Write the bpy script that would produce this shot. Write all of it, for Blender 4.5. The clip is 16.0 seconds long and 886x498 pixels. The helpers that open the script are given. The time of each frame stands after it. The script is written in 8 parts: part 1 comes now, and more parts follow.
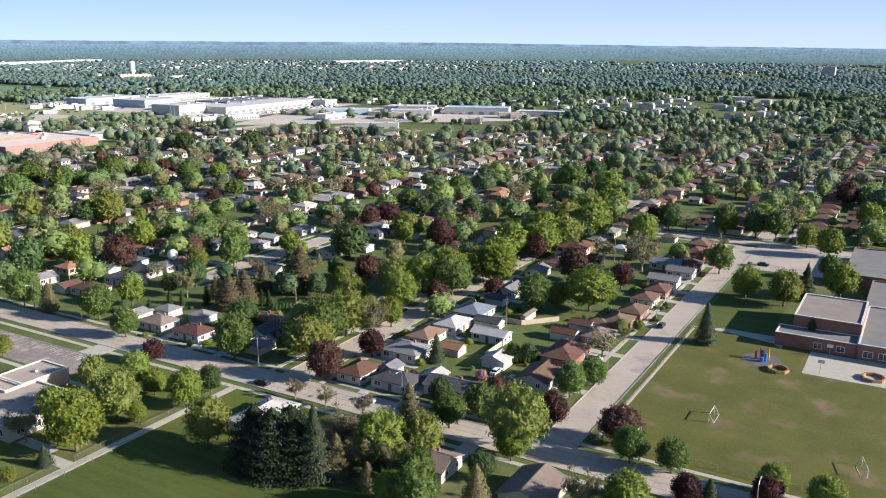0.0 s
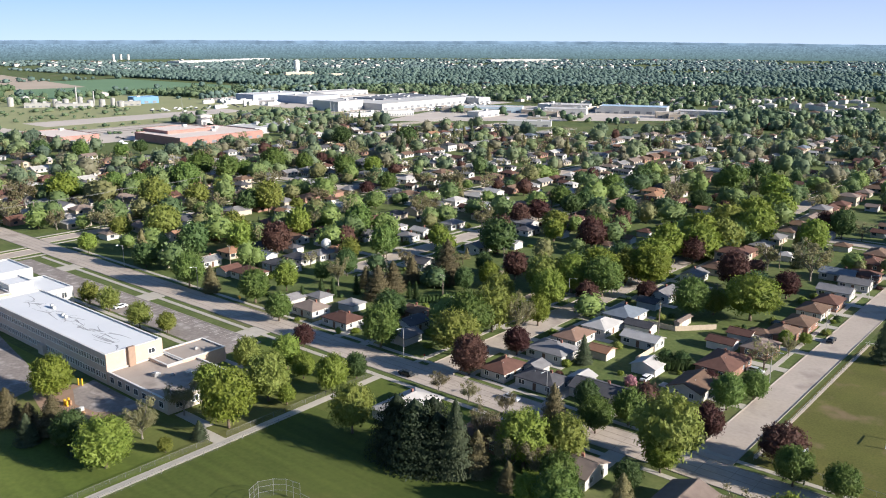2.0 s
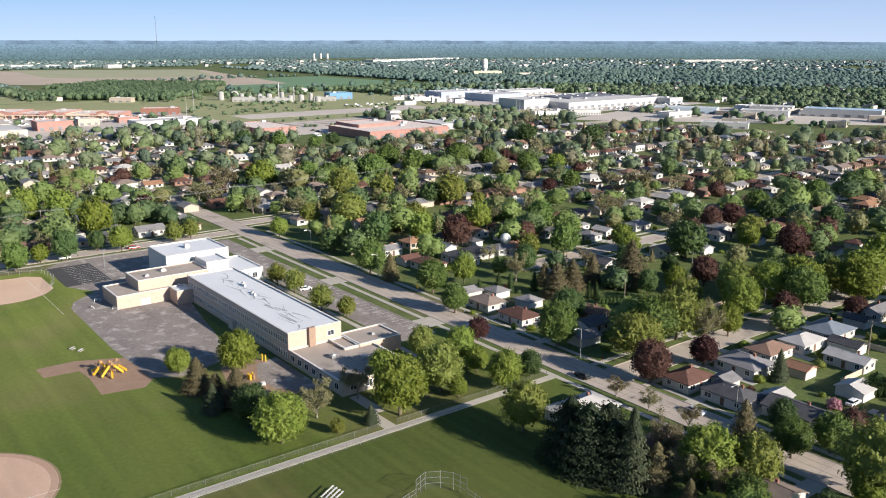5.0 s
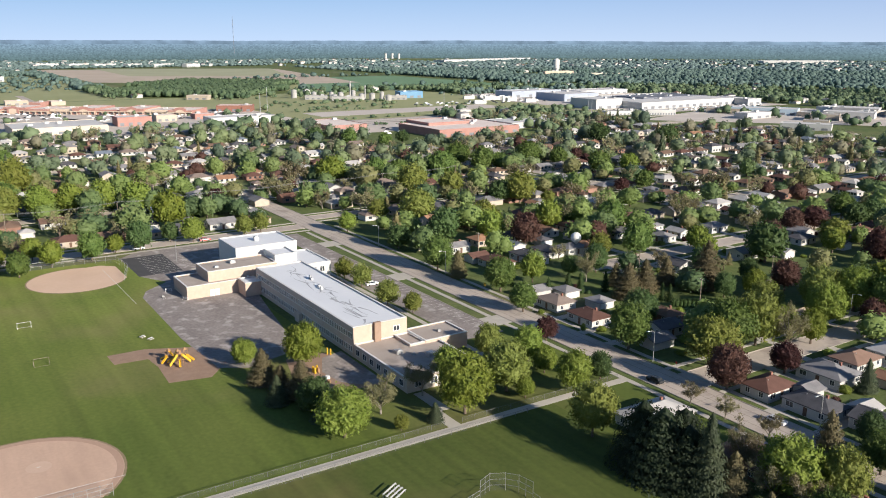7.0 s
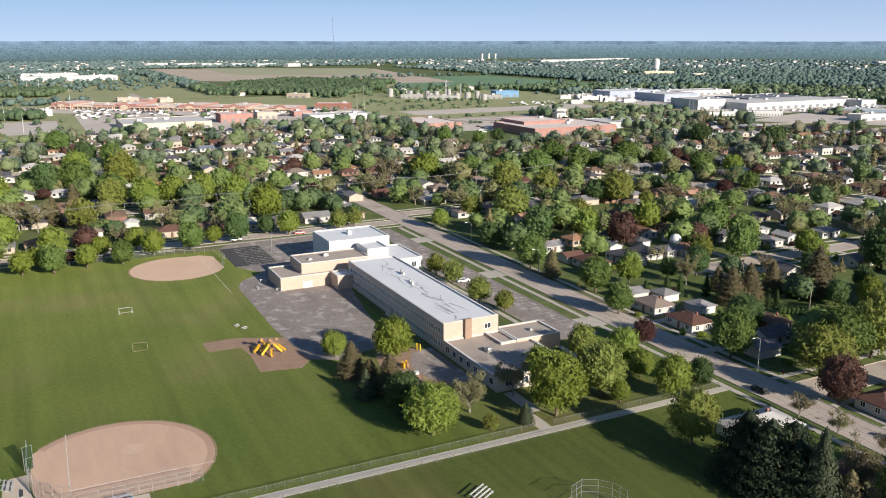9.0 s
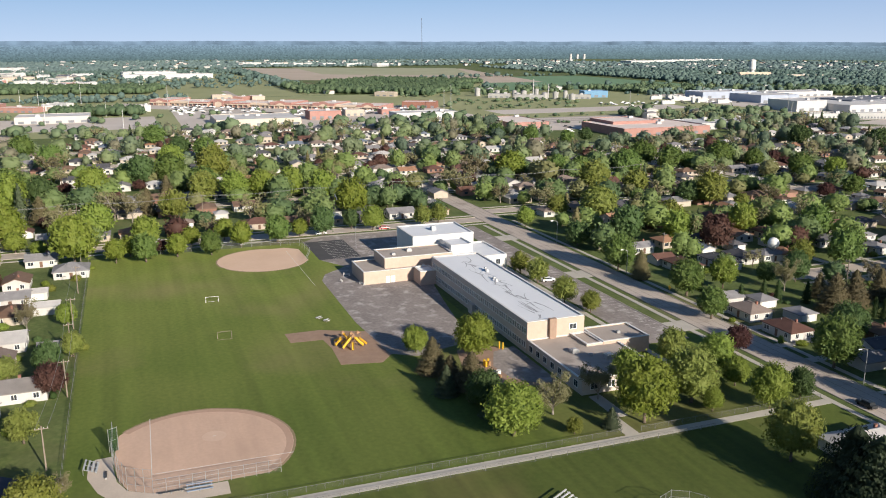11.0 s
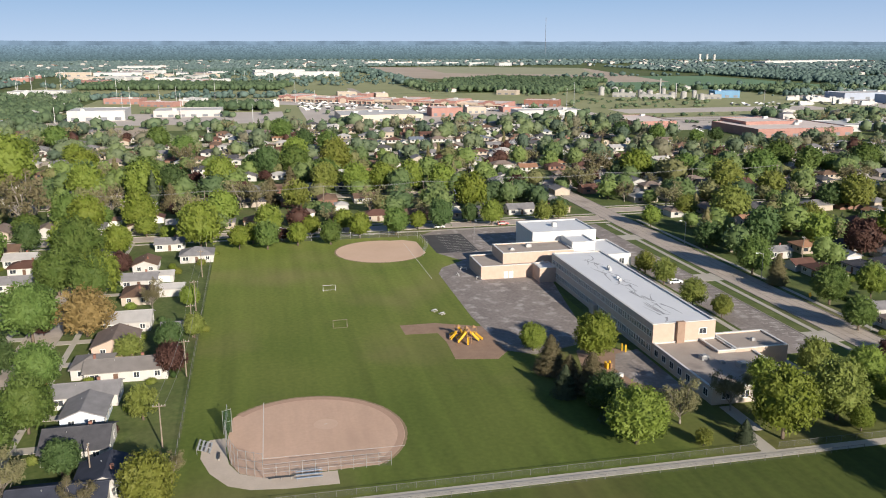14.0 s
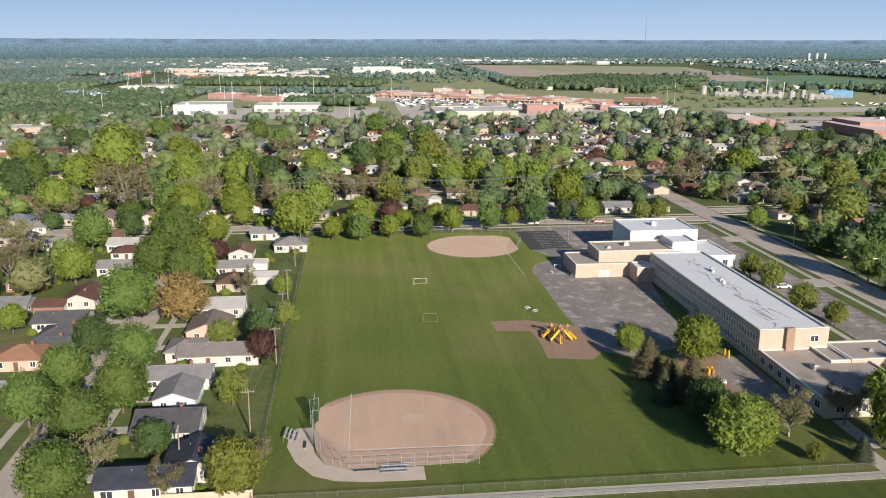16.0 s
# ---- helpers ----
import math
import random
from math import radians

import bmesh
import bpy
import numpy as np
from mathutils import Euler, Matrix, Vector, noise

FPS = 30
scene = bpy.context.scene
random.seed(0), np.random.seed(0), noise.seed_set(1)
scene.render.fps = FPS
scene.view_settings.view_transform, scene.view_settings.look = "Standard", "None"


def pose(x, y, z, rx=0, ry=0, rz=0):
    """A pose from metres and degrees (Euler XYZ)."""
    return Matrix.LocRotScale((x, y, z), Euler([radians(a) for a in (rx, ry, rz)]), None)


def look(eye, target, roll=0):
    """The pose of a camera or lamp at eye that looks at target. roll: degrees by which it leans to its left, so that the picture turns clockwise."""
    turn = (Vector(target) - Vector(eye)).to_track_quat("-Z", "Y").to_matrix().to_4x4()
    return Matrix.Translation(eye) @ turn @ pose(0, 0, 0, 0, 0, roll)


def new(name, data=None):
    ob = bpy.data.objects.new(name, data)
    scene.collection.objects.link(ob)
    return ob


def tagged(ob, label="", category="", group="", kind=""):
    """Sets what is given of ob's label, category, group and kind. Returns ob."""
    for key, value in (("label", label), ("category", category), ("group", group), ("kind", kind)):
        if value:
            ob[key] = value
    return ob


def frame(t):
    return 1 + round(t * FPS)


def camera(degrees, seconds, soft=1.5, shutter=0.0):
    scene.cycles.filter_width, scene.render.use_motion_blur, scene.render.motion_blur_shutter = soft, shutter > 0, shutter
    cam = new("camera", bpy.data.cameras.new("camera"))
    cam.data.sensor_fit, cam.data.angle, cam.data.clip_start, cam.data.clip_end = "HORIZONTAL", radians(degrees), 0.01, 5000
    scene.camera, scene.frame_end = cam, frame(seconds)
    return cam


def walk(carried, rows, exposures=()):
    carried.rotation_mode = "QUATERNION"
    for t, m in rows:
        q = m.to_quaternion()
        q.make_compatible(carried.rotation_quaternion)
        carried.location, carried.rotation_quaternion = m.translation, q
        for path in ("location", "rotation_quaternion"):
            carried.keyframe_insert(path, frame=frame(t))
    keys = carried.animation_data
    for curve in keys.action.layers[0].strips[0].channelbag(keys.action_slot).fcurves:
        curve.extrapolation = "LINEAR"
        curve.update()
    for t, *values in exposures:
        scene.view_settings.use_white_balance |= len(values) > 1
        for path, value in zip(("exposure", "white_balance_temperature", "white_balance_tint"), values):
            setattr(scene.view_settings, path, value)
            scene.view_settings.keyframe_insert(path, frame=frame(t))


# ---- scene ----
cam = camera(55.45, 16.0, soft=1.0)
# seconds, east, north, up, yaw, pitch, lean
PATH = [
    (0.0, 0.00, 0.00, 90.00, 30.00, -14.09, 0.24), (0.5, -0.75, 0.85, 89.44, 31.02, -14.10, 0.22),
    (1.0, -1.51, 1.67, 88.87, 32.86, -14.12, 0.14), (1.1, -1.66, 1.83, 88.76, 33.70, -14.12, 0.13),
    (1.2, -1.82, 1.99, 88.64, 34.80, -14.13, 0.12), (1.3, -1.98, 2.15, 88.53, 36.45, -14.13, 0.11),
    (1.4, -2.13, 2.31, 88.42, 37.45, -14.14, 0.10), (1.5, -2.29, 2.47, 88.30, 38.11, -14.14, 0.10),
    (1.7, -2.60, 2.77, 88.07, 39.35, -14.14, 0.07), (2.0, -3.08, 3.23, 87.73, 40.27, -14.14, 0.03),
    (2.5, -3.89, 3.97, 87.16, 41.54, -14.11, 0.03), (3.0, -4.71, 4.68, 86.58, 42.74, -14.08, -0.01),
    (3.5, -5.55, 5.37, 86.01, 43.50, -14.08, 0.00), (4.0, -6.40, 6.03, 85.43, 44.74, -14.07, 0.05),
]
PATH += [
    (4.1, -6.57, 6.16, 85.31, 45.20, -14.08, 0.02), (4.2, -6.75, 6.28, 85.20, 46.40, -14.10, -0.02),
    (4.3, -6.92, 6.41, 85.08, 47.50, -14.11, -0.05), (4.4, -7.10, 6.53, 84.97, 48.90, -14.12, -0.07),
    (4.5, -7.27, 6.66, 84.85, 50.21, -14.13, -0.09), (4.6, -7.44, 6.78, 84.73, 51.10, -14.13, -0.09),
    (4.7, -7.62, 6.90, 84.62, 51.60, -14.12, -0.08), (6.8, -11.46, 9.21, 82.15, 56.82, -14.04, -0.02),
    (7.0, -11.84, 9.40, 81.92, 57.39, -14.04, -0.02), (7.5, -12.80, 9.86, 81.33, 58.83, -14.00, 0.00),
    (8.0, -13.77, 10.30, 80.74, 60.88, -14.00, -0.05), (8.5, -14.76, 10.71, 80.15, 62.52, -13.99, -0.06),
    (9.0, -15.76, 11.09, 79.55, 63.78, -13.98, -0.12), (9.2, -16.17, 11.24, 79.31, 64.43, -13.97, -0.12),
]
PATH += [
    (11.3, -20.57, 12.51, 76.78, 70.30, -13.90, -0.07), (11.5, -21.00, 12.60, 76.54, 70.77, -13.89, -0.07),
    (12.0, -22.10, 12.82, 75.94, 71.90, -13.88, -0.09), (12.5, -23.21, 13.01, 75.33, 73.25, -13.86, -0.11),
    (13.0, -24.33, 13.17, 74.72, 74.87, -13.87, -0.11), (13.5, -25.47, 13.31, 74.10, 76.57, -13.86, -0.15),
    (14.0, -26.63, 13.42, 73.49, 77.68, -13.86, -0.08), (14.5, -27.79, 13.50, 72.87, 79.05, -13.90, -0.01),
    (15.0, -28.98, 13.55, 72.25, 80.54, -13.89, -0.05), (15.5, -30.18, 13.58, 71.63, 82.18, -13.91, -0.05),
    (16.0, -31.39, 13.58, 71.01, 84.02, -13.93, 0.00),
]
walk(cam, [(t, pose(x, y, z, 90 + pitch, 0, yaw) @ pose(0, 0, 0, 0, 0, lean)) for t, x, y, z, yaw, pitch, lean in PATH],
     exposures=[(0.0, 1.04, 5960, 10), (4.5, 0.85, 6060, 10), (9.0, 0.68, 6200, 10), (16.0, 0.54, 6250, 10)])

# ---- light: low sun from the east, clear sky ----
SUN_AZ, SUN_EL = radians(17), radians(20.5)
sky_world = bpy.data.worlds.new("sky")
scene.world = sky_world
sky_world.use_nodes = True
wn = sky_world.node_tree
sky = wn.nodes.new("ShaderNodeTexSky")
sky.sky_type, sky.sun_disc = "NISHITA", False
sky.sun_elevation, sky.sun_rotation = SUN_EL, radians(73)
sky.air_density, sky.dust_density, sky.ozone_density = 1.0, 0.15, 3.5
wn.nodes["Background"].inputs["Strength"].default_value = 0.060
wn.links.new(sky.outputs["Color"], wn.nodes["Background"].inputs["Color"])
sun_data = bpy.data.lights.new("sun", "SUN")
sun_data.energy, sun_data.angle, sun_data.color = 5.0, radians(0.6), (1.0, 0.88, 0.72)
sun = new("sun", sun_data)
to_sun = Vector((math.cos(SUN_AZ) * math.cos(SUN_EL), math.sin(SUN_AZ) * math.cos(SUN_EL), math.sin(SUN_EL)))
sun.matrix_world = look(to_sun * 300 + Vector((-150, 100, 0)), (-150, 100, 0))


# ---- materials ----
MATS = {}


def mat(name, a, b=None, scale=1.0, rough=0.8, bump=0.0, rand=0.0, island=0.0, metal=0.0, fine=8.0, stain=None, stain_scale=0.05, stain_lo=0.55, hue=0.0, spec=0.3, grain=0.5, streak=None, patch=0.0, dry=None):
    """A surface whose colour wanders from a to b at two scales; rand: spread from object to object; island: from piece to piece."""
    if name in MATS:
        return MATS[name]
    b = b or tuple(min(1, v * 1.25) for v in a)
    m = bpy.data.materials.new(name)
    m.use_nodes = True
    nt = m.node_tree
    N, L = nt.nodes, nt.links
    bsdf = N["Principled BSDF"]
    bsdf.inputs["Roughness"].default_value, bsdf.inputs["Metallic"].default_value = rough, metal
    bsdf.inputs["Specular IOR Level"].default_value = spec
    geo = N.new("ShaderNodeNewGeometry")
    n1 = N.new("ShaderNodeTexNoise")
    n1.inputs["Scale"].default_value, n1.inputs["Detail"].default_value = scale, 4.0
    n2 = N.new("ShaderNodeTexNoise")
    n2.inputs["Scale"].default_value, n2.inputs["Detail"].default_value = scale * fine, 3.0
    for n in (n1, n2):
        L.new(geo.outputs["Position"], n.inputs["Vector"])
    add = N.new("ShaderNodeMath")
    add.operation = "MULTIPLY_ADD"
    L.new(n2.outputs["Fac"], add.inputs[0])
    add.inputs[1].default_value = grain
    half = N.new("ShaderNodeMath")
    half.operation = "MULTIPLY_ADD"
    L.new(n1.outputs["Fac"], half.inputs[0])
    half.inputs[1].default_value, half.inputs[2].default_value = 1.3, -0.15 - grain / 2
    L.new(half.outputs[0], add.inputs[2])
    fac = add.outputs[0]
    for amount, source in ((rand, "object"), (island, "island")):
        if amount:
            if source == "object":
                out = N.new("ShaderNodeObjectInfo").outputs["Random"]
            else:
                out = geo.outputs["Random Per Island"]
            k = N.new("ShaderNodeMath")
            k.operation = "MULTIPLY_ADD"
            L.new(out, k.inputs[0])
            k.inputs[1].default_value = amount
            sh = N.new("ShaderNodeMath")
            sh.operation = "ADD"
            L.new(fac, sh.inputs[0])
            sh.inputs[1].default_value = -amount / 2
            L.new(sh.outputs[0], k.inputs[2])
            fac = k.outputs[0]
    mix = N.new("ShaderNodeMix")
    mix.data_type, mix.clamp_factor = "RGBA", True
    L.new(fac, mix.inputs["Factor"])
    mix.inputs[6].default_value, mix.inputs[7].default_value = (*a, 1), (*b, 1)
    col = mix.outputs[2]
    if stain:
        n3 = N.new("ShaderNodeTexNoise")
        n3.inputs["Scale"].default_value, n3.inputs["Detail"].default_value = stain_scale, 8.0
        L.new(geo.outputs["Position"], n3.inputs["Vector"])
        ramp = N.new("ShaderNodeMapRange")
        ramp.inputs["From Min"].default_value, ramp.inputs["From Max"].default_value = stain_lo, stain_lo + 0.15
        L.new(n3.outputs["Fac"], ramp.inputs["Value"])
        m2 = N.new("ShaderNodeMix")
        m2.data_type = "RGBA"
        L.new(ramp.outputs[0], m2.inputs["Factor"])
        L.new(col, m2.inputs[6])
        m2.inputs[7].default_value = (*stain, 1)
        col = m2.outputs[2]
    if streak:
        # long soft streaks, as a mower leaves them, and broad patches
        vm = N.new("ShaderNodeVectorMath")
        vm.operation = "MULTIPLY"
        vm.inputs[1].default_value = (*streak, 1.0)
        L.new(geo.outputs["Position"], vm.inputs[0])
        n4, n5 = N.new("ShaderNodeTexNoise"), N.new("ShaderNodeTexNoise")
        n4.inputs["Scale"].default_value, n4.inputs["Detail"].default_value = 1.0, 3.0
        n5.inputs["Scale"].default_value, n5.inputs["Detail"].default_value = 0.9, 4.0
        L.new(vm.outputs[0], n4.inputs["Vector"])
        L.new(geo.outputs["Position"], n5.inputs["Vector"])
        sm = N.new("ShaderNodeMath")
        sm.operation = "MULTIPLY_ADD"
        L.new(n5.outputs["Fac"], sm.inputs[0])
        sm.inputs[1].default_value = 0.4
        L.new(n4.outputs["Fac"], sm.inputs[2])
        vr = N.new("ShaderNodeMapRange")
        vr.inputs["From Min"].default_value, vr.inputs["From Max"].default_value = 0.45, 0.95
        vr.inputs["To Min"].default_value, vr.inputs["To Max"].default_value = 1 - patch, 1 + patch
        L.new(sm.outputs[0], vr.inputs["Value"])
        hv = N.new("ShaderNodeHueSaturation")
        L.new(vr.outputs[0], hv.inputs["Value"])
        L.new(col, hv.inputs["Color"])
        col = hv.outputs["Color"]
    if dry:
        # grazing-view brightening painted into the colour: turf lightens and yellows towards one end
        sx, dr, dm = N.new("ShaderNodeSeparateXYZ"), N.new("ShaderNodeMapRange"), N.new("ShaderNodeMix")
        dm.data_type, dm.blend_type = "RGBA", "MULTIPLY"
        L.new(geo.outputs["Position"], sx.inputs[0])
        L.new(sx.outputs["X"], dr.inputs["Value"])
        dr.inputs["From Min"].default_value, dr.inputs["From Max"].default_value = dry
        # colour multipliers: near end of the field first, then the brightened far end
        near_gain, thin, tone = (0.74, 0.77, 0.74), (1.46, 1.38, 1.40), N.new("ShaderNodeMix")
        tone.data_type = "RGBA"
        L.new(dr.outputs[0], tone.inputs["Factor"])
        tone.inputs[6].default_value, tone.inputs[7].default_value = (*near_gain, 1), (*thin, 1)
        dm.inputs["Factor"].default_value = 1.0
        L.new(col, dm.inputs[6])
        L.new(tone.outputs[2], dm.inputs[7])
        col = dm.outputs[2]
    if hue:
        hs = N.new("ShaderNodeHueSaturation")
        oi = N.new("ShaderNodeObjectInfo")
        k = N.new("ShaderNodeMath")
        k.operation = "MULTIPLY_ADD"
        L.new(oi.outputs["Random"], k.inputs[0])
        k.inputs[1].default_value, k.inputs[2].default_value = hue, 0.5 - hue / 2
        L.new(k.outputs[0], hs.inputs["Hue"])
        L.new(col, hs.inputs["Color"])
        col = hs.outputs["Color"]
    L.new(col, bsdf.inputs["Base Color"])
    if bump:
        bp = N.new("ShaderNodeBump")
        bp.inputs["Strength"].default_value, bp.inputs["Distance"].default_value = bump, 0.1
        L.new(n2.outputs["Fac"], bp.inputs["Height"])
        L.new(bp.outputs[0], bsdf.inputs["Normal"])
    MATS[name] = m
    return m


def leaf(name, a, b):
    """Foliage: colour from leaf to leaf and from tree to tree, some light passing through."""
    m = mat(name, a, b, scale=0.25, rough=0.6, rand=0.7, island=0.32, fine=6.0, hue=0.035, spec=0.2)
    nt = m.node_tree
    bsdf, outn = nt.nodes["Principled BSDF"], nt.nodes["Material Output"]
    tr = nt.nodes.new("ShaderNodeBsdfTranslucent")
    nt.links.new(bsdf.inputs["Base Color"].links[0].from_socket, tr.inputs["Color"])
    mx = nt.nodes.new("ShaderNodeMixShader")
    mx.inputs[0].default_value = 0.32
    nt.links.new(bsdf.outputs[0], mx.inputs[1])
    nt.links.new(tr.outputs[0], mx.inputs[2])
    nt.links.new(mx.outputs[0], outn.inputs["Surface"])
    return m


def see_through(name, col, share):
    """Woven wire: mostly gaps."""
    m = mat(name, col, rough=0.5, metal=0.6)
    nt = m.node_tree
    tr = nt.nodes.new("ShaderNodeBsdfTransparent")
    mx = nt.nodes.new("ShaderNodeMixShader")
    mx.inputs[0].default_value = share
    nt.links.new(nt.nodes["Principled BSDF"].outputs[0], mx.inputs[1])
    nt.links.new(tr.outputs[0], mx.inputs[2])
    nt.links.new(mx.outputs[0], nt.nodes["Material Output"].inputs["Surface"])
    return m


GRASS = mat("grass", (0.066, 0.102, 0.024), (0.138, 0.162, 0.052), scale=0.06, fine=14, rough=0.9, stain=(0.16, 0.150, 0.07), stain_scale=0.02, stain_lo=0.54, grain=1.5, streak=(0.2, 0.15), patch=0.2)
TURF = mat("mown_turf", (0.052, 0.080, 0.012), (0.102, 0.122, 0.026), scale=0.035, fine=25, rough=0.9, stain=(0.130, 0.122, 0.039), stain_scale=0.022, stain_lo=0.53, grain=0.8, streak=(0.016, 0.45), patch=0.17)
FIELD_TURF = mat("playing_field_turf", (0.084, 0.128, 0.017), (0.168, 0.196, 0.042), scale=0.03, fine=30, rough=0.9, stain=(0.180, 0.176, 0.060), stain_scale=0.016, stain_lo=0.52, grain=0.6, streak=(0.012, 0.24), patch=0.17, dry=(-140, -345))
WORN_TURF = mat("worn_turf", (0.072, 0.084, 0.0135), (0.142, 0.134, 0.034), scale=0.05, fine=40, rough=0.9, stain=(0.20, 0.145, 0.082), stain_scale=0.085, stain_lo=0.555, grain=1.4, streak=(0.12, 0.12), patch=0.13)
CONCRETE = mat("concrete_road", (0.38, 0.325, 0.28), (0.52, 0.45, 0.39), scale=0.09, fine=12, rough=0.85, stain=(0.33, 0.28, 0.245), stain_scale=0.12, stain_lo=0.55, grain=0.9)
WALKWAY = mat("pavement_concrete", (0.40, 0.37, 0.32), (0.52, 0.48, 0.42), scale=0.4, rough=0.85)
KERB = mat("kerb_concrete", (0.34, 0.30, 0.26), (0.44, 0.40, 0.35), scale=0.6, rough=0.85)
ASPHALT = mat("old_asphalt", (0.185, 0.16, 0.15), (0.33, 0.29, 0.265), scale=0.12, fine=9, rough=0.9, stain=(0.43, 0.39, 0.365), stain_scale=0.28, stain_lo=0.53, grain=1.3)
NEW_ASPHALT = mat("dark_asphalt", (0.055, 0.055, 0.058), (0.085, 0.083, 0.083), scale=0.2, rough=0.9)
INFIELD = mat("infield_clay", (0.52, 0.352, 0.256), (0.62, 0.432, 0.322), scale=0.05, fine=30, rough=0.95, stain=(0.53, 0.365, 0.268), stain_scale=0.06, stain_lo=0.56, grain=0.7, streak=(0.05, 0.4), patch=0.08)
FAR_INFIELD = mat("pale_infield_clay", (0.60, 0.42, 0.30), (0.68, 0.49, 0.36), scale=0.1, rough=0.95)
GRAVEL = mat("pale_gravel", (0.46, 0.385, 0.315), (0.60, 0.51, 0.425), scale=0.3, rough=0.95)
MULCH = mat("play_surface_mulch", (0.26, 0.17, 0.12), (0.36, 0.25, 0.18), scale=0.4, rough=0.95)
CHALK = mat("white_line_paint", (0.58, 0.54, 0.49), (0.74, 0.71, 0.66), scale=1.0, rough=0.8)
BARK = mat("bark", (0.10, 0.075, 0.055), (0.19, 0.15, 0.115), scale=2.0, rough=0.95, bump=0.4)
TWIG = mat("pale_bark", (0.23, 0.20, 0.17), (0.34, 0.30, 0.26), scale=2.0, rough=0.95)
LEAVES = {
    "g": leaf("leaves_green", (0.132, 0.184, 0.026), (0.246, 0.292, 0.060)),
    "y": leaf("leaves_yellow_green", (0.142, 0.172, 0.032), (0.252, 0.270, 0.070)),
    "d": leaf("leaves_dark_green", (0.050, 0.090, 0.030), (0.114, 0.166, 0.058)),
    "p": leaf("leaves_plum", (0.045, 0.020, 0.019), (0.115, 0.055, 0.048)),
    "o": leaf("leaves_rust", (0.19, 0.128, 0.05), (0.33, 0.225, 0.10)),
    "b": leaf("leaves_budding", (0.165, 0.152, 0.080), (0.280, 0.252, 0.138)),
    "s": leaf("needles_dark", (0.040, 0.058, 0.032), (0.108, 0.130, 0.070)),
    "k": leaf("needles_brown_green", (0.096, 0.088, 0.044), (0.225, 0.190, 0.098)),
    "c": leaf("cedar_green", (0.026, 0.05, 0.014), (0.064, 0.098, 0.03)),
    "m": leaf("leaves_mid_green", (0.076, 0.130, 0.030), (0.166, 0.224, 0.060)),
    "f": leaf("needles_black_green", (0.017, 0.029, 0.014), (0.050, 0.066, 0.034)),
    "i": leaf("blossom_pink", (0.34, 0.16, 0.20), (0.50, 0.28, 0.32)),
}
ROOFS = {
    "red": mat("roof_red_brown", (0.092, 0.046, 0.036), (0.150, 0.080, 0.062), scale=0.5, fine=9, rough=0.85, rand=0.6),
    "brown": mat("roof_brown", (0.125, 0.078, 0.055), (0.205, 0.135, 0.098), scale=0.5, fine=9, rough=0.85, rand=0.6),
    "tan": mat("roof_taupe", (0.175, 0.135, 0.115), (0.265, 0.210, 0.180), scale=0.5, fine=9, rough=0.85, rand=0.5),
    "orange": mat("roof_terracotta", (0.26, 0.138, 0.084), (0.35, 0.20, 0.125), scale=0.5, fine=9, rough=0.85, rand=0.4),
    "terra": mat("roof_faded_terracotta", (0.20, 0.125, 0.092), (0.275, 0.180, 0.138), scale=0.5, fine=9, rough=0.85, rand=0.4),
    "taupe": mat("roof_grey_taupe", (0.185, 0.168, 0.158), (0.275, 0.252, 0.238), scale=0.5, fine=9, rough=0.85, rand=0.4),
    "grey": mat("roof_grey", (0.165, 0.160, 0.165), (0.275, 0.265, 0.270), scale=0.5, fine=9, rough=0.85, rand=0.6),
    "pale": mat("roof_pale_grey", (0.36, 0.345, 0.335), (0.50, 0.48, 0.465), scale=0.5, fine=9, rough=0.85, rand=0.5),
    "dark": mat("roof_charcoal", (0.055, 0.055, 0.062), (0.115, 0.112, 0.122), scale=0.5, fine=9, rough=0.85, rand=0.5),
    "blue": mat("roof_slate_blue", (0.125, 0.150, 0.190), (0.205, 0.235, 0.280), scale=0.5, fine=9, rough=0.85, rand=0.4),
    "navy": mat("roof_blue_black", (0.030, 0.034, 0.050), (0.062, 0.068, 0.095), scale=0.5, fine=9, rough=0.8),
}
WALLS = {
    "white": mat("siding_white", (0.42, 0.405, 0.385), (0.56, 0.54, 0.515), scale=0.5, rough=0.7, rand=0.5),
    "brick": mat("brick_brown", (0.21, 0.115, 0.085), (0.33, 0.20, 0.155), scale=0.8, fine=12, rough=0.9, rand=0.6),
    "tan": mat("siding_tan", (0.37, 0.315, 0.255), (0.48, 0.415, 0.345), scale=0.5, rough=0.8, rand=0.5),
    "peach": mat("siding_peach", (0.46, 0.34, 0.27), (0.55, 0.42, 0.345), scale=0.5, rough=0.8),
    "blue": mat("siding_pale_blue", (0.46, 0.52, 0.60), (0.56, 0.61, 0.68), scale=0.5, rough=0.7),
}
PANE = mat("window_glass", (0.030, 0.036, 0.045), (0.060, 0.068, 0.080), scale=0.4, rough=0.08, spec=0.6)
FRAME = mat("window_frame_white", (0.70, 0.69, 0.66), (0.80, 0.79, 0.76), scale=1.0, rough=0.6)
DOORP = mat("door_paint_dark", (0.12, 0.07, 0.05), (0.20, 0.12, 0.08), scale=1.0, rough=0.6, rand=0.8)
BUFF = mat("school_buff_brick", (0.46, 0.345, 0.275), (0.55, 0.425, 0.345), scale=0.7, fine=12, rough=0.85)
BUFF2 = mat("school_pale_brick", (0.46, 0.39, 0.335), (0.55, 0.48, 0.42), scale=0.7, fine=12, rough=0.85)
MEMBRANE = mat("white_roof_membrane", (0.66, 0.672, 0.70), (0.75, 0.755, 0.77), scale=0.08, fine=10, rough=0.6)
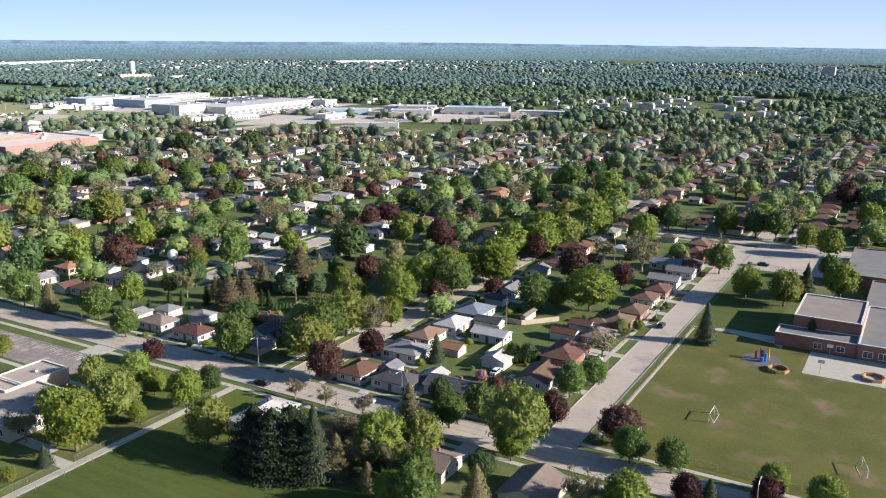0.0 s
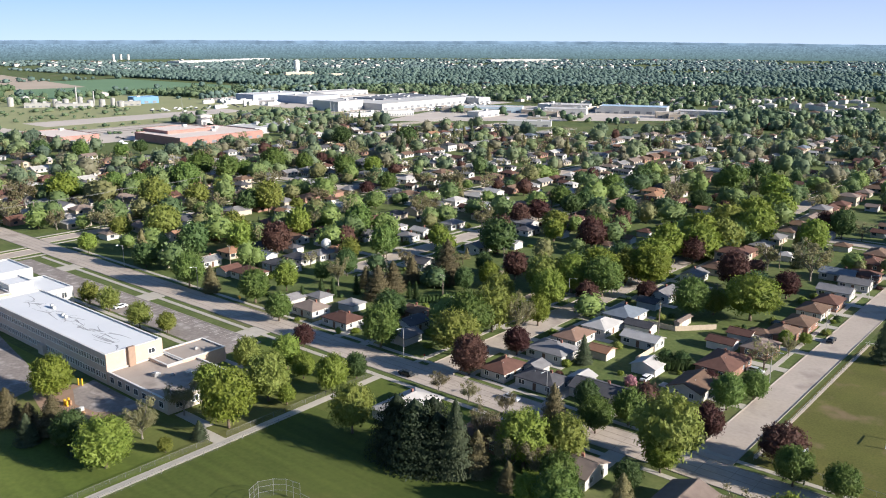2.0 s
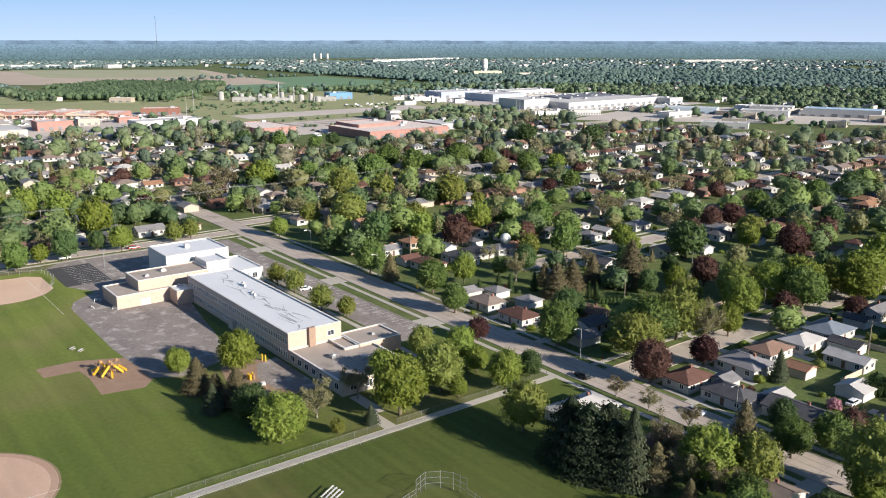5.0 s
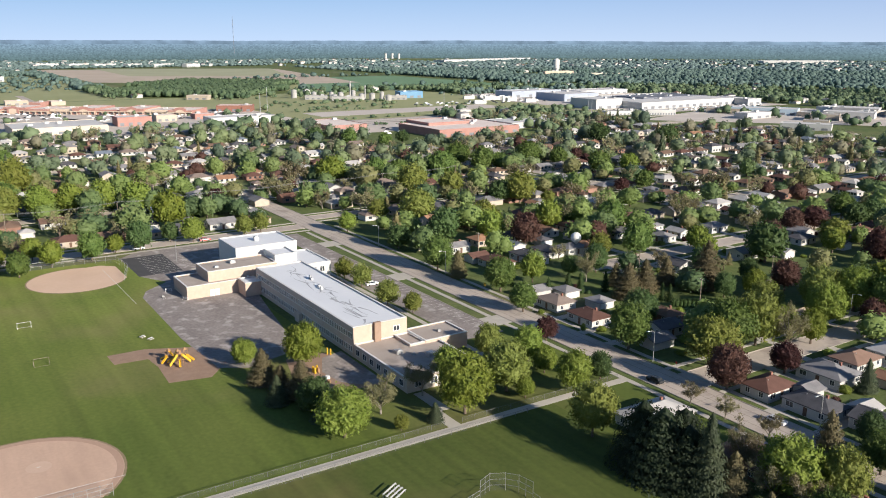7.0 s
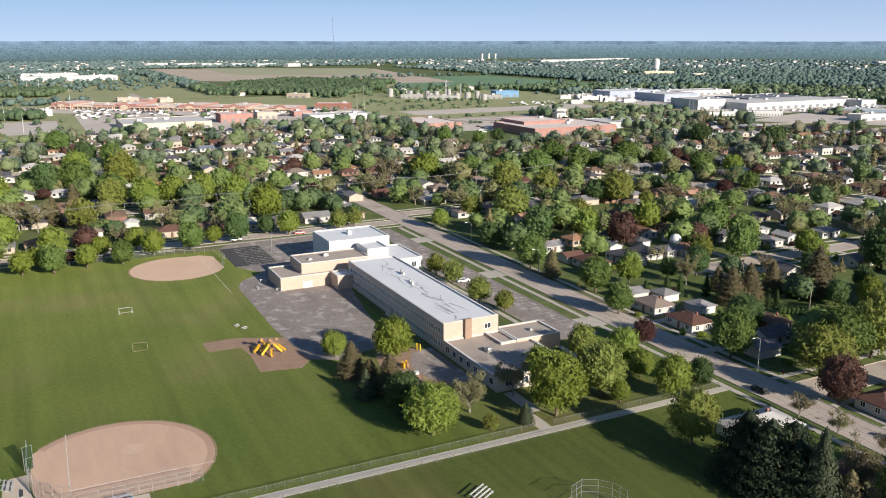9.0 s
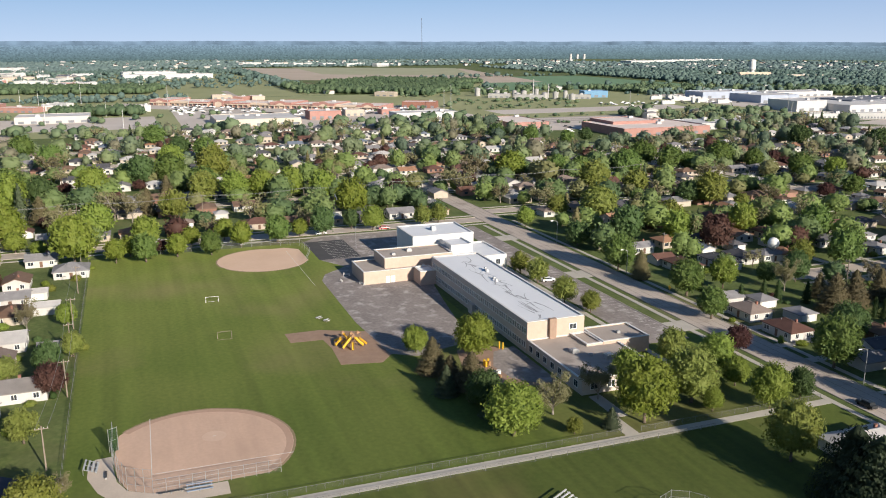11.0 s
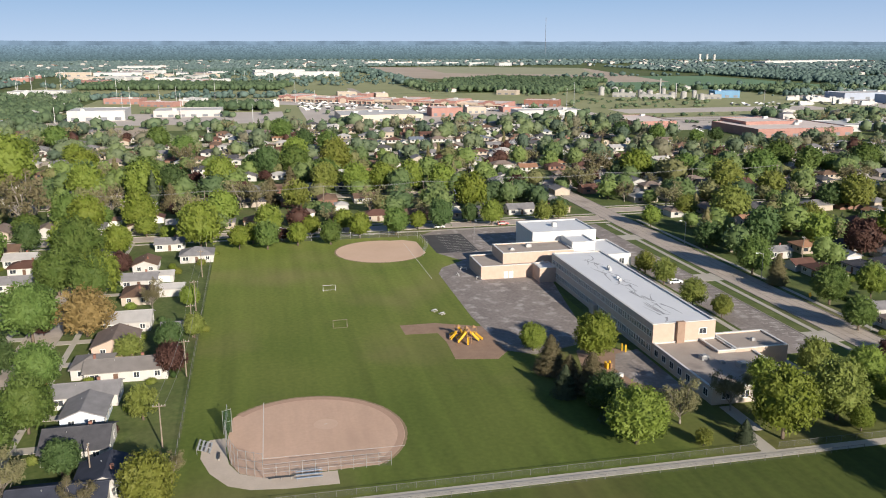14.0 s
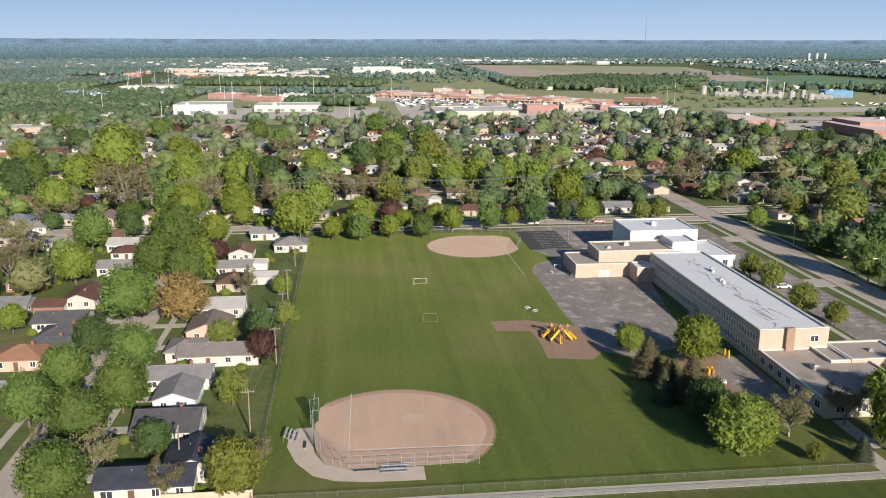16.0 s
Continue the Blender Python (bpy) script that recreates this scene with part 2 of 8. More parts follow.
TARROOF = mat("gravel_flat_roof", (0.34, 0.29, 0.25), (0.44, 0.38, 0.335), scale=0.2, fine=10, rough=0.95, stain=(0.27, 0.23, 0.205), stain_scale=0.14, stain_lo=0.57)
REDBRICK = mat("red_brick", (0.21, 0.098, 0.072), (0.31, 0.155, 0.118), scale=0.8, fine=12, rough=0.9)
FENCE_STEEL = mat("dull_fence_steel", (0.12, 0.12, 0.115), (0.18, 0.18, 0.17), scale=3.0, rough=0.6)
STEEL = mat("galvanised_steel", (0.42, 0.42, 0.42), (0.55, 0.55, 0.55), scale=3.0, rough=0.45, metal=0.7)
WIRE = see_through("chain_link", (0.26, 0.26, 0.25), 0.90)
GREENWIRE = see_through("green_screen_mesh", (0.035, 0.075, 0.040), 0.35)
POLE = mat("weathered_pole_wood", (0.20, 0.16, 0.125), (0.30, 0.25, 0.20), scale=1.5, rough=0.95)
WHITEPAINT = mat("white_paint", (0.60, 0.59, 0.57), (0.70, 0.69, 0.67), scale=0.6, rough=0.6)
YELLOW = mat("yellow_plastic", (0.62, 0.36, 0.025), (0.72, 0.44, 0.04), scale=1.0, rough=0.45)
PLAYWOOD = mat("play_timber", (0.28, 0.16, 0.085), (0.38, 0.23, 0.13), scale=1.0, rough=0.85)
BLUEP = mat("blue_painted_metal", (0.05, 0.14, 0.42), (0.08, 0.20, 0.52), scale=1.0, rough=0.5)
REDP = mat("red_painted_metal", (0.50, 0.05, 0.04), (0.60, 0.09, 0.06), scale=1.0, rough=0.5)
FENCEWOOD = mat("fence_timber", (0.44, 0.36, 0.27), (0.56, 0.47, 0.37), scale=1.5, rough=0.9)
BENCHBLUE = mat("faded_blue_bench", (0.22, 0.28, 0.38), (0.34, 0.40, 0.48), scale=1.0, rough=0.5)


# ---- building helpers ----
class Geo:
    """Collects vertices and faces of one mesh."""

    def __init__(self):
        self.v, self.f, self.m = [], [], []

    def face(self, pts, m=0):
        i = len(self.v)
        self.v += [tuple(p) for p in pts]
        self.f.append(tuple(range(i, i + len(pts))))
        self.m.append(m)

    def solid(self, low, high, m=0, top=None):
        """A prism between two rings of as many points."""
        i, k = len(self.v), len(low)
        self.v += [tuple(p) for p in low] + [tuple(p) for p in high]
        for j in range(k):
            self.f.append((i + j, i + (j + 1) % k, i + k + (j + 1) % k, i + k + j))
            self.m.append(m)
        self.f += [tuple(range(i + k - 1, i - 1, -1)), tuple(range(i + k, i + 2 * k))]
        self.m += [m, m if top is None else top]

    def box(self, x0, x1, y0, y1, z0, z1, m=0, top=None):
        ring = [(x0, y0), (x1, y0), (x1, y1), (x0, y1)]
        self.solid([(*p, z0) for p in ring], [(*p, z1) for p in ring], m, top)

    def rod(self, a, b, r, n=6, m=0, r2=None):
        a, b = Vector(a), Vector(b)
        d = (b - a).normalized()
        u = d.orthogonal().normalized()
        w = d.cross(u)
        ring = [u * math.cos(6.2832 * k / n) + w * math.sin(6.2832 * k / n) for k in range(n)]
        self.solid([a + q * r for q in ring], [b + q * (r if r2 is None else r2) for q in ring], m)

    def mesh(self, name, *mats, smooth=False):
        me = bpy.data.meshes.new(name)
        me.from_pydata(self.v, [], self.f)
        for q in mats:
            me.materials.append(q)
        if len(mats) > 1:
            me.polygons.foreach_set("material_index", self.m)
        if smooth:
            me.polygons.foreach_set("use_smooth", [True] * len(self.f))
        me.update()
        return me


def thing(name, e, n, z=0.0, turn=0.0, label="", category="", group=""):
    ob = new(name)
    ob.empty_display_size = 0.5
    ob.matrix_basis = pose(e, n, z, 0, 0, turn)
    return tagged(ob, label, category, group)


def part(name, me, parent, m=None, label=""):
    """Links a mesh as one part under a thing or a part."""
    ob = new(name, me)
    ob.parent = parent
    if m is not None:
        ob.matrix_basis = m
    return tagged(ob, label)


def lone(name, me, label="", category="", group="", kind="", m=None):
    ob = new(name, me)
    if m is not None:
        ob.matrix_basis = m
    return tagged(ob, label, category, group, kind)


CENTRE = Vector((-100, 100))


def rise(e, n):
    """Height of the land: flat, with low hills all round at the far edge."""
    r = math.hypot(e - CENTRE.x, n - CENTRE.y)
    k = min(1.0, max(0.0, (r - 2600) / 2150))
    k = k * k * (3 - 2 * k)
    a = math.atan2(n - CENTRE.y, e - CENTRE.x) % 6.2832
    return k * (46 + 3 * math.sin(math.atan2(n, e) * 17.0) - 26.0 * max(0.0, min(0.7, 2.15 - a)))


# ---- ground: one sheet out to the hills ----
def ground_sheet():
    g = Geo()
    radii = [0, 120, 260, 420, 640, 900, 1300, 1800, 2600, 2900, 3200, 3500, 3800, 4100, 4400, 4600, 4750]
    count = 96
    g.v.append((CENTRE.x, CENTRE.y, 0))
    for r in radii[1:]:
        for k in range(count):
            a = 2 * math.pi * k / count
            e, n = CENTRE.x + r * math.cos(a), CENTRE.y + r * math.sin(a)
            g.v.append((e, n, rise(e, n)))
    for k in range(count):
        g.f.append((0, 1 + k, 1 + (k + 1) % count))
    for j in range(len(radii) - 2):
        for k in range(count):
            a, b = 1 + j * count + k, 1 + j * count + (k + 1) % count
            g.f.append((a, a + count, b + count, b))
    return g.mesh("ground", GRASS, smooth=True)


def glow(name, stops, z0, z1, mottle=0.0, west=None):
    """Self-lit far haze and sky, seen only as a plain ring behind everything."""
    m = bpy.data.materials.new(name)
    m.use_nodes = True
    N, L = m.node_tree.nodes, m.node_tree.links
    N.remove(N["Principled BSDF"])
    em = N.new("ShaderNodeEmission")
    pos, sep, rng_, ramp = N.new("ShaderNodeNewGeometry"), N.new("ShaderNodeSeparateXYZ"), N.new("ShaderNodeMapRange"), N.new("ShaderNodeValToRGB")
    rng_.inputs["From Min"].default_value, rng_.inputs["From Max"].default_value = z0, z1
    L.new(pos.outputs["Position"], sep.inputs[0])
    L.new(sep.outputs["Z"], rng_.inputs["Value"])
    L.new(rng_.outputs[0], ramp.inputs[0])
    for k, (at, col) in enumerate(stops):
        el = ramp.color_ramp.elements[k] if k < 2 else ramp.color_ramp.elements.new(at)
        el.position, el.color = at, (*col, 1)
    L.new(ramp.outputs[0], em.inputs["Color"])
    if west:
        # the sky is bluer away from the sun
        ramp2, side, mx = N.new("ShaderNodeValToRGB"), N.new("ShaderNodeMapRange"), N.new("ShaderNodeMix")
        mx.data_type = "RGBA"
        side.inputs["From Min"].default_value, side.inputs["From Max"].default_value = -1500, -4500
        L.new(sep.outputs["X"], side.inputs["Value"])
        L.new(rng_.outputs[0], ramp2.inputs[0])
        for k, (at, col) in enumerate(west):
            ramp2.color_ramp.elements[k].position, ramp2.color_ramp.elements[k].color = at, (*col, 1)
        L.new(side.outputs[0], mx.inputs["Factor"])
        L.new(ramp.outputs[0], mx.inputs[6])
        L.new(ramp2.outputs[0], mx.inputs[7])
        L.new(mx.outputs[2], em.inputs["Color"])
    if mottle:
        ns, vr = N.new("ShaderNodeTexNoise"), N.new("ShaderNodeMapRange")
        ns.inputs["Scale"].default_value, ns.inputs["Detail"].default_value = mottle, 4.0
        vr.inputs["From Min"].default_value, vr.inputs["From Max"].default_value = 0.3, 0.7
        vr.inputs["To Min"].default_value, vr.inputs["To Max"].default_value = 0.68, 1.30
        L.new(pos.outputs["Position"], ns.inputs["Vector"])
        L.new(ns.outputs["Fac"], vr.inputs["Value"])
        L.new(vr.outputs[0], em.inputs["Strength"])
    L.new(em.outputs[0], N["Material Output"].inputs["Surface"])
    return m


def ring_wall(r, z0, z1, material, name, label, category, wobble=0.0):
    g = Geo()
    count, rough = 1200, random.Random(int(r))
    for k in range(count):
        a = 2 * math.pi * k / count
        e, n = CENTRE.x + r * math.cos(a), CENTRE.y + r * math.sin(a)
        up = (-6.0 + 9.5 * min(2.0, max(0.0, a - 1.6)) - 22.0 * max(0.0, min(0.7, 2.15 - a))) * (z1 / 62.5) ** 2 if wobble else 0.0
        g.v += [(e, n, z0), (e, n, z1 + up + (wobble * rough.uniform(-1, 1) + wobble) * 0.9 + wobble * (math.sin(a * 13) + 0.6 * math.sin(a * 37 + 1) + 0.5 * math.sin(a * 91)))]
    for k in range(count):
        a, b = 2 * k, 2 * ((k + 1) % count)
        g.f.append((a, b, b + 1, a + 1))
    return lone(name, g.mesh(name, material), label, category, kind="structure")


ring_wall(4600, 0, 420, glow("sky_haze", [(0.0, (0.345, 0.405, 0.50)), (1.0, (0.258, 0.325, 0.462))], 62, 300, west=[(0.0, (0.36, 0.445, 0.565)), (1.0, (0.238, 0.352, 0.505))]), "backdrop_sky", "pale blue hazy sky at the horizon", "sky")
# land haze is put in as glowing blue, paler towards the top
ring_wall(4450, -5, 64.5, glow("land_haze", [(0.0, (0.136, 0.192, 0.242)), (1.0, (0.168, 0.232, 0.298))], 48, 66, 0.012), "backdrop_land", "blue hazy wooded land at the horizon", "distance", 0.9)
lone("ground", ground_sheet(), "grassy flat land with low hills far away", "ground", kind="structure")


def strip(name, e0, e1, n0, n1, z, material, label, category, kind="structure", thick=0.3):
    """A flat slab let into the ground, its top at z."""
    g = Geo()
    g.box(e0, e1, n0, n1, z - thick, z)
    return lone(name, g.mesh(name, material), label, category, kind=kind)


def street_n(e, n0, n1, wide=9.0, walks=True, material=CONCRETE, verge=4.2):
    """A street that runs north, with kerbs and pavements."""
    strip("road", e - wide / 2, e + wide / 2, n0, n1, 0.03, material, "pale worn concrete residential street", "road")
    for s in (-1, 1):
        a = e + s * (wide / 2 + 0.1)
        strip("kerb", a - 0.1, a + 0.1, n0, n1, 0.16, KERB, "concrete kerb along a street", "kerb")
        if walks:
            b = e + s * (wide / 2 + verge)
            strip("pavement", b - 0.75, b + 0.75, n0, n1, 0.08, WALKWAY, "narrow concrete pavement beside a street", "pavement")


def street_e(n, e0, e1, wide=9.0, walks=True, material=CONCRETE, verge=4.2):
    strip("road", e0, e1, n - wide / 2, n + wide / 2, 0.034, material, "pale worn concrete residential street", "road")
    for s in (-1, 1):
        a = n + s * (wide / 2 + 0.1)
        strip("kerb", e0, e1, a - 0.1, a + 0.1, 0.155, KERB, "concrete kerb along a street", "kerb")
        if walks:
            b = n + s * (wide / 2 + verge)
            strip("pavement", e0, e1, b - 0.75, b + 0.75, 0.076, WALKWAY, "narrow concrete pavement beside a street", "pavement")


# main road, four lanes of concrete slabs
strip("main_road", -1400, 400, 155.3, 165.4, 0.04, CONCRETE, "wide concrete main road with dark tar joints", "road")
TAR = mat("tar_joint", (0.25, 0.215, 0.19), (0.34, 0.295, 0.26), scale=0.3, rough=0.8)
for n in (157.8, 160.3, 162.8):
    strip("road_joint", -700, 60, n - 0.10, n + 0.10, 0.046, TAR, "dark tar joint between concrete lanes", "road joint")
joint_rng = random.Random(4)
for k in range(60):
    e = -340 + 6.1 * k + joint_rng.uniform(-0.6, 0.6)
    strip("road_joint", e - 0.05, e + 0.05, 155.4, 165.3, 0.050, TAR, "dark tar joint between concrete lanes", "road joint")
for n in (155.2, 165.5):
    strip("kerb", -700, 60, n - 0.1, n + 0.1, 0.17, KERB, "concrete kerb along the main road", "kerb")
strip("pavement", -345, 60, 151.6, 153.1, 0.09, WALKWAY, "concrete pavement beside the main road", "pavement")
strip("pavement", -350, 60, 167.5, 168.9, 0.09, WALKWAY, "concrete pavement beside the main road", "pavement")

street_n(-65.2, 165.5, 384, 8.6, walks=False)
strip("pavement", -74.2, -72.8, 165.5, 384, 0.08, WALKWAY, "narrow concrete pavement beside a street", "pavement")
strip("fence_strip", -58.7, -57.9, 172, 262, 0.045, GRAVEL, "thin gravel strip under a fence", "gravel")
street_n(-142.0, 165.5, 860, 9.0)
street_n(-235.0, 215, 820, 9.0)
street_n(-357.0, -420, 155.2, 9.0)
street_n(-372.0, 165.5, 722, 9.0)
street_e(-43.0, -352, -90, 8.6)
street_n(-434.0, -420, 330, 9.0)
street_n(-511.0, -420, 330, 9.0)
street_n(-588.0, -420, 330, 9.0)
street_n(-665.0, -300, 300, 9.0)
street_n(-60.0, 400, 860, 9.0)
street_n(-449.0, 165.5, 722, 9.0)
street_n(-526.0, 165.5, 722, 9.0)
street_n(-603.0, 502, 722, 9.0)
street_n(-303.0, 330, 780, 9.0)
street_e(392.0, -137, 40, 9.0)
street_e(-125.0, -352, -60, 9.0)
street_e(345.0, -590, -240, 9.0)

# campus lawns and paved areas
strip("playing_field", -341, -150, -4.0, 99.5, 0.02, FIELD_TURF, "mown green playing field beside a school", "lawn")
strip("school_lawn", -200, -110, 60, 151.5, 0.024, FIELD_TURF, "mown school lawn with trees", "lawn")
strip("front_field", -150.0, -20, -60, 128, 0.028, TURF, "mown green field beside a path", "lawn")
strip("path", -152.6, -150.2, -60, 151.6, 0.07, WALKWAY, "pale concrete path between two wire fences", "path")
strip("path_branch", -160.5, -152.6, 101.0, 104.0, 0.066, WALKWAY, "short concrete path to the school", "path")


# ---- trees ----
def unit(rng):
    z = rng.uniform(-1, 1)
    a = rng.uniform(0, 6.2832)
    r = math.sqrt(1 - z * z)
    return Vector((r * math.cos(a), r * math.sin(a), z))


def card(g, p, normal, size, rng):
    """One small spray of leaves."""
    t = normal.orthogonal().normalized()
    t.rotate(Matrix.Rotation(rng.uniform(0, 6.2832), 3, normal))
    w = normal.cross(t)
    a, b = size * rng.uniform(0.9, 1.6), size * rng.uniform(0.7, 1.2)
    i = len(g.v)
    g.v += [tuple(p - t * a * 0.6 - w * b * 0.5), tuple(p + t * a - w * b * rng.uniform(-0.3, 0.3)), tuple(p - t * a * 0.5 + w * b)]
    g.f.append((i, i + 1, i + 2))
    g.m.append(0)


def lump(g, c, rx, rz, rng, rings=3, seg=7):
    """A rough closed lump: the dense inside of a crown."""
    i = len(g.v)
    g.v.append((c.x, c.y, c.z + rz))
    for k in range(1, rings + 1):
        th = math.pi * k / (rings + 1)
        for j in range(seg):
            a = 6.2832 * (j + 0.5 * (k % 2)) / seg
            q = rng.uniform(0.82, 1.12)
            g.v.append((c.x + rx * q * math.sin(th) * math.cos(a), c.y + rx * q * math.sin(th) * math.sin(a), c.z + rz * q * math.cos(th)))
    g.v.append((c.x, c.y, c.z - rz))
    last = len(g.v) - 1
    for j in range(seg):
        g.f.append((i, i + 1 + j, i + 1 + (j + 1) % seg))
        for k in range(rings - 1):
            a, b = i + 1 + k * seg + j, i + 1 + k * seg + (j + 1) % seg
            g.f.append((a, a + seg, b + seg, b))
        g.f.append((last, i + 1 + (rings - 1) * seg + (j + 1) % seg, i + 1 + (rings - 1) * seg + j))


def billow(d, seed, freq):
    """Rounded bumps with creases between them, 0 to 1."""
    return 1.0 - min(1.0, 2.2 * abs(noise.noise(d * freq + Vector((seed * 1.37, seed * 0.73, 3.1)))))


def crown_reach(d, seed, airy):
    """How far the leaves reach in the direction d: boughs of two sizes on an egg-shaped crown."""
    a, b = billow(d, seed, 1.9), billow(d, seed + 11, 4.3)
    r = (0.29 + 0.15 * a + 0.09 * b) if airy else (0.32 + 0.115 * a + 0.075 * b)
    return r * (1.0 - 0.16 * max(0.0, -d.z - 0.25))


def broad_crown(seed, cards, size, low=0.07, rings=9, seg=14, airy=False):
    """A crown of unit height and width: leaf sprays over billowing boughs about a dense heart."""
    rng = random.Random(seed)
    sd = seed % 97
    g = Geo()
    mid, half = 0.46 + low * 0.5, (1 - low) / 2 / 0.47
    heart = 0.80 if airy else 0.93 if cards > 500 else 0.97

    def at(d, q):
        r = crown_reach(d, sd, airy) * q
        return Vector((d.x * r, d.y * r, mid + d.z * r * half))

    g.v.append(tuple(at(Vector((0, 0, 1)), heart)))
    for k in range(1, rings + 1):
        th = math.pi * k / (rings + 1)
        for j in range(seg):
            a = 6.2832 * (j + 0.5 * (k % 2)) / seg
            g.v.append(tuple(at(Vector((math.sin(th) * math.cos(a), math.sin(th) * math.sin(a), math.cos(th))), heart)))
    g.v.append(tuple(at(Vector((0, 0, -1)), heart)))
    last = len(g.v) - 1
    for j in range(seg):
        g.f.append((0, 1 + j, 1 + (j + 1) % seg))
        for k in range(rings - 1):
            a, b = 1 + k * seg + j, 1 + k * seg + (j + 1) % seg
            g.f.append((a, a + seg, b + seg, b))
        g.f.append((last, 1 + (rings - 1) * seg + (j + 1) % seg, 1 + (rings - 1) * seg + j))
    g.m = [0] * len(g.f)
    made = 0
    while made < cards:
        d = unit(rng)
        if d.z < -0.75 or (airy and billow(d, sd + 5, 3.1) < 0.22):
            made += 0.2
            continue
        q = rng.uniform(0.93, 1.05) + (0.16 if cards > 500 else 0.24) * rng.random() ** 3
        p = at(d, q)
        e = 0.06
        t = d.orthogonal().normalized()
        w = d.cross(t)
        r0, r1, r2 = crown_reach(d, sd, airy), crown_reach((d + t * e).normalized(), sd, airy), crown_reach((d + w * e).normalized(), sd, airy)
        nrm = d - (t * (r1 - r0) + w * (r2 - r0)) / (e * r0) * 0.8 + unit(rng) * 0.34
        card(g, p, nrm.normalized(), size, rng)
        made += 1
    return g


def cone_crown(seed, cards, size, low=0.06, power=0.85):
    """A conifer: drooping tiers of needles about a dense spine."""
    rng = random.Random(seed)
    g = Geo()
    seg = 9
    for k in range(6):
        z0, z1 = low + (1 - low) * k / 6, low + (1 - low) * (k + 1.35) / 6
        r0, r1 = 0.40 * (1 - (z0 - low) / (1 - low)) ** power, 0.10 * (1 - min(1, (z1 - low) / (1 - low))) ** power
        ring = [(math.cos(6.2832 * j / seg), math.sin(6.2832 * j / seg), rng.uniform(0.8, 1.15)) for j in range(seg)]
        g.solid([(x * r0 * q, y * r0 * q, z0) for x, y, q in ring], [(x * r1, y * r1, min(1.0, z1)) for x, y, q in ring])
    for _ in range(cards):
        h = 1 - math.sqrt(rng.random())
        z = low + (1 - low) * h
        tier = 0.86 + 0.16 * math.sin(h * 44 + seed)
        r = (0.52 if power > 0.6 else 0.60) * (1 - h) ** power * tier * rng.uniform(0.78, 1.06) + 0.012
        a = rng.uniform(0, 6.2832)
        nrm = (Vector((math.cos(a), math.sin(a), 0.75)) + unit(rng) * 0.5).normalized()
        card(g, Vector((r * math.cos(a), r * math.sin(a), z)), nrm, size, rng)
    return g


def bare_crown(seed, cards, size):
    """A thin spring crown: forked limbs, fine twigs and sparse buds."""
    rng = random.Random(seed)
    g = Geo()
    tips = []
    for k in range(9):
        a = 6.2832 * k / 9 + rng.uniform(-0.3, 0.3)
        start = Vector((0, 0, rng.uniform(0.18, 0.42)))
        end = Vector((math.cos(a) * rng.uniform(0.2, 0.4), math.sin(a) * rng.uniform(0.2, 0.4), rng.uniform(0.55, 0.92)))
        g.rod(start, end, 0.016, 4, 0, 0.007)
        for _ in range(5):
            p = start.lerp(end, rng.uniform(0.4, 1.0))
            q = p + (unit(rng) + Vector((math.cos(a), math.sin(a), 0.7))) * rng.uniform(0.05, 0.13)
            g.rod(p, q, 0.006, 3, 0, 0.003)
            tips.append(q)
    rods = len(g.f)
    for _ in range(cards):
        p = tips[rng.randrange(len(tips))] + unit(rng) * rng.uniform(0.0, 0.13)
        card(g, p, unit(rng), size, rng)
    g.m = [0] * rods + [1] * (len(g.f) - rods)
    return g


def trunk_mesh(top=0.5, r=0.026, limbs=4, seed=1, material=None):
    rng = random.Random(seed)
    g = Geo()
    g.rod((0, 0, -0.02), (0, 0, 0.12), r * 1.35, 7, 0, r)
    g.rod((0, 0, 0.12), (rng.uniform(-0.02, 0.02), rng.uniform(-0.02, 0.02), top), r, 7, 0, r * 0.45)
    for k in range(limbs):
        a = 6.2832 * k / limbs + seed
        z = 0.14 + 0.25 * k / limbs
        g.rod((0, 0, z), (0.24 * math.cos(a), 0.24 * math.sin(a), z + 0.24), r * 0.55, 5, 0, r * 0.2)
    return g.mesh("trunk", material or BARK, smooth=True)


def crown_geo(kind, seed, cards, size, k=0):
    if kind in "sk":
        return cone_crown(seed, int(cards * 0.9), size * 0.95, 0.04, 0.82 if kind == "s" else 0.68)
    if kind == "f":
        return cone_crown(seed, cards, size, 0.02, 0.42)
    if kind == "c":
        return cone_crown(seed, int(cards * 0.35), size * 1.3, 0.02, 0.45)
    if kind == "b":
        return bare_crown(seed, int(cards * 1.2), size * 0.75)
    if cards > 500:
        return broad_crown(seed, cards, size, 0.07 + 0.02 * k, 11, 18, airy=kind in "yo" and k % 2 == 0)
    return broad_crown(seed, cards, size, 0.07, 7 if cards > 100 else 4, 11 if cards > 100 else 7)


CROWNS, TRUNKS = {}, {}
for kind in "gmydpobskfci":
    for k in range(4):
        mats = (TWIG, LEAVES["b"]) if kind == "b" else (LEAVES[kind],)
        CROWNS[kind, k] = crown_geo(kind, 100 * ord(kind) + 10 * k, 4300, 0.0235, k).mesh("crown", *mats, smooth=True)
        CROWNS[kind, k, "far"] = crown_geo(kind, 100 * ord(kind) + 10 * k + 5, 1500, 0.037, k).mesh("crown", *mats, smooth=True)
for k in range(3):
    TRUNKS[k] = trunk_mesh(0.55, 0.024 + 0.004 * k, 4 + k, k)
TRUNKS["pale"] = trunk_mesh(0.6, 0.022, 5, 9, TWIG)
TRUNKS["pole"] = trunk_mesh(0.9, 0.02, 0, 4)
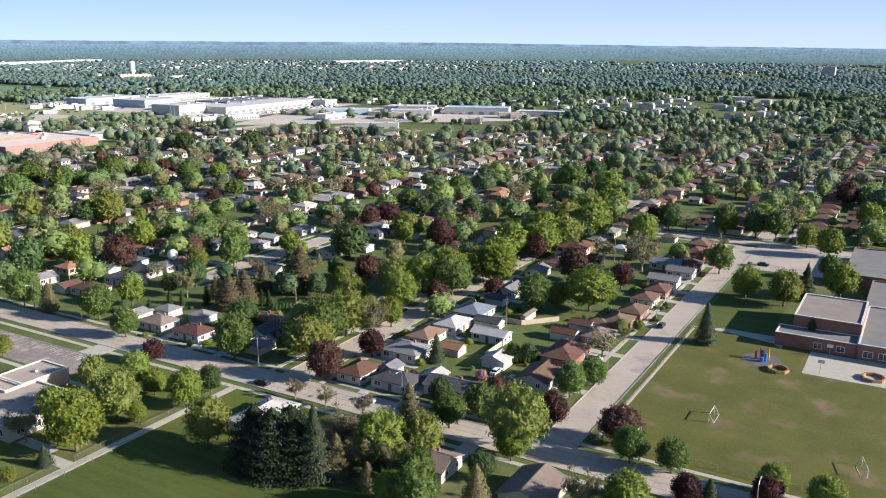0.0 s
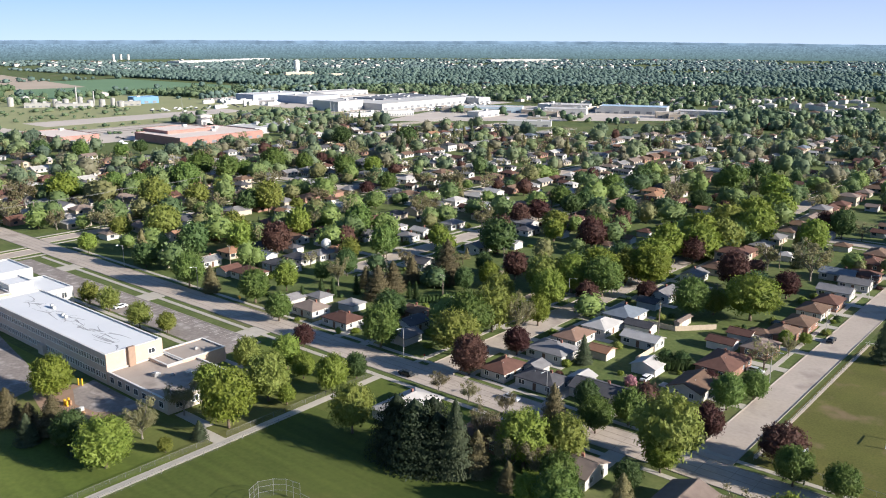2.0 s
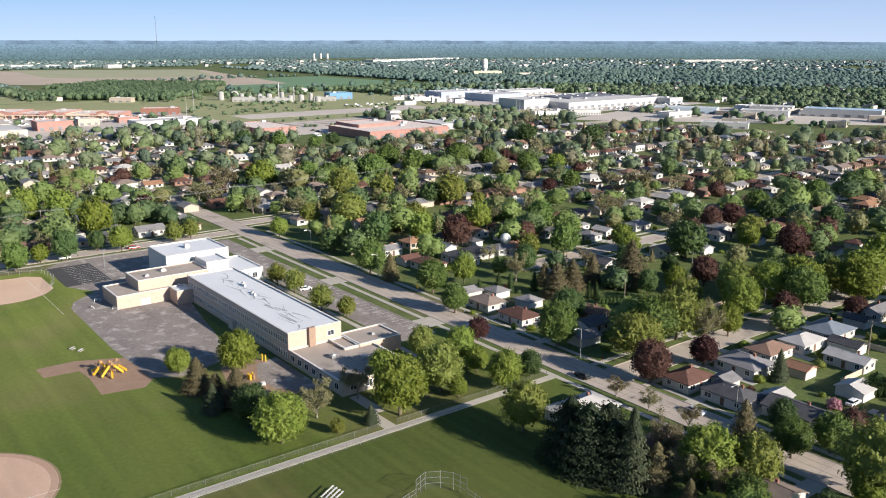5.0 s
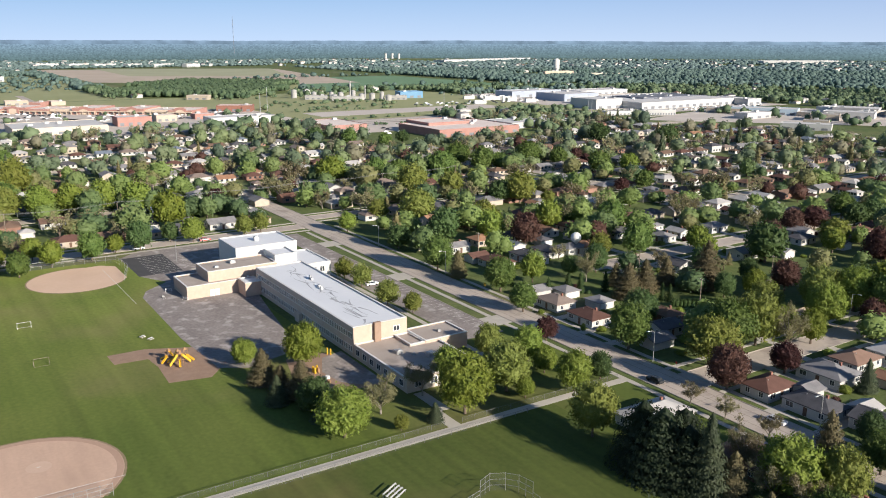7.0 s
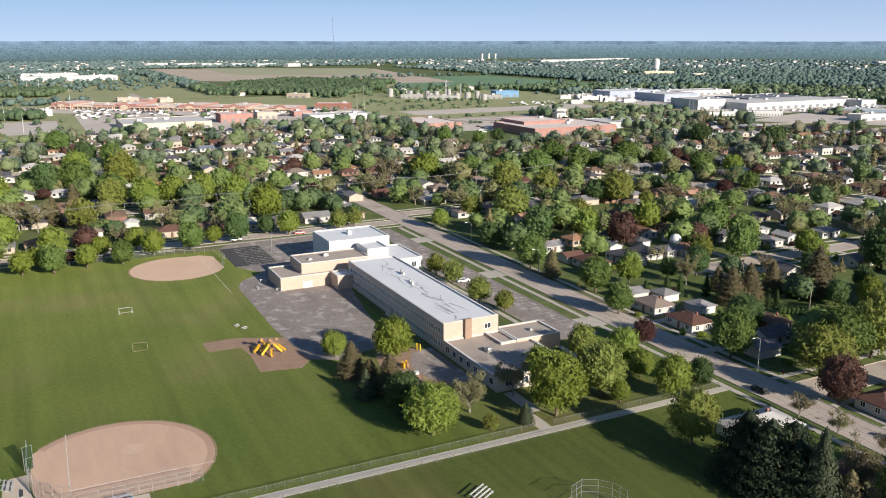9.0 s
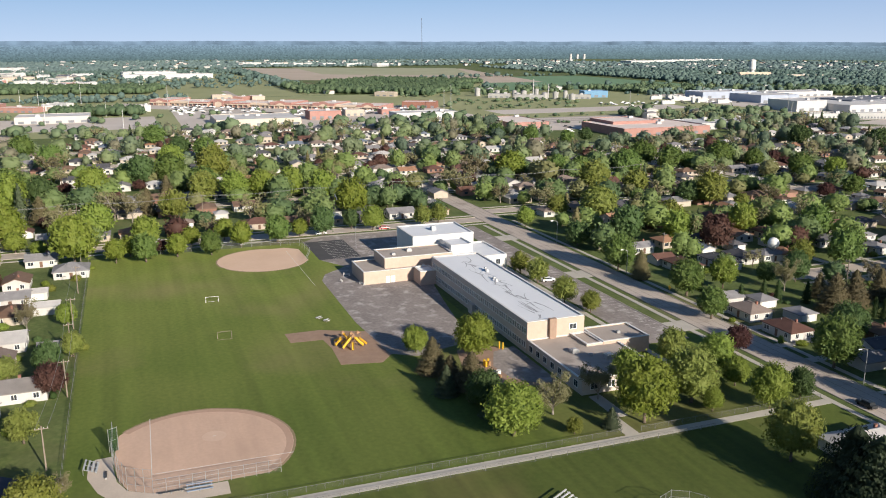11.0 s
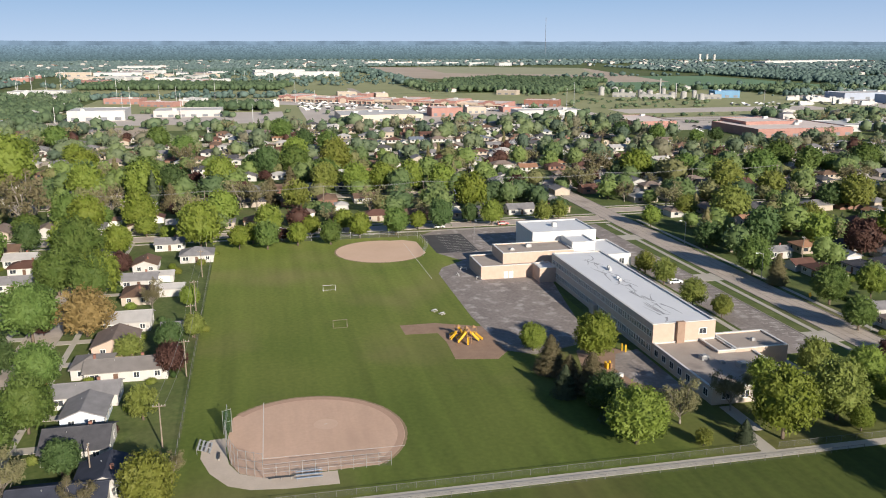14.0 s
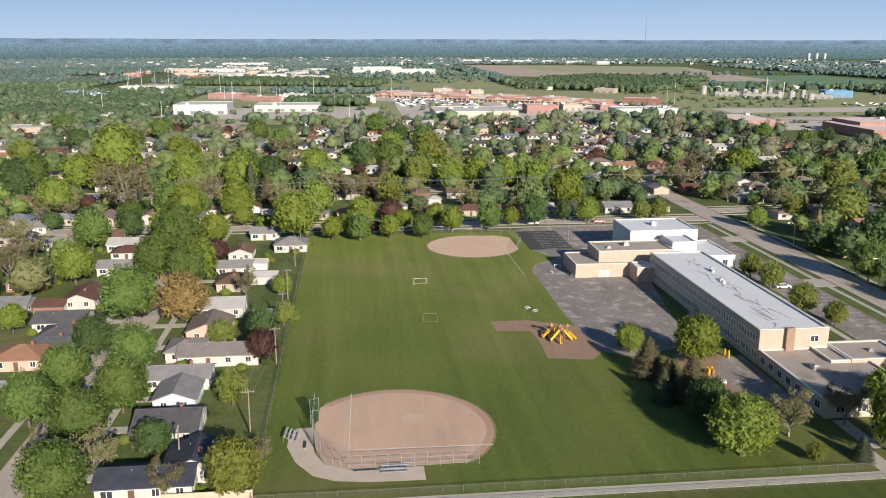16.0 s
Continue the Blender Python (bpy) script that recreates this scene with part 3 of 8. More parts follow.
TREE_WORDS = {
    "g": ("leafy green maple tree with a rounded crown", "tree"), "y": ("yellow-green tree in fresh spring leaf", "tree"),
    "m": ("full mid-green linden tree with an oval crown", "tree"),
    "d": ("dense dark green tree with a full crown", "tree"), "p": ("plum-leaved ornamental tree with dark foliage", "tree"),
    "o": ("rust-orange maple tree in young leaf", "tree"), "b": ("nearly bare grey-brown tree just budding", "tree"),
    "s": ("tall dark green spruce tree", "conifer"), "k": ("broad olive-brown spruce tree hung with cones", "conifer"),
    "f": ("broad blackish-green fir with dense boughs", "conifer"),
    "c": ("narrow columnar dark green cedar", "conifer"), "i": ("small pink flowering tree", "tree"),
}
tree_rng = random.Random(7)


def tree(kind, e, n, h, w, group=""):
    """One tree of that height and crown width, its foot on the ground."""
    words, cat = TREE_WORDS[kind]
    ob = thing("tree", e, n, 0.0, tree_rng.uniform(0, 360), words, cat, group)
    ob.scale = (w, w, h)
    k = tree_rng.randrange(4)
    trunk = TRUNKS["pale"] if kind == "b" else TRUNKS["pole"] if kind in "skfc" else TRUNKS[k % 3]
    part("trunk", trunk, ob)
    part("crown", CROWNS[kind, k] if math.hypot(e + 15, n) < 310 else CROWNS[kind, k, "far"], ob)
    return ob


for row in [
    ("g", -160.4, 79.8, 11.8, 11.8), ("g", -203.4, 89.2, 12, 10.4), ("g", -211.5, 76.2, 7.4, 6.8), ("k", -197.5, 75.8, 9.2, 8.4),
    ("s", -183.8, 74.2, 7.4, 6.2), ("k", -184.8, 80.6, 9.4, 8.8), ("b", -166.6, 91.8, 8.4, 9.2), ("b", -170.0, 104.8, 8.4, 8.8),
    ("s", -156.8, 100.1, 4.7, 4.4), ("y", -156.9, 91.6, 3.9, 3.4), ("g", -156.4, 107.7, 14.9, 12.9), ("g", -174, 114.5, 9.4, 8.2),
    ("y", -182, 132.4, 9.7, 7.6), ("y", -161.4, 123.1, 13.4, 11.7), ("g", -156.1, 124.6, 5.4, 4.7), ("g", -174.1, 139.6, 10, 8.7),
    ("g", -165.6, 138.1, 7.3, 6.4), ("g", -152.9, 136.8, 10.9, 8.6), ("d", -154.6, 146.8, 7.7, 6.1), ("y", -132.6, 124.2, 12.8, 10.4),
    ("f", -118.4, 124.1, 14.0, 11.4), ("f", -112.6, 123.4, 14.8, 12.6), ("f", -107.4, 124.6, 13.0, 11.0),
]:
    tree(*row, group="trees on the school lawn")
for row in [
    ("s", -103.0, 125.2, 17.0, 9.4), ("f", -112.0, 128.6, 13.6, 11.4), ("y", -269.7, 133.5, 8.1, 7), ("y", -257.5, 133.9, 8.7, 7.5),
    ("y", -234.8, 131.4, 8.9, 7.7), ("y", -224, 134.2, 7, 6.1), ("d", -173.6, 79.0, 9.4, 8.4), ("s", -170.2, 79.4, 6.8, 5.8),
    ("k", -178.6, 80.6, 7.6, 6.6), ("k", -190.8, 77.8, 6.8, 6.4),
]:
    tree(*row, group="trees on the school lawn")
for row in [
    ("g", -93.7, 136.3, 13.6, 11.8), ("b", -87.6, 132.5, 9, 7.5), ("k", -97.6, 153.6, 12.6, 8), ("y", -87.6, 142.6, 12.2, 9.6), ("b", -94.6, 132.6, 9.5, 8), ("m", -83.0, 132.6, 9.0, 8.4), ("d", -73.0, 142.6, 6.4, 6), ("m", -90.5, 160, 9.4, 8.1),
    ("m", -86.7, 168.6, 9.3, 8.1), ("y", -71.3, 156.3, 16.9, 14.7), ("p", -70.1, 174.1, 8.9, 7.7), ("m", -72.6, 191.6, 9.6, 8.3),
    ("m", -69.7, 201.3, 8.1, 7.1), ("p", -53.1, 172.9, 9.4, 10.2), ("m", -48.2, 165.2, 9.2, 8), ("m", -39.1, 165.4, 8.2, 7.2),
    ("m", -77.5, 124, 11, 9), ("k", -68, 131, 10.5, 7.4), ("k", -91.1, 127.2, 6.5, 4.8), ("p", -33.3, 154.5, 6.9, 6),
    ("s", -29.1, 156.3, 6.2, 5.1), ("p", -19.2, 160.8, 7.4, 6.4), ("g", -18.9, 166.9, 7.3, 6.3), ("g", -8.7, 164.6, 8.6, 7.5),
    ("b", -49.8, 140.2, 9.7, 8), ("g", -41.6, 142.5, 11.1, 9.6), ("k", -99.8, 128.4, 10, 7.4), ("b", -105.5, 138.1, 9.3, 7.8),
]:
    tree(*row, group="trees in front of the main road")
for row in [
    ("d", -98.4, 169.7, 7.9, 6.3), ("b", -132.8, 154.6, 5.0, 5.4), ("b", -123.0, 154.6, 5.0, 5.2), ("b", -111.8, 154.8, 5.4, 5.4), ("g", -83.6, 124.2, 8, 6.9),
    ("g", -70.9, 152.9, 8.7, 7.6),
]:
    tree(*row, group="trees in front of the main road")
for row in [
    ("s", -51.7, 249.6, 13.2, 7.6), ("g", -50.5, 303.8, 12.3, 10.7), ("y", -37.2, 300.7, 13.6, 11.8), ("s", -31.7, 311.9, 13.7, 7.8),
    ("s", -24.3, 267.9, 8, 5.7), ("m", -65.8, 331.6, 12.4, 10.7), ("g", -21.3, 320.4, 13.8, 12), ("m", -27.4, 345.7, 9.9, 8.6),
    ("d", -104.3, 398.2, 14.1, 11.3), ("m", -56.5, 404.6, 14.1, 12.3), ("g", -41.8, 394.8, 11.3, 9.8), ("g", -31.5, 382.8, 13.3, 11.6),
    ("d", -65.5, 406.5, 14.1, 11.3), ("p", -111.8, 400.9, 11.8, 10.2), ("m", -79.3, 405, 14.3, 12.4), ("g", -65.9, 423.4, 13.5, 11.7),
    ("y", -54.4, 471.7, 11.2, 9.7), ("g", -20.9, 448.6, 14.1, 12.2), ("p", -36.3, 510, 14.4, 12.5), ("g", -72.8, 250, 3.7, 4.1),
    ("p", -81.6, 202.1, 4.7, 4.1), ("g", -76.8, 245.2, 5, 4.4), ("b", -73.3, 237.3, 5.5, 4.6),
]:
    tree(*row, group="trees along the side street")
for row in [
    ("p", -133.7, 168.3, 11.7, 10.2), ("p", -183.2, 153.2, 7.4, 6.5), ("m", -166.1, 167.7, 13.5, 11.7), ("y", -145.7, 177, 13.6, 14.6),
    ("y", -149.5, 199.2, 15.4, 13.4), ("g", -142.1, 213.2, 10.5, 7.6), ("b", -142, 203, 11.8, 9.8), ("p", -132.5, 188.5, 8.7, 7.6),
    ("s", -114.6, 194.9, 8.7, 5.8), ("d", -96.4, 207.5, 5.2, 4.6), ("d", -92.1, 208.5, 5.5, 4.9), ("m", -109.3, 251.9, 13.7, 11.9),
    ("g", -93.3, 261, 15.6, 18), ("p", -111.8, 292.9, 14, 12.2), ("p", -92.5, 291.9, 10.3, 8.9), ("b", -93.2, 319.7, 15.5, 15.2),
    ("g", -136, 276.3, 15.4, 16), ("m", -142.2, 252.8, 14.6, 15), ("g", -152.9, 250.3, 14.6, 12.7), ("g", -148.6, 229.2, 14.1, 12.2),
    ("g", -146.2, 310.2, 16.8, 14.6), ("g", -137.6, 322.4, 15.6, 16.4), ("y", -134.3, 339.6, 14.8, 16), ("g", -130, 362.8, 17, 18),
]:
    tree(*row, group="street trees of the avenue")
for row in [
    ("p", -136.8, 315.2, 11.5, 10), ("p", -140, 239, 9.4, 8.2), ("d", -149.1, 278.3, 13.7, 10.9), ("p", -179.4, 308.6, 14.7, 12.8),
    ("b", -110.3, 323.5, 11.3, 9.4), ("g", -106.5, 364.9, 15, 13), ("s", -102.4, 336, 12.7, 7.3), ("y", -104.4, 258.8, 9, 7.8),
]:
    tree(*row, group="street trees of the avenue")
for row in [
    ("m", -261.8, 167, 13.4, 11.6), ("k", -249.9, 168, 10.2, 7.6), ("m", -228.2, 170.5, 12.4, 10.8), ("m", -207.2, 163.6, 9.8, 8.6),
    ("g", -231, 186.3, 10.5, 9.1), ("c", -216.7, 181.5, 6.2, 2.4), ("c", -215.2, 188.7, 7.3, 2.8), ("c", -212.6, 191.8, 7.3, 2.8),
    ("c", -209.3, 199.7, 7.4, 2.8), ("k", -194, 231.2, 16.8, 13.8), ("g", -219, 259.6, 10.8, 9.4), ("d", -191.7, 250.1, 8.8, 7),
    ("p", -177.5, 250.6, 11.3, 9.8), ("k", -200.2, 201.3, 12, 11.1), ("k", -202.3, 211, 11.4, 9.4), ("k", -212.5, 207.4, 8.4, 6.2),
    ("p", -229.9, 327.6, 11.4, 9.9), ("p", -232.8, 346.7, 9.9, 8.6), ("g", -199.7, 310.9, 10.5, 9.1), ("p", -274.2, 217, 14.4, 12.5),
    ("y", -244.4, 230, 10.1, 8.8), ("m", -238.1, 243, 14, 12.2), ("g", -231.4, 269.8, 10.7, 9.3), ("g", -290.8, 242.5, 14.3, 12.5),
]:
    tree(*row, group="back garden trees")
for row in [
    ("m", -271.3, 261.4, 15.5, 13.4), ("d", -293.8, 190.1, 16.3, 13), ("g", -286.8, 208.3, 14, 12.2), ("y", -346.8, 270.2, 17.2, 15),
    ("b", -236.5, 307.3, 12.8, 10.6), ("b", -274.2, 305.2, 13.5, 11.2), ("d", -228.8, 213.5, 10.9, 8.7), ("d", -229.8, 202.1, 8, 6.4),
    ("b", -221.6, 202.5, 10, 8.4), ("c", -192.2, 208.5, 6.2, 2.4), ("c", -190.2, 209.7, 6.2, 2.4), ("b", -218.7, 235.6, 8, 6.7),
    ("g", -179.4, 237.2, 9.5, 8.3), ("d", -183.8, 228, 8.7, 7),
]:
    tree(*row, group="back garden trees")
for row in [
    ("m", -154.1, -33.8, 12.2, 10.6), ("m", -175.2, -36.6, 12.3, 10.7), ("m", -185.1, -48.8, 11.3, 9.8), ("d", -218.9, -46.3, 11.5, 9.2),
    ("m", -199.8, -46.4, 11.4, 10), ("m", -211.1, -35.6, 11.6, 10.1), ("m", -189.6, -32.8, 12.4, 11.0), ("m", -244, -44.5, 16.3, 14.1),
    ("o", -245.7, -32, 13.3, 14.1), ("b", -264.5, -18, 8.3, 6.9), ("m", -278.5, -36.6, 14.4, 12.6), ("g", -283.7, -70.4, 13.1, 11.4),
    ("b", -161.7, -30, 9.3, 8.6), ("d", -170.8, -23, 7, 7), ("y", -155.5, -6.9, 10.7, 9.3), ("b", -164.1, -4.1, 6, 5),
    ("y", -191.4, -12, 7.6, 6.6), ("p", -214, -8.2, 8.4, 7.3), ("d", -227, -9.8, 9.1, 7.2), ("y", -239.1, -5.1, 6.8, 5.9),
    ("g", -266.3, -7.9, 6.8, 5.9), ("y", -227.2, -19.3, 6.2, 6.8), ("g", -316.4, -49.3, 11.5, 10), ("y", -159.2, -38.6, 5.9, 5.2),
]:
    tree(*row, group="trees of the western gardens")
for row in [
    ("b", -156.7, -17.9, 5.8, 6.9), ("b", -167.5, -41.5, 6.5, 5.4), ("g", -240.4, -72.2, 8, 7), ("g", -297.8, -52.6, 9.6, 8.3),
    ("p", -306.8, -32.1, 8, 6.9), ("p", -248.7, -43, 5.4, 4.7), ("d", -228.5, -51.2, 6.2, 5),
]:
    tree(*row, group="trees of the western gardens")
for row in [
    ("m", -316.4, -46.1, 18.4, 16), ("g", -281.4, -34.5, 14.6, 12.7), ("m", -285.4, -46.8, 14.9, 13), ("b", -321, -100.7, 15.3, 12.8),
    ("b", -283.7, -88.6, 13.9, 11.6), ("d", -344, -68.8, 11.6, 9.3), ("m", -326.4, -77.6, 15.1, 13.1), ("g", -483.5, -109.4, 29.8, 25.9),
    ("b", -371.7, -76.1, 25.8, 21.5), ("g", -387.9, -109.8, 16.5, 14.4), ("b", -257.7, -50.9, 7.9, 6.6), ("g", -331.8, -36.8, 12, 10.4),
    ("m", -376.2, -61.3, 16.6, 14.4), ("g", -374.3, -34.2, 16.3, 14.2), ("b", -394.1, -48.5, 16.8, 14), ("d", -422.5, -137.1, 17.8, 14.2),
    ("m", -457.5, -142.1, 17.7, 15.3), ("g", -449.6, -118.4, 19.1, 16.6), ("g", -371.7, -2.4, 16, 13.9), ("y", -401, 28.6, 14.5, 12.6),
    ("g", -458.8, -5.9, 18.7, 16.2), ("d", -445.6, -27.2, 17.6, 14.1),
]:
    tree(*row, group="trees of the western gardens")
for row in [
    ("g", -333.1, 4.7, 9.1, 7.9), ("g", -341.4, 9.5, 8.3, 7.2), ("m", -331.2, 14.7, 10.9, 9.5), ("g", -334.7, 25.7, 9.1, 7.9),
    ("m", -333.2, 37.7, 9.6, 8.3), ("p", -342.8, 20.7, 5.4, 4.7), ("g", -348.9, 31.7, 8.5, 7.4), ("g", -342.1, 49.6, 10.4, 9),
    ("m", -343.7, 63.9, 12, 10.4), ("d", -350.4, 83.3, 12.8, 10.3), ("g", -356.6, 44.9, 9.3, 8), ("g", -385.3, 104.3, 17.7, 15.4),
    ("g", -353.3, 105.2, 11, 9.6), ("p", -411.3, 133.7, 11.8, 10.3), ("g", -333, -8.8, 18.6, 16.1), ("y", -438.5, 44, 16.6, 14.4),
    ("g", -436.9, 59.1, 16.6, 14.4), ("g", -437.6, 72.3, 16, 13.9), ("g", -439.3, 86.6, 16.2, 14), ("g", -429.5, 100.9, 15.9, 13.8),
    ("g", -370.2, -53.5, 16.2, 14.1), ("y", -354, 127.5, 9.1, 7.9), ("y", -356.7, 135.6, 8.7, 7.6), ("g", -336.3, 167.6, 9.1, 7.9),
]:
    tree(*row, group="trees behind the playing field")
for row in [
    ("g", -355.5, 15.6, 12.7, 11.1), ("d", -358.5, 97.4, 8.7, 6.9), ("g", -352.2, 74.2, 7.7, 6.7), ("b", -378.6, -16.5, 14.3, 11.9),
    ("b", -404.3, 11.2, 14, 11.7), ("g", -438.7, -41.1, 19.9, 17.3), ("g", -442.4, -66.7, 19.6, 17), ("d", -502.2, 17.3, 18.3, 14.6),
    ("g", -540.5, 34.7, 18.2, 15.8), ("y", -507.3, 55.7, 20.8, 18.1),
]:
    tree(*row, group="trees behind the playing field")

for row in [
    ("g", -451.5, 214.1, 17, 18), ("m", -456.3, 245.5, 13.3, 13), ("m", -450.8, 257.9, 12.3, 12.1), ("y", -399.9, 237.8, 17, 17.8),
    ("y", -336.3, 202.7, 16, 16.9), ("m", -307.3, 198.2, 9.8, 9.6), ("y", -352.4, 191.6, 9.7, 10.2), ("m", -471.2, 314.3, 17, 18),
    ("m", -445.3, 316.2, 16.9, 16.6), ("m", -442.1, 327, 12.3, 12), ("m", -436.9, 280.5, 17, 18), ("y", -345.9, 173, 6.2, 6.5),
    ("b", -374.5, 193.5, 11.1, 12.4), ("d", -353.6, 262.9, 12.6, 12.6), ("g", -300.5, 250.7, 9.2, 9.6), ("b", -385.9, 299.3, 15.5, 17.2),
    ("g", -284.9, 274.8, 10.2, 10.7), ("m", -249.8, 256.6, 11.6, 11.4), ("b", -343.9, 303.6, 9.2, 10.3), ("m", -400.2, 373.4, 14.9, 14.6),
    ("m", -448.6, 355, 17, 18), ("m", -437.5, 371.9, 13, 12.7), ("b", -448.8, 190.4, 17, 18), ("b", -416.8, 169, 14.6, 16.2),
]:
    tree(*row, group="trees of the northern gardens")
for row in [
    ("b", -389.6, 180, 9.5, 10.6), ("m", -612, 306.1, 12.9, 12.7), ("m", -589.1, 325.2, 11.5, 11.3), ("d", -597.3, 345.6, 11.6, 11.6),
    ("d", -634.8, 286.9, 14.1, 14.1), ("y", -386.7, 254.5, 13.3, 14), ("g", -304.8, 222.8, 9.5, 10), ("p", -293.2, 232.6, 9, 10),
    ("d", -297.8, 171.2, 10.4, 10.4), ("p", -454.2, 402.1, 8.5, 9.4), ("p", -435.5, 394.1, 7.1, 7.8), ("p", -344.9, 339.3, 7.8, 8.7),
    ("m", -344.7, 356.4, 11.4, 11.2), ("y", -393.5, 276.3, 12, 12.6), ("y", -465.2, 207, 9.8, 10.4), ("g", -396.8, 396, 11.9, 12.5),
    ("b", -279.6, 319.4, 10.4, 11.5), ("b", -316.8, 217.3, 9.1, 10.1), ("y", -323.4, 231.4, 10, 10.5), ("d", -514.6, 478.9, 17, 18),
    ("d", -474.2, 513.6, 17, 18), ("b", -333.6, 374.3, 10.2, 11.3), ("y", -337.9, 281.1, 7.5, 7.9), ("d", -309.4, 331.6, 6.2, 6.2),
]:
    tree(*row, group="trees of the northern gardens")
for row in [
    ("b", -331, 313.9, 7.4, 8.2),
]:
    tree(*row, group="trees of the northern gardens")
for row in [
    ("y", -551.6, -182.2, 14.9, 15.7), ("m", -601.2, -144.1, 17, 18), ("y", -449, -108.2, 17, 18), ("g", -518.9, -80.6, 16.3, 17.1),
    ("b", -460.3, -67, 15.3, 17), ("m", -476.7, -44.7, 17, 18), ("d", -522.9, 9.5, 11, 11), ("m", -507.8, 32.2, 17, 18),
    ("m", -459.8, 45.8, 15.8, 15.5), ("d", -357.9, -87.3, 10.1, 10.1), ("d", -358.9, -101.6, 7.9, 7.9), ("m", -366.8, -74.7, 10.6, 10.4),
    ("m", -382.3, -50.2, 9.6, 9.4), ("g", -357.9, -11.2, 14, 14.7), ("g", -361.9, -30.7, 8.5, 8.9), ("g", -353.6, -21.8, 6.2, 6.6),
    ("g", -334.1, -52.7, 14.1, 14.9), ("g", -346, -37.8, 8.1, 8.5), ("k", -413.8, -26, 12.9, 10.3), ("b", -411.9, 4, 13.9, 15.4),
    ("k", -418.7, 17.9, 13.2, 10.5), ("g", -401.2, -117.1, 9.2, 9.7), ("m", -662.9, -125.8, 17, 18), ("m", -597.9, -128.9, 15.1, 14.8),
]:
    tree(*row, group="trees of the far western gardens")
for row in [
    ("p", -644.6, -198, 8.3, 9.3), ("p", -692.7, -82.5, 7.8, 8.7), ("m", -642.6, -54.3, 16.5, 16.2), ("m", -579.1, -33.2, 17, 17),
    ("p", -489.6, -20, 6.5, 7.2), ("p", -485.8, 15.8, 6.5, 7.2), ("m", -683.1, 30.6, 17, 17.4), ("d", -610.2, 44.2, 15.6, 15.6),
    ("m", -598.2, 59, 15.6, 15.3), ("d", -463.2, -153.9, 14.9, 14.9), ("b", -315.5, -93.4, 7.9, 8.8), ("b", -301.3, -96.5, 6.5, 7.2),
    ("b", -417.8, -73, 6.2, 6.9), ("d", -611.6, -167.7, 15, 15), ("m", -708.5, -208, 17, 18), ("b", -552.4, -31.1, 14.6, 16.2),
    ("k", -460.2, 28.2, 12.1, 9.7), ("b", -384, -103.8, 8.4, 9.3), ("b", -430.4, -91.1, 11.1, 12.3), ("g", -576, -96.9, 13.6, 14.3),
    ("m", -469.6, -57.3, 11.9, 11.7), ("b", -586.8, 65.6, 11.3, 12.5),
]:
    tree(*row, group="trees of the far western gardens")

for row in [
    ("y", -160.6, 244.8, 13.7, 14.4), ("g", -149.3, 262.8, 14.9, 15.6), ("y", -144, 273.1, 13.2, 13.9), ("g", -143.8, 293.8, 13.8, 14.5),
    ("g", -143.1, 336, 17, 18), ("y", -142.7, 363.2, 17, 18), ("g", -140.2, 387.8, 17, 18), ("g", -136.1, 406.9, 17, 17.9),
    ("m", -150.8, 189.3, 14.9, 14.6), ("g", -151.7, 214.3, 8.3, 8.8), ("y", -166.2, 224.8, 10.6, 11.2), ("d", -208.3, 246.9, 9.7, 9.7),
    ("d", -180.2, 186.5, 10.5, 10.5), ("p", -181.3, 331.9, 8.8, 9.7), ("m", -187.6, 326.4, 12.4, 12.2), ("d", -224, 364.5, 11.1, 11.1),
    ("d", -222.7, 375.4, 11.3, 11.3), ("m", -236.2, 427.4, 12.7, 12.5), ("y", -206.6, 322.6, 11.9, 12.5), ("m", -239.7, 378.8, 11.9, 11.7),
    ("p", -228.6, 341.9, 10.9, 12.1), ("d", -237, 464.7, 13.2, 13.2), ("b", -302.7, 363.2, 16.8, 18), ("b", -196.4, 423, 13.1, 14.6),
]:
    tree(*row, group="street trees of the avenue")
for row in [
    ("d", -179.5, 418.5, 11.3, 11.3), ("d", -204.9, 276.6, 15.9, 15.9), ("p", -129, 260.4, 6.7, 7.5), ("k", -204.3, 223.2, 10.2, 8.1),
    ("d", -200.9, 378.1, 10.9, 10.9), ("m", -186.6, 478.7, 17, 18), ("d", -182, 507.3, 16.2, 16.2), ("g", -157, 463, 16.6, 17.5),
]:
    tree(*row, group="street trees of the avenue")


# ---- houses ----
def wall_geo(L, W, h, gable, rise_z):
    g = Geo()
    a, b = L / 2, W / 2
    if not gable:
        g.box(-a, a, -b, b, -0.1, h)
        return g
    low = [(-a, -b), (a, -b), (a, b), (-a, b)]
    i = len(g.v)
    g.v += [(*p, -0.1) for p in low] + [(*p, h) for p in low] + [(-a, 0, h + rise_z), (a, 0, h + rise_z)]
    g.f += [(i, i + 1, i + 5, i + 4), (i + 2, i + 3, i + 7, i + 6), (i + 1, i + 2, i + 6, i + 9, i + 5), (i + 3, i, i + 4, i + 8, i + 7),
            (i + 3, i + 2, i + 1, i), (i + 4, i + 5, i + 9, i + 8), (i + 6, i + 7, i + 8, i + 9)]
    g.m += [0] * 7
    return g


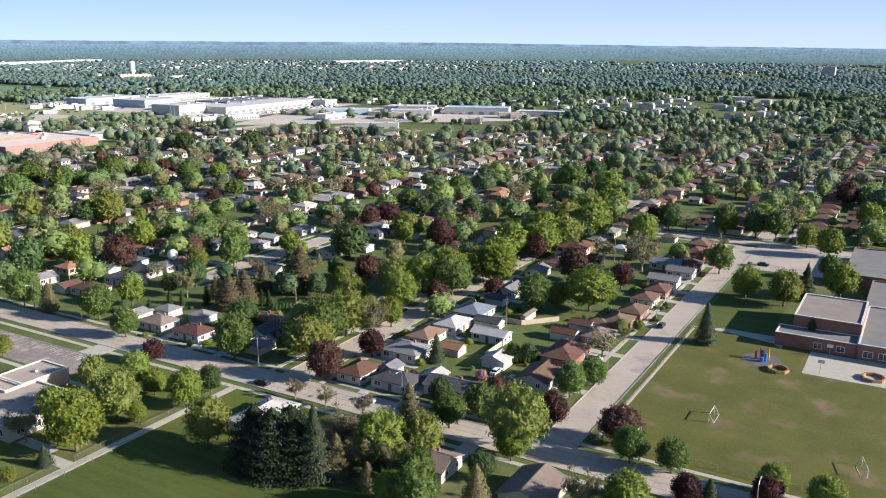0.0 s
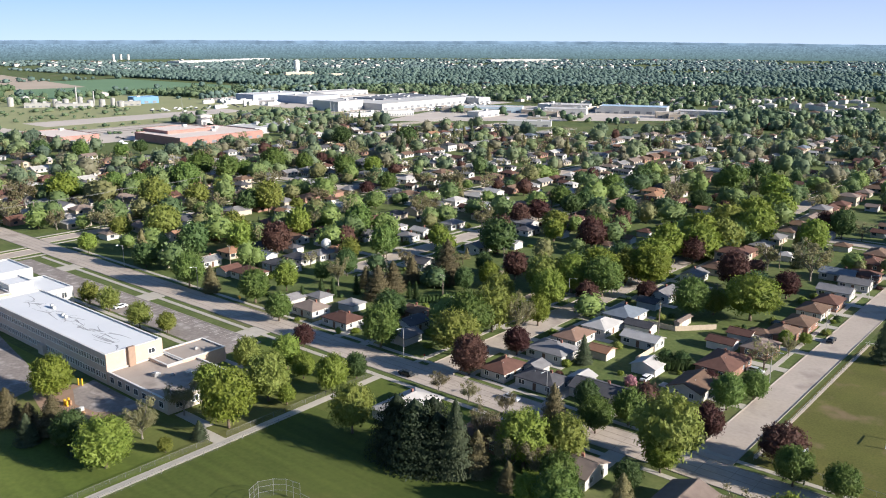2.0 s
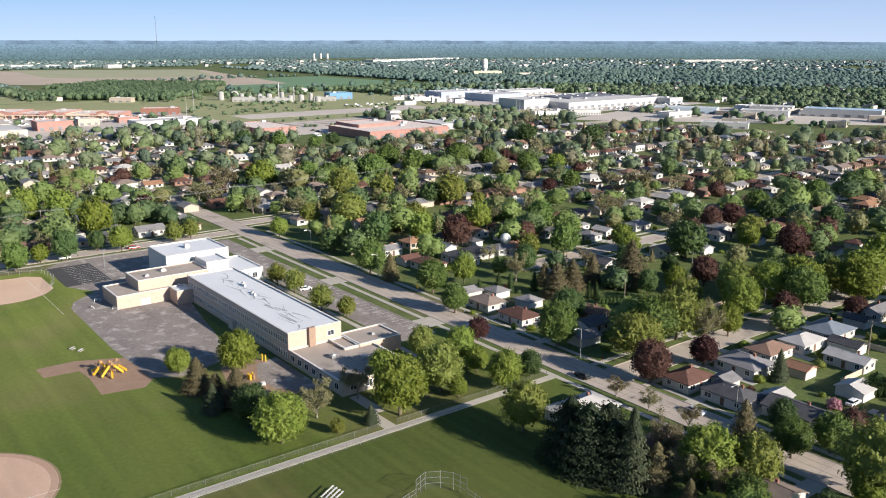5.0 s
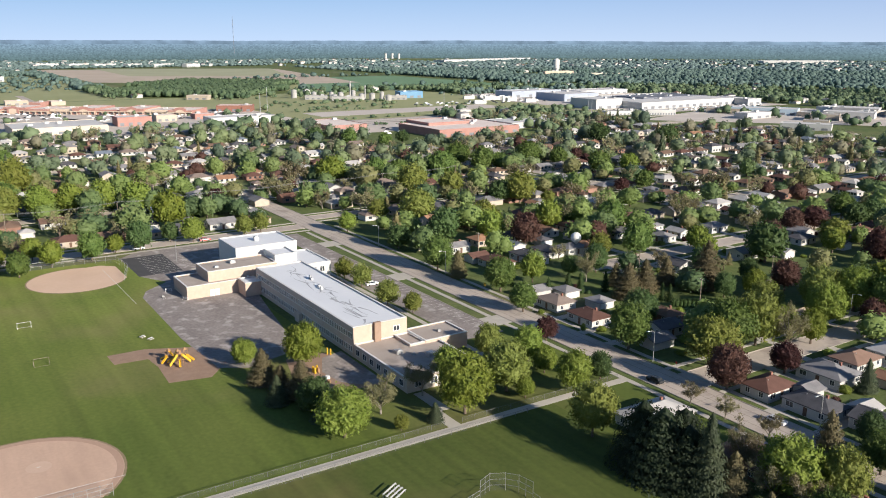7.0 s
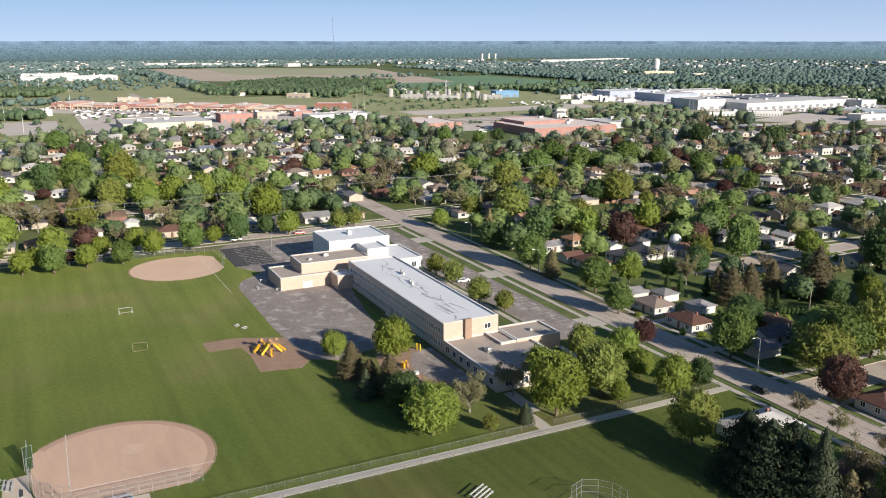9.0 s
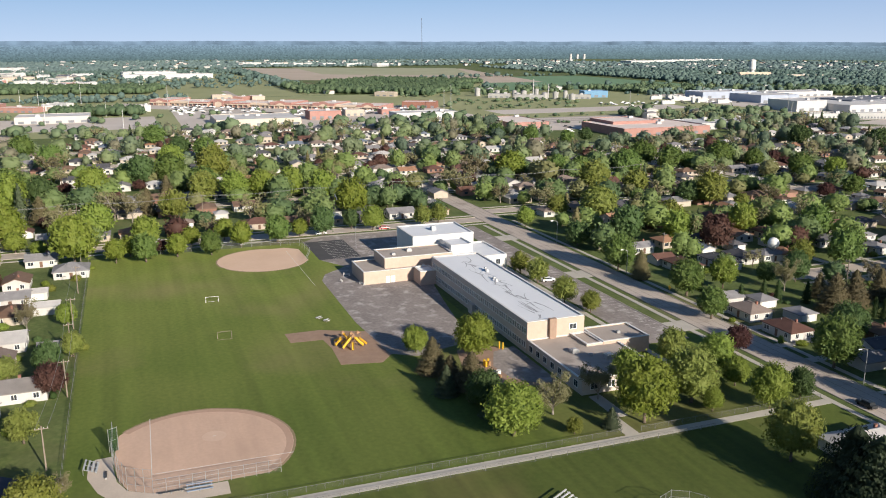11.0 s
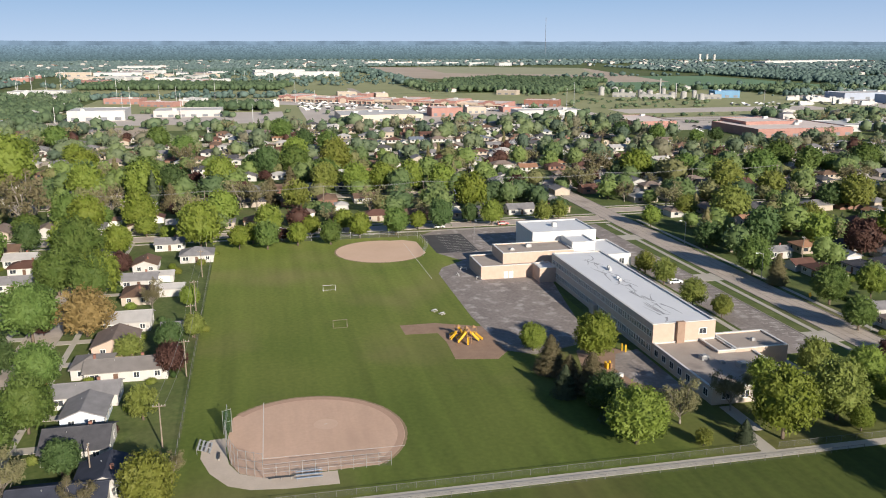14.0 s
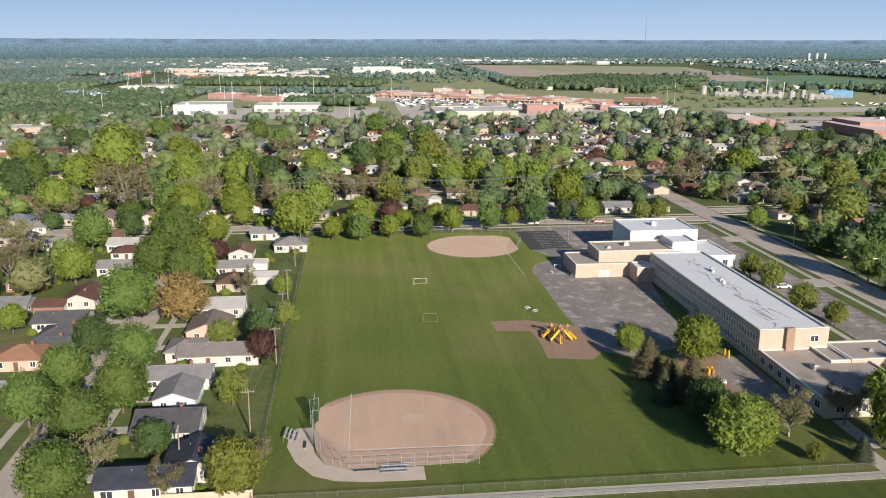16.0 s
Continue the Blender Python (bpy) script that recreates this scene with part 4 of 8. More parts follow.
def roof_geo(L, W, h, kind, pitch=0.38, over=0.42, t=0.2):
    g = Geo()
    a, b = L / 2 + over, W / 2 + over
    up = b * pitch
    z = h - over * pitch * 0.6
    if kind == "hip":
        r = max(0.0, a - b)
        low = [(-a, -b), (a, -b), (a, b), (-a, b)]
        i = len(g.v)
        g.v += [(*p, z - t) for p in low] + [(*p, z) for p in low] + [(-r, 0, z + up), (r, 0, z + up)]
        g.f += [(i, i + 1, i + 5, i + 4), (i + 1, i + 2, i + 6, i + 5), (i + 2, i + 3, i + 7, i + 6), (i + 3, i, i + 4, i + 7), (i + 3, i + 2, i + 1, i),
                (i + 4, i + 5, i + 9, i + 8), (i + 5, i + 6, i + 9), (i + 6, i + 7, i + 8, i + 9), (i + 7, i + 4, i + 8)]
        g.m += [0] * 9
        g.box(-r - 0.2, r + 0.2, -0.14, 0.14, z + up - 0.05, z + up + 0.04)
    elif kind == "gable":
        for s in (-1, 1):
            pts = [(-a, s * b, z), (a, s * b, z), (a, 0, z + up), (-a, 0, z + up)]
            if s > 0:
                pts = pts[::-1]
            g.solid([(x, y, q - t) for x, y, q in pts], pts)
        g.box(-a, a, -0.14, 0.14, z + up - 0.05, z + up + 0.04)
    else:
        g.box(-a + 0.2, a - 0.2, -b + 0.2, b - 0.2, h - 0.02, h + 0.3)
        g.box(-a + 1, -a + 2.2, -1, 0.4, h + 0.3, h + 1.1)
    return g


def pane_geo(w, h):
    g = Geo()
    g.box(-w / 2, w / 2, -0.03, 0.02, 0, h)
    return g


def frame_geo(w, h, t=0.12):
    g = Geo()
    g.box(-w / 2 - t, w / 2 + t, -0.04, 0.05, -t, 0)
    g.box(-w / 2 - t, w / 2 + t, -0.04, 0.05, h, h + t)
    for s in (-1, 1):
        x = s * (w / 2 + t / 2)
        g.box(x - t / 2, x + t / 2, -0.04, 0.05, 0, h)
    g.box(-0.04, 0.04, -0.03, 0.04, 0, h)
    return g


WINDOW = {w: (frame_geo(w, 1.2).mesh("frame", FRAME), pane_geo(w, 1.2).mesh("pane", PANE)) for w in (1.1, 1.8, 2.6)}
DOOR = pane_geo(1.0, 2.05).mesh("door", DOORP)
gd = Geo()
gd.box(-2.3, 2.3, -0.05, 0.03, 0, 2.1)
for k in range(4):
    gd.box(-2.25, 2.25, 0.03, 0.05, 0.06 + 0.52 * k, 0.5 + 0.52 * k)
GARAGE_DOOR = gd.mesh("garage_door", WHITEPAINT)
cg = Geo()
cg.box(-0.3, 0.3, -0.24, 0.24, 0, 1.15)
cg.box(-0.34, 0.34, -0.28, 0.28, 1.15, 1.24)
CHIMNEY = cg.mesh("chimney", REDBRICK)
vg = Geo()
vg.rod((0, 0, 0), (0, 0, 0.5), 0.07)
vg.rod((0, 0, 0.5), (0, 0, 0.56), 0.11)
VENT = vg.mesh("roof_vent", STEEL)
ROOF_WORDS = {"red": "red-brown", "brown": "brown", "tan": "taupe", "orange": "terracotta", "terra": "faded terracotta", "taupe": "grey-taupe", "grey": "grey", "pale": "pale grey", "dark": "charcoal", "blue": "slate-blue", "navy": "blue-black"}
WALL_WORDS = {"white": "white-sided", "brick": "brown brick", "tan": "tan-sided", "peach": "peach-coloured", "blue": "pale blue-sided"}
house_rng = random.Random(11)
MESHES = {}


def cached(key, make):
    if key not in MESHES:
        MESHES[key] = make()
    return MESHES[key]


def window_at(parent, x, y, z, turn, w=1.1, full=True):
    frame_me, pane_me = WINDOW[w]
    win = part("window", frame_me if full else pane_me, parent, pose(x, y, z, 0, 0, turn))
    if full:
        part("pane", pane_me, win)


def house(e, n, L, W, axis, kind, roof, wall, storeys, detail=2, turn=0.0):
    """A detached house or garage: walls, roof and openings on all sides."""
    small = L * W < 48
    h = (2.3 if small else 2.6) * storeys + 0.2
    up = (W / 2) * 0.38
    cat = "garage" if small else "house"
    shape = {"hip": "hipped", "gable": "gabled", "flat": "flat"}[kind]
    words = f"{WALL_WORDS[wall]} {'two-storey ' if storeys > 1 else ''}{cat} with a {shape} {ROOF_WORDS[roof]} roof"
    ob = thing(cat, e, n, 0.0, (90 if axis == "N" else 0) + turn, words, cat, "suburban houses" if not small else "garden garages")
    part("wall", cached(("w", L, W, h, kind, wall), lambda: wall_geo(L, W, h, kind == "gable", up).mesh("wall", WALLS[wall])), ob)
    part("roof", cached(("r", L, W, h, kind, roof), lambda: roof_geo(L, W, h, kind).mesh("roof", ROOFS[roof])), ob)
    if detail == 0:
        return ob
    full = detail == 2
    if small:
        part("garage_door", GARAGE_DOOR, ob, pose(L / 2, 0, 0, 0, 0, -90) if W > 5 else pose(0, -W / 2, 0, 0, 0, 180))
        if full and L > 6.5:
            window_at(ob, 0, W / 2, 1.1, 0)
        return ob
    for s in range(storeys):
        z = 0.95 + 2.6 * s
        count = 3 if L < 13 else 4
        for side, rot in ((-1, 180), (1, 0)):
            for k in range(count):
                x = L * ((k + 0.5) / count - 0.5)
                if s == 0 and k == 1 and side == -1:
                    part("door", DOOR, ob, pose(x, side * W / 2, 0.1, 0, 0, rot), "painted front door")
                else:
                    window_at(ob, x, side * W / 2, z, rot, 1.8 if k == 0 else 1.1, full)
        for side, rot in ((-1, 90), (1, -90)):
            for y in (-W * 0.24, W * 0.24):
                window_at(ob, side * L / 2, y, z, rot, 1.1, full)
    if full:
        if house_rng.random() < 0.6:
            part("chimney", CHIMNEY, ob, pose(L * 0.18, W * 0.1, h + up * 0.55), "brick chimney")
        part("roof_vent", VENT, ob, pose(-L * 0.15, -W * 0.12, h + up * 0.62))
    return ob


for row in [
    (-205.4, 175.3, 10.1, 7.7, "E", "hip", "tan", "white", 1), (-189, 174.3, 10.9, 7.7, "E", "hip", "red", "white", 1),
    (-218.2, 177.7, 7.6, 6, "N", "gable", "grey", "white", 1), (-212.9, 185.8, 6.7, 6, "E", "hip", "grey", "white", 1),
    (-198.6, 187.3, 6.7, 6, "E", "hip", "grey", "white", 1), (-170.1, 185.6, 8.4, 6.9, "N", "gable", "dark", "white", 1),
    (-178.5, 194.5, 9.2, 6.9, "E", "hip", "brown", "brick", 1), (-173.4, 210.8, 7.6, 5.2, "E", "hip", "grey", "white", 1),
    (-164.1, 176.3, 7.6, 6, "N", "gable", "grey", "white", 1),
]:
    house(*row)
for row in [
    (-127, 174.6, 10.1, 7.7, "N", "hip", "red", "white", 1), (-114.5, 174.6, 11.8, 7.7, "E", "hip", "dark", "white", 1),
    (-99.9, 178, 12.6, 7.7, "E", "gable", "dark", "white", 1), (-124.3, 194.5, 11.8, 9.5, "E", "hip", "grey", "white", 1),
    (-125.9, 208.2, 10.9, 7.7, "N", "hip", "terra", "white", 1), (-124.1, 221.7, 10.9, 7.7, "N", "hip", "pale", "white", 1),
    (-124.3, 236.4, 11.8, 9.5, "N", "hip", "blue", "white", 1), (-109.1, 218.8, 10.9, 6, "E", "gable", "pale", "white", 1),
    (-115.3, 229.5, 8.4, 5.2, "E", "gable", "dark", "white", 1), (-113.6, 203, 5.9, 5.2, "E", "gable", "orange", "tan", 1),
    (-98.4, 201.4, 5.9, 6.9, "N", "gable", "pale", "white", 1),
]:
    house(*row)
for row in [
    (-83.4, 216, 15.1, 9.5, "N", "hip", "red", "brick", 1), (-83.2, 196.3, 11.8, 8.6, "N", "gable", "brown", "white", 1),
    (-90.3, 231.8, 7.6, 5.2, "E", "gable", "red", "white", 1), (-80.4, 234.7, 10.1, 7.7, "N", "hip", "tan", "brick", 1),
    (-79.6, 250.8, 10.1, 7.7, "N", "hip", "brown", "brick", 1), (-78.7, 263.6, 10.1, 7.7, "N", "hip", "brown", "brick", 1),
    (-79.6, 279.4, 10.1, 7.7, "N", "hip", "brown", "white", 1), (-78.5, 292.1, 10.1, 7.7, "N", "hip", "red", "brick", 1),
    (-80.3, 305.8, 10.9, 6.9, "E", "gable", "grey", "white", 1), (-77.8, 320.4, 10.1, 6.9, "E", "gable", "grey", "white", 1),
    (-80.6, 354.6, 10.9, 8.6, "N", "hip", "red", "brick", 1), (-120.9, 181.1, 5, 5.2, "N", "gable", "grey", "white", 1),
]:
    house(*row)
for row in [
    (-126.5, 293.2, 9.2, 6.9, "N", "gable", "grey", "white", 1), (-124.3, 264.8, 10.1, 6.9, "N", "gable", "grey", "white", 1),
    (-124.1, 252.8, 6.7, 5.2, "E", "gable", "dark", "white", 1), (-84.5, 245.9, 6.7, 5.2, "E", "hip", "brown", "white", 1),
    (-88.7, 242.1, 6.7, 5.2, "E", "gable", "red", "white", 1), (-86.1, 329.4, 11.8, 7.7, "E", "gable", "blue", "white", 1),
    (-78.3, 334.1, 10.1, 7.7, "E", "hip", "red", "brick", 1), (-44.3, 407.4, 10.9, 9.5, "N", "flat", "pale", "brick", 1),
    (-24.7, 440, 13.4, 6.9, "E", "gable", "brown", "brick", 1), (-107.4, 182, 5.9, 5.2, "N", "gable", "pale", "white", 1),
    (-107.4, 242.3, 8.4, 1.7, "N", "gable", "tan", "tan", 1),
]:
    house(*row)
for row in [
    (-214.6, 276.4, 10.1, 7.7, "N", "gable", "grey", "white", 1), (-215.2, 288, 9.2, 6.9, "N", "hip", "grey", "white", 1),
    (-207.6, 290.1, 7.6, 6, "E", "gable", "pale", "white", 1), (-255.7, 225.7, 10.1, 7.7, "N", "hip", "grey", "white", 1),
    (-255, 188.4, 11.8, 8.6, "E", "hip", "red", "white", 1), (-254.6, 203.4, 14.3, 7.7, "E", "hip", "dark", "white", 1),
    (-257.5, 214.7, 10.9, 7.7, "E", "hip", "dark", "white", 1), (-255.5, 232, 8.4, 6.9, "E", "hip", "orange", "white", 1),
    (-281.2, 188.4, 8.4, 6, "N", "gable", "grey", "white", 1), (-295.3, 184.5, 10.1, 7.7, "N", "hip", "grey", "white", 1),
    (-251.7, 303.1, 10.1, 7.7, "N", "hip", "grey", "white", 1), (-216.6, 241.2, 10.9, 7.7, "E", "gable", "dark", "white", 1),
]:
    house(*row)
for row in [
    (-267.2, 279.8, 10.1, 7.7, "N", "hip", "grey", "white", 1), (-250.3, 270.5, 8.4, 6.9, "E", "hip", "grey", "white", 1),
    (-252.4, 282, 8.4, 6, "E", "gable", "pale", "white", 1), (-265.1, 186.6, 7.6, 6, "N", "gable", "red", "white", 1),
    (-266.2, 261, 10.1, 7.7, "N", "hip", "dark", "white", 1), (-212.7, 349.2, 10.1, 7.7, "N", "hip", "red", "brick", 1),
    (-215, 364.1, 10.9, 7.7, "N", "hip", "red", "brick", 1), (-214.9, 337.1, 10.1, 7.7, "N", "hip", "brown", "brick", 1),
    (-225.6, 326.1, 10.1, 7.7, "E", "gable", "grey", "white", 1), (-211.9, 432.6, 11.8, 7.7, "N", "hip", "orange", "brick", 1),
    (-196, 425.6, 10.9, 7.7, "N", "hip", "red", "brick", 1), (-185.1, 428.2, 10.9, 7.7, "N", "hip", "red", "brick", 1),
]:
    house(*row)
for row in [
    (-216.6, -18, 17.6, 8.1, "N", "gable", "taupe", "white", 1), (-220, -26.1, 8.8, 8.1, "E", "hip", "taupe", "white", 1),
    (-234.7, -23.1, 11.4, 9.9, "E", "gable", "tan", "peach", 1), (-203.6, -24.5, 13.2, 7.7, "N", "gable", "grey", "white", 1),
    (-193.7, -22.9, 9.7, 8.1, "E", "gable", "grey", "blue", 1), (-180.2, -21.8, 11.4, 10.8, "N", "gable", "dark", "white", 1),
    (-164.9, -14.3, 8.8, 9.9, "E", "gable", "navy", "white", 1), (-159.4, -21, 15, 7.7, "N", "gable", "navy", "white", 1),
    (-251.5, -22.4, 11.4, 9, "N", "gable", "pale", "white", 1), (-276.2, -23.2, 10.6, 8.1, "E", "hip", "brown", "tan", 1),
    (-292.1, -24.6, 10.6, 7.2, "N", "gable", "grey", "white", 1),
]:
    house(*row)
for row in [
    (-311.5, -24.9, 10.1, 7.7, "E", "gable", "brown", "white", 1), (-321.5, -9.3, 10.9, 9.5, "N", "hip", "grey", "white", 1),
    (-280.3, -14.4, 7.6, 5.2, "N", "gable", "pale", "white", 1), (-243.4, -10.8, 5, 4.3, "N", "gable", "grey", "white", 1),
    (-296.4, -18.3, 6.7, 4.3, "N", "gable", "pale", "white", 1), (-295.9, -61.2, 10.9, 7.7, "N", "gable", "grey", "white", 1),
    (-315.5, -62.6, 10.1, 7.7, "N", "hip", "red", "white", 1), (-326.7, -66.9, 10.1, 7.7, "N", "gable", "pale", "white", 1),
    (-331.6, -89.3, 11.8, 8.6, "N", "hip", "grey", "white", 1), (-264.6, -61.9, 12.6, 8.6, "E", "gable", "red", "white", 1),
    (-244, -61.1, 12.6, 8.6, "N", "gable", "dark", "white", 1),
]:
    house(*row)
for row in [
    (-233.2, -57.2, 10.9, 8.6, "N", "hip", "dark", "white", 1), (-225.2, -57.2, 8.4, 6.9, "N", "gable", "dark", "white", 1),
    (-219, -61.9, 10.9, 9.5, "N", "hip", "orange", "peach", 1), (-197.9, -57, 11.8, 8.6, "N", "hip", "grey", "white", 1),
    (-281.2, -82.8, 10.1, 7.7, "N", "hip", "tan", "brick", 1), (-258.5, -79.1, 10.1, 7.7, "N", "gable", "grey", "white", 1),
    (-359.1, -108.4, 10.9, 7.7, "N", "gable", "grey", "white", 1), (-339.9, -19.9, 10.1, 7.7, "N", "gable", "grey", "white", 1),
    (-257.4, -68.5, 7.6, 6, "N", "gable", "red", "brick", 1),
]:
    house(*row)


# ---- the school ----
school = thing("school", -236, 110, 0, 0, "long buff-brick school with white flat roofs beside a parking lot", "school")
SCHOOL_M = pose(236, -110, 0)


def block(parent, e0, e1, n0, n1, h, wall_mat, roof_mat, coping=WHITEPAINT, base=-0.2):
    """A flat-roofed wing with a parapet: walls, roof deck and coping."""
    g = Geo()
    t = 0.35
    for a, b, c, d in ((e0, e1, n0, n0 + t), (e0, e1, n1 - t, n1), (e0, e0 + t, n0 + t, n1 - t), (e1 - t, e1, n0 + t, n1 - t)):
        g.box(a, b, c, d, base, h + 0.25)
    part("wall", g.mesh("wall", wall_mat), parent, SCHOOL_M)
    g = Geo()
    g.box(e0 + t, e1 - t, n0 + t, n1 - t, h - 0.4, h)
    part("roof", g.mesh("roof", roof_mat), parent, SCHOOL_M)
    g = Geo()
    w = 0.5
    for a, b, c, d in ((e0 - 0.06, e1 + 0.06, n0 - 0.06, n0 + w), (e0 - 0.06, e1 + 0.06, n1 - w, n1 + 0.06), (e0 - 0.06, e0 + w, n0 + w, n1 - w), (e1 - w, e1 + 0.06, n0 + w, n1 - w)):
        g.box(a, b, c, d, h + 0.25, h + 0.4)
    part("coping", g.mesh("coping", coping), parent, SCHOOL_M)


block(school, -272.0, -201.0, 102.3, 118.6, 8.0, BUFF2, MEMBRANE)          # classroom wing
block(school, -312.5, -293.6, 103.0, 126.0, 9.8, WHITEPAINT, MEMBRANE)    # gym
block(school, -293.6, -273.0, 112.0, 129.8, 6.2, WHITEPAINT, MEMBRANE)     # entrance wing
block(school, -291.6, -281.0, 112.6, 120.5, 8.8, WHITEPAINT, MEMBRANE, base=5.0)
block(school, -291.0, -278.0, 88.0, 112.0, 7.2, BUFF, TARROOF)             # stage
block(school, -290.5, -275.0, 80.0, 101.5, 4.0, BUFF, TARROOF)             # low front
block(school, -275.0, -268.0, 97.0, 102.3, 4.4, BUFF, MEMBRANE)            # porch
block(school, -200.9, -173.0, 102.4, 123.4, 3.4, BUFF2, TARROOF)           # annex
block(school, -202.8, -191.8, 119.0, 132.4, 3.9, BUFF, TARROOF)
block(school, -200.8, -192.0, 114.4, 119.0, 3.7, BUFF2, TARROOF)


def sheet(name, ring, z, material, label, category, thick=0.25):
    """A flat area of any outline let into the ground, its top at z."""
    g = Geo()
    if sum(a[0] * b[1] - b[0] * a[1] for a, b in zip(ring, ring[1:] + ring[:1])) < 0:
        ring = ring[::-1]
    g.solid([(*p, z - thick) for p in ring], [(*p, z) for p in ring])
    return lone(name, g.mesh(name, material), label, category, kind="structure")


def arc(cx, cy, r, a0, a1, n=28):
    return [(cx + r * math.cos(radians(a0 + (a1 - a0) * k / n)), cy + r * math.sin(radians(a0 + (a1 - a0) * k / n))) for k in range(n + 1)]


sheet("school_yard", [(-213, 70), (-209, 76), (-213, 88), (-222, 93), (-232, 95.5), (-250, 98.4), (-268, 101.5), (-268, 104), (-312, 104), (-312, 129), (-350, 129), (-350, 82), (-341, 73), (-311, 74), (-300, 80), (-292, 71), (-285, 68.4), (-240, 68)],
      0.05, ASPHALT, "cracked grey asphalt school yard and drive", "yard")
strip("parking_lot", -340.5, -311.5, 73.5, 89, 0.058, NEW_ASPHALT, "dark resurfaced parking bays", "parking lot")
strip("parking_lot", -300, -196, 134.3, 147.6, 0.055, ASPHALT, "grey asphalt parking lot in front of a school", "parking lot")
strip("drive", -345, -300, 139, 147.6, 0.053, ASPHALT, "grey asphalt drive", "drive")
for k in range(11):
    e = -338 + 2.55 * k
    strip("bay_line", e - 0.07, e + 0.07, 78.5, 83.5, 0.064, CHALK, "white painted bay line", "line")
    strip("bay_line", e - 0.07, e + 0.07, 84.2, 88.6, 0.064, CHALK, "white painted bay line", "line")
for k in range(11):
    e = -338 + 2.55 * k
    strip("bay_line", e - 0.06, e + 0.06, 92, 96.5, 0.056, CHALK, "white painted bay line", "line")
for k in range(34):
    e = -289 + 2.75 * k
    strip("bay_line", e - 0.06, e + 0.06, 142.8, 147.4, 0.061, CHALK, "white painted bay line", "line")
strip("pavement", -300, -170, 131.6, 133.2, 0.075, WALKWAY, "concrete pavement along a school front", "pavement")
strip("kerb", -300, -196, 147.6, 147.9, 0.17, KERB, "concrete kerb of a parking lot", "kerb")
for e in (-320, -262, -205):
    strip("drive", e - 4, e + 4, 147.6, 155.2, 0.072, WALKWAY, "concrete drive into a parking lot", "drive")
strip("pavement", -312.5, -309.5, 92, 112, 0.07, WALKWAY, "white concrete walk beside a gym", "pavement")

# near ball field
sheet("ball_infield", arc(-177, 20, 18.3, 40, 232.4) + [(-178, 4.6), (-169, 5.4), (-165, 7.2), (-162.6, 11)], 0.04, INFIELD, "worn brown clay softball infield", "infield")
sheet("gravel_apron", [(-179.5, 4.5), (-179.2, 1.4), (-176.5, 0.2), (-172, 0.1), (-166, 2.0), (-161, 5.2), (-158.9, 9), (-158.0, 15), (-157.8, 24), (-162.4, 24), (-162.6, 11), (-165, 7.0), (-169, 5.2), (-174, 4.6)],
      0.034, GRAVEL, "pale gravel apron behind a backstop", "gravel")


def chalk(a, b, w=0.075, z=0.05):
    d = Vector((b[0] - a[0], b[1] - a[1])).normalized()
    q = Vector((-d.y, d.x)) * w
    sheet("foul_line", [(a[0] + q.x, a[1] + q.y), (b[0] + q.x, b[1] + q.y), (b[0] - q.x, b[1] - q.y), (a[0] - q.x, a[1] - q.y)], z, CHALK, "white chalk foul line", "line", 0.02)


sheet("infield_edge", arc(-177, 20, 18.2, 42, 228, 60) + arc(-177, 20, 16.9, 228, 42, 60), 0.046, mat("damp_infield_clay", (0.40, 0.262, 0.188), (0.50, 0.342, 0.252), scale=0.08, fine=20, rough=0.95, grain=0.8), "darker damp rim of a clay infield", "infield")
sheet("pitching_circle", arc(-181.5, 23.5, 2.4, 0, 345, 23), 0.045, mat("pale_dry_clay", (0.55, 0.385, 0.285), (0.64, 0.46, 0.35), scale=0.2, rough=0.95), "pale worn pitching circle", "infield")
strip("pitching_plate", -181.62, -181.42, 23.2, 23.8, 0.06, CHALK, "white pitching plate in a clay infield", "plate", thick=0.03)
chalk((-169.6, 11.2), (-194.4, 11.6))
chalk((-169.6, 11.2), (-169.2, 37.2))
# far ball field
sheet("ball_infield", arc(-319.5, 54.5, 16.2, -60, 58) + [(-313.5, 69.8), (-331, 69.5), (-335, 65)] + arc(-319.5, 54.5, 16.2, 160, 296), 0.04, FAR_INFIELD, "smooth pale clay softball infield", "infield")
chalk((-329.5, 64.5), (-300, 64.9), 0.07)
chalk((-300, 64.9), (-280, 65.1), 0.06, 0.03)
# playgrounds
sheet("play_area", [(-237, 47.5), (-229.6, 47.8), (-229, 56.2), (-222, 57), (-210, 56.5), (-208, 66.5), (-213, 70.5), (-231, 70), (-237, 57)], 0.042, MULCH, "brown mulch play area", "play area")
sheet("play_area", [(-213, 92), (-209, 86.5), (-197, 83.5), (-187, 87), (-182, 94), (-181, 101.5), (-200.8, 101.5), (-207, 98)], 0.042, MULCH, "brown mulch play area by the annex", "play area")
sheet("play_court", [(-207, 101.5), (-205, 95), (-196, 91), (-188, 92), (-182.5, 97), (-182, 101.5)], 0.05, ASPHALT, "dark asphalt play court", "court")
strip("path_branch", -172, -160.5, 103.5, 106.5, 0.062, WALKWAY, "short concrete path to the school", "path")

# worn, uneven margins where grass gives way to clay
MARGIN = mat("clay_and_grass_margin", (0.20, 0.17, 0.085), (0.36, 0.25, 0.17), scale=0.35, fine=8, rough=0.95, grain=1.2)
margin_rng = random.Random(6)


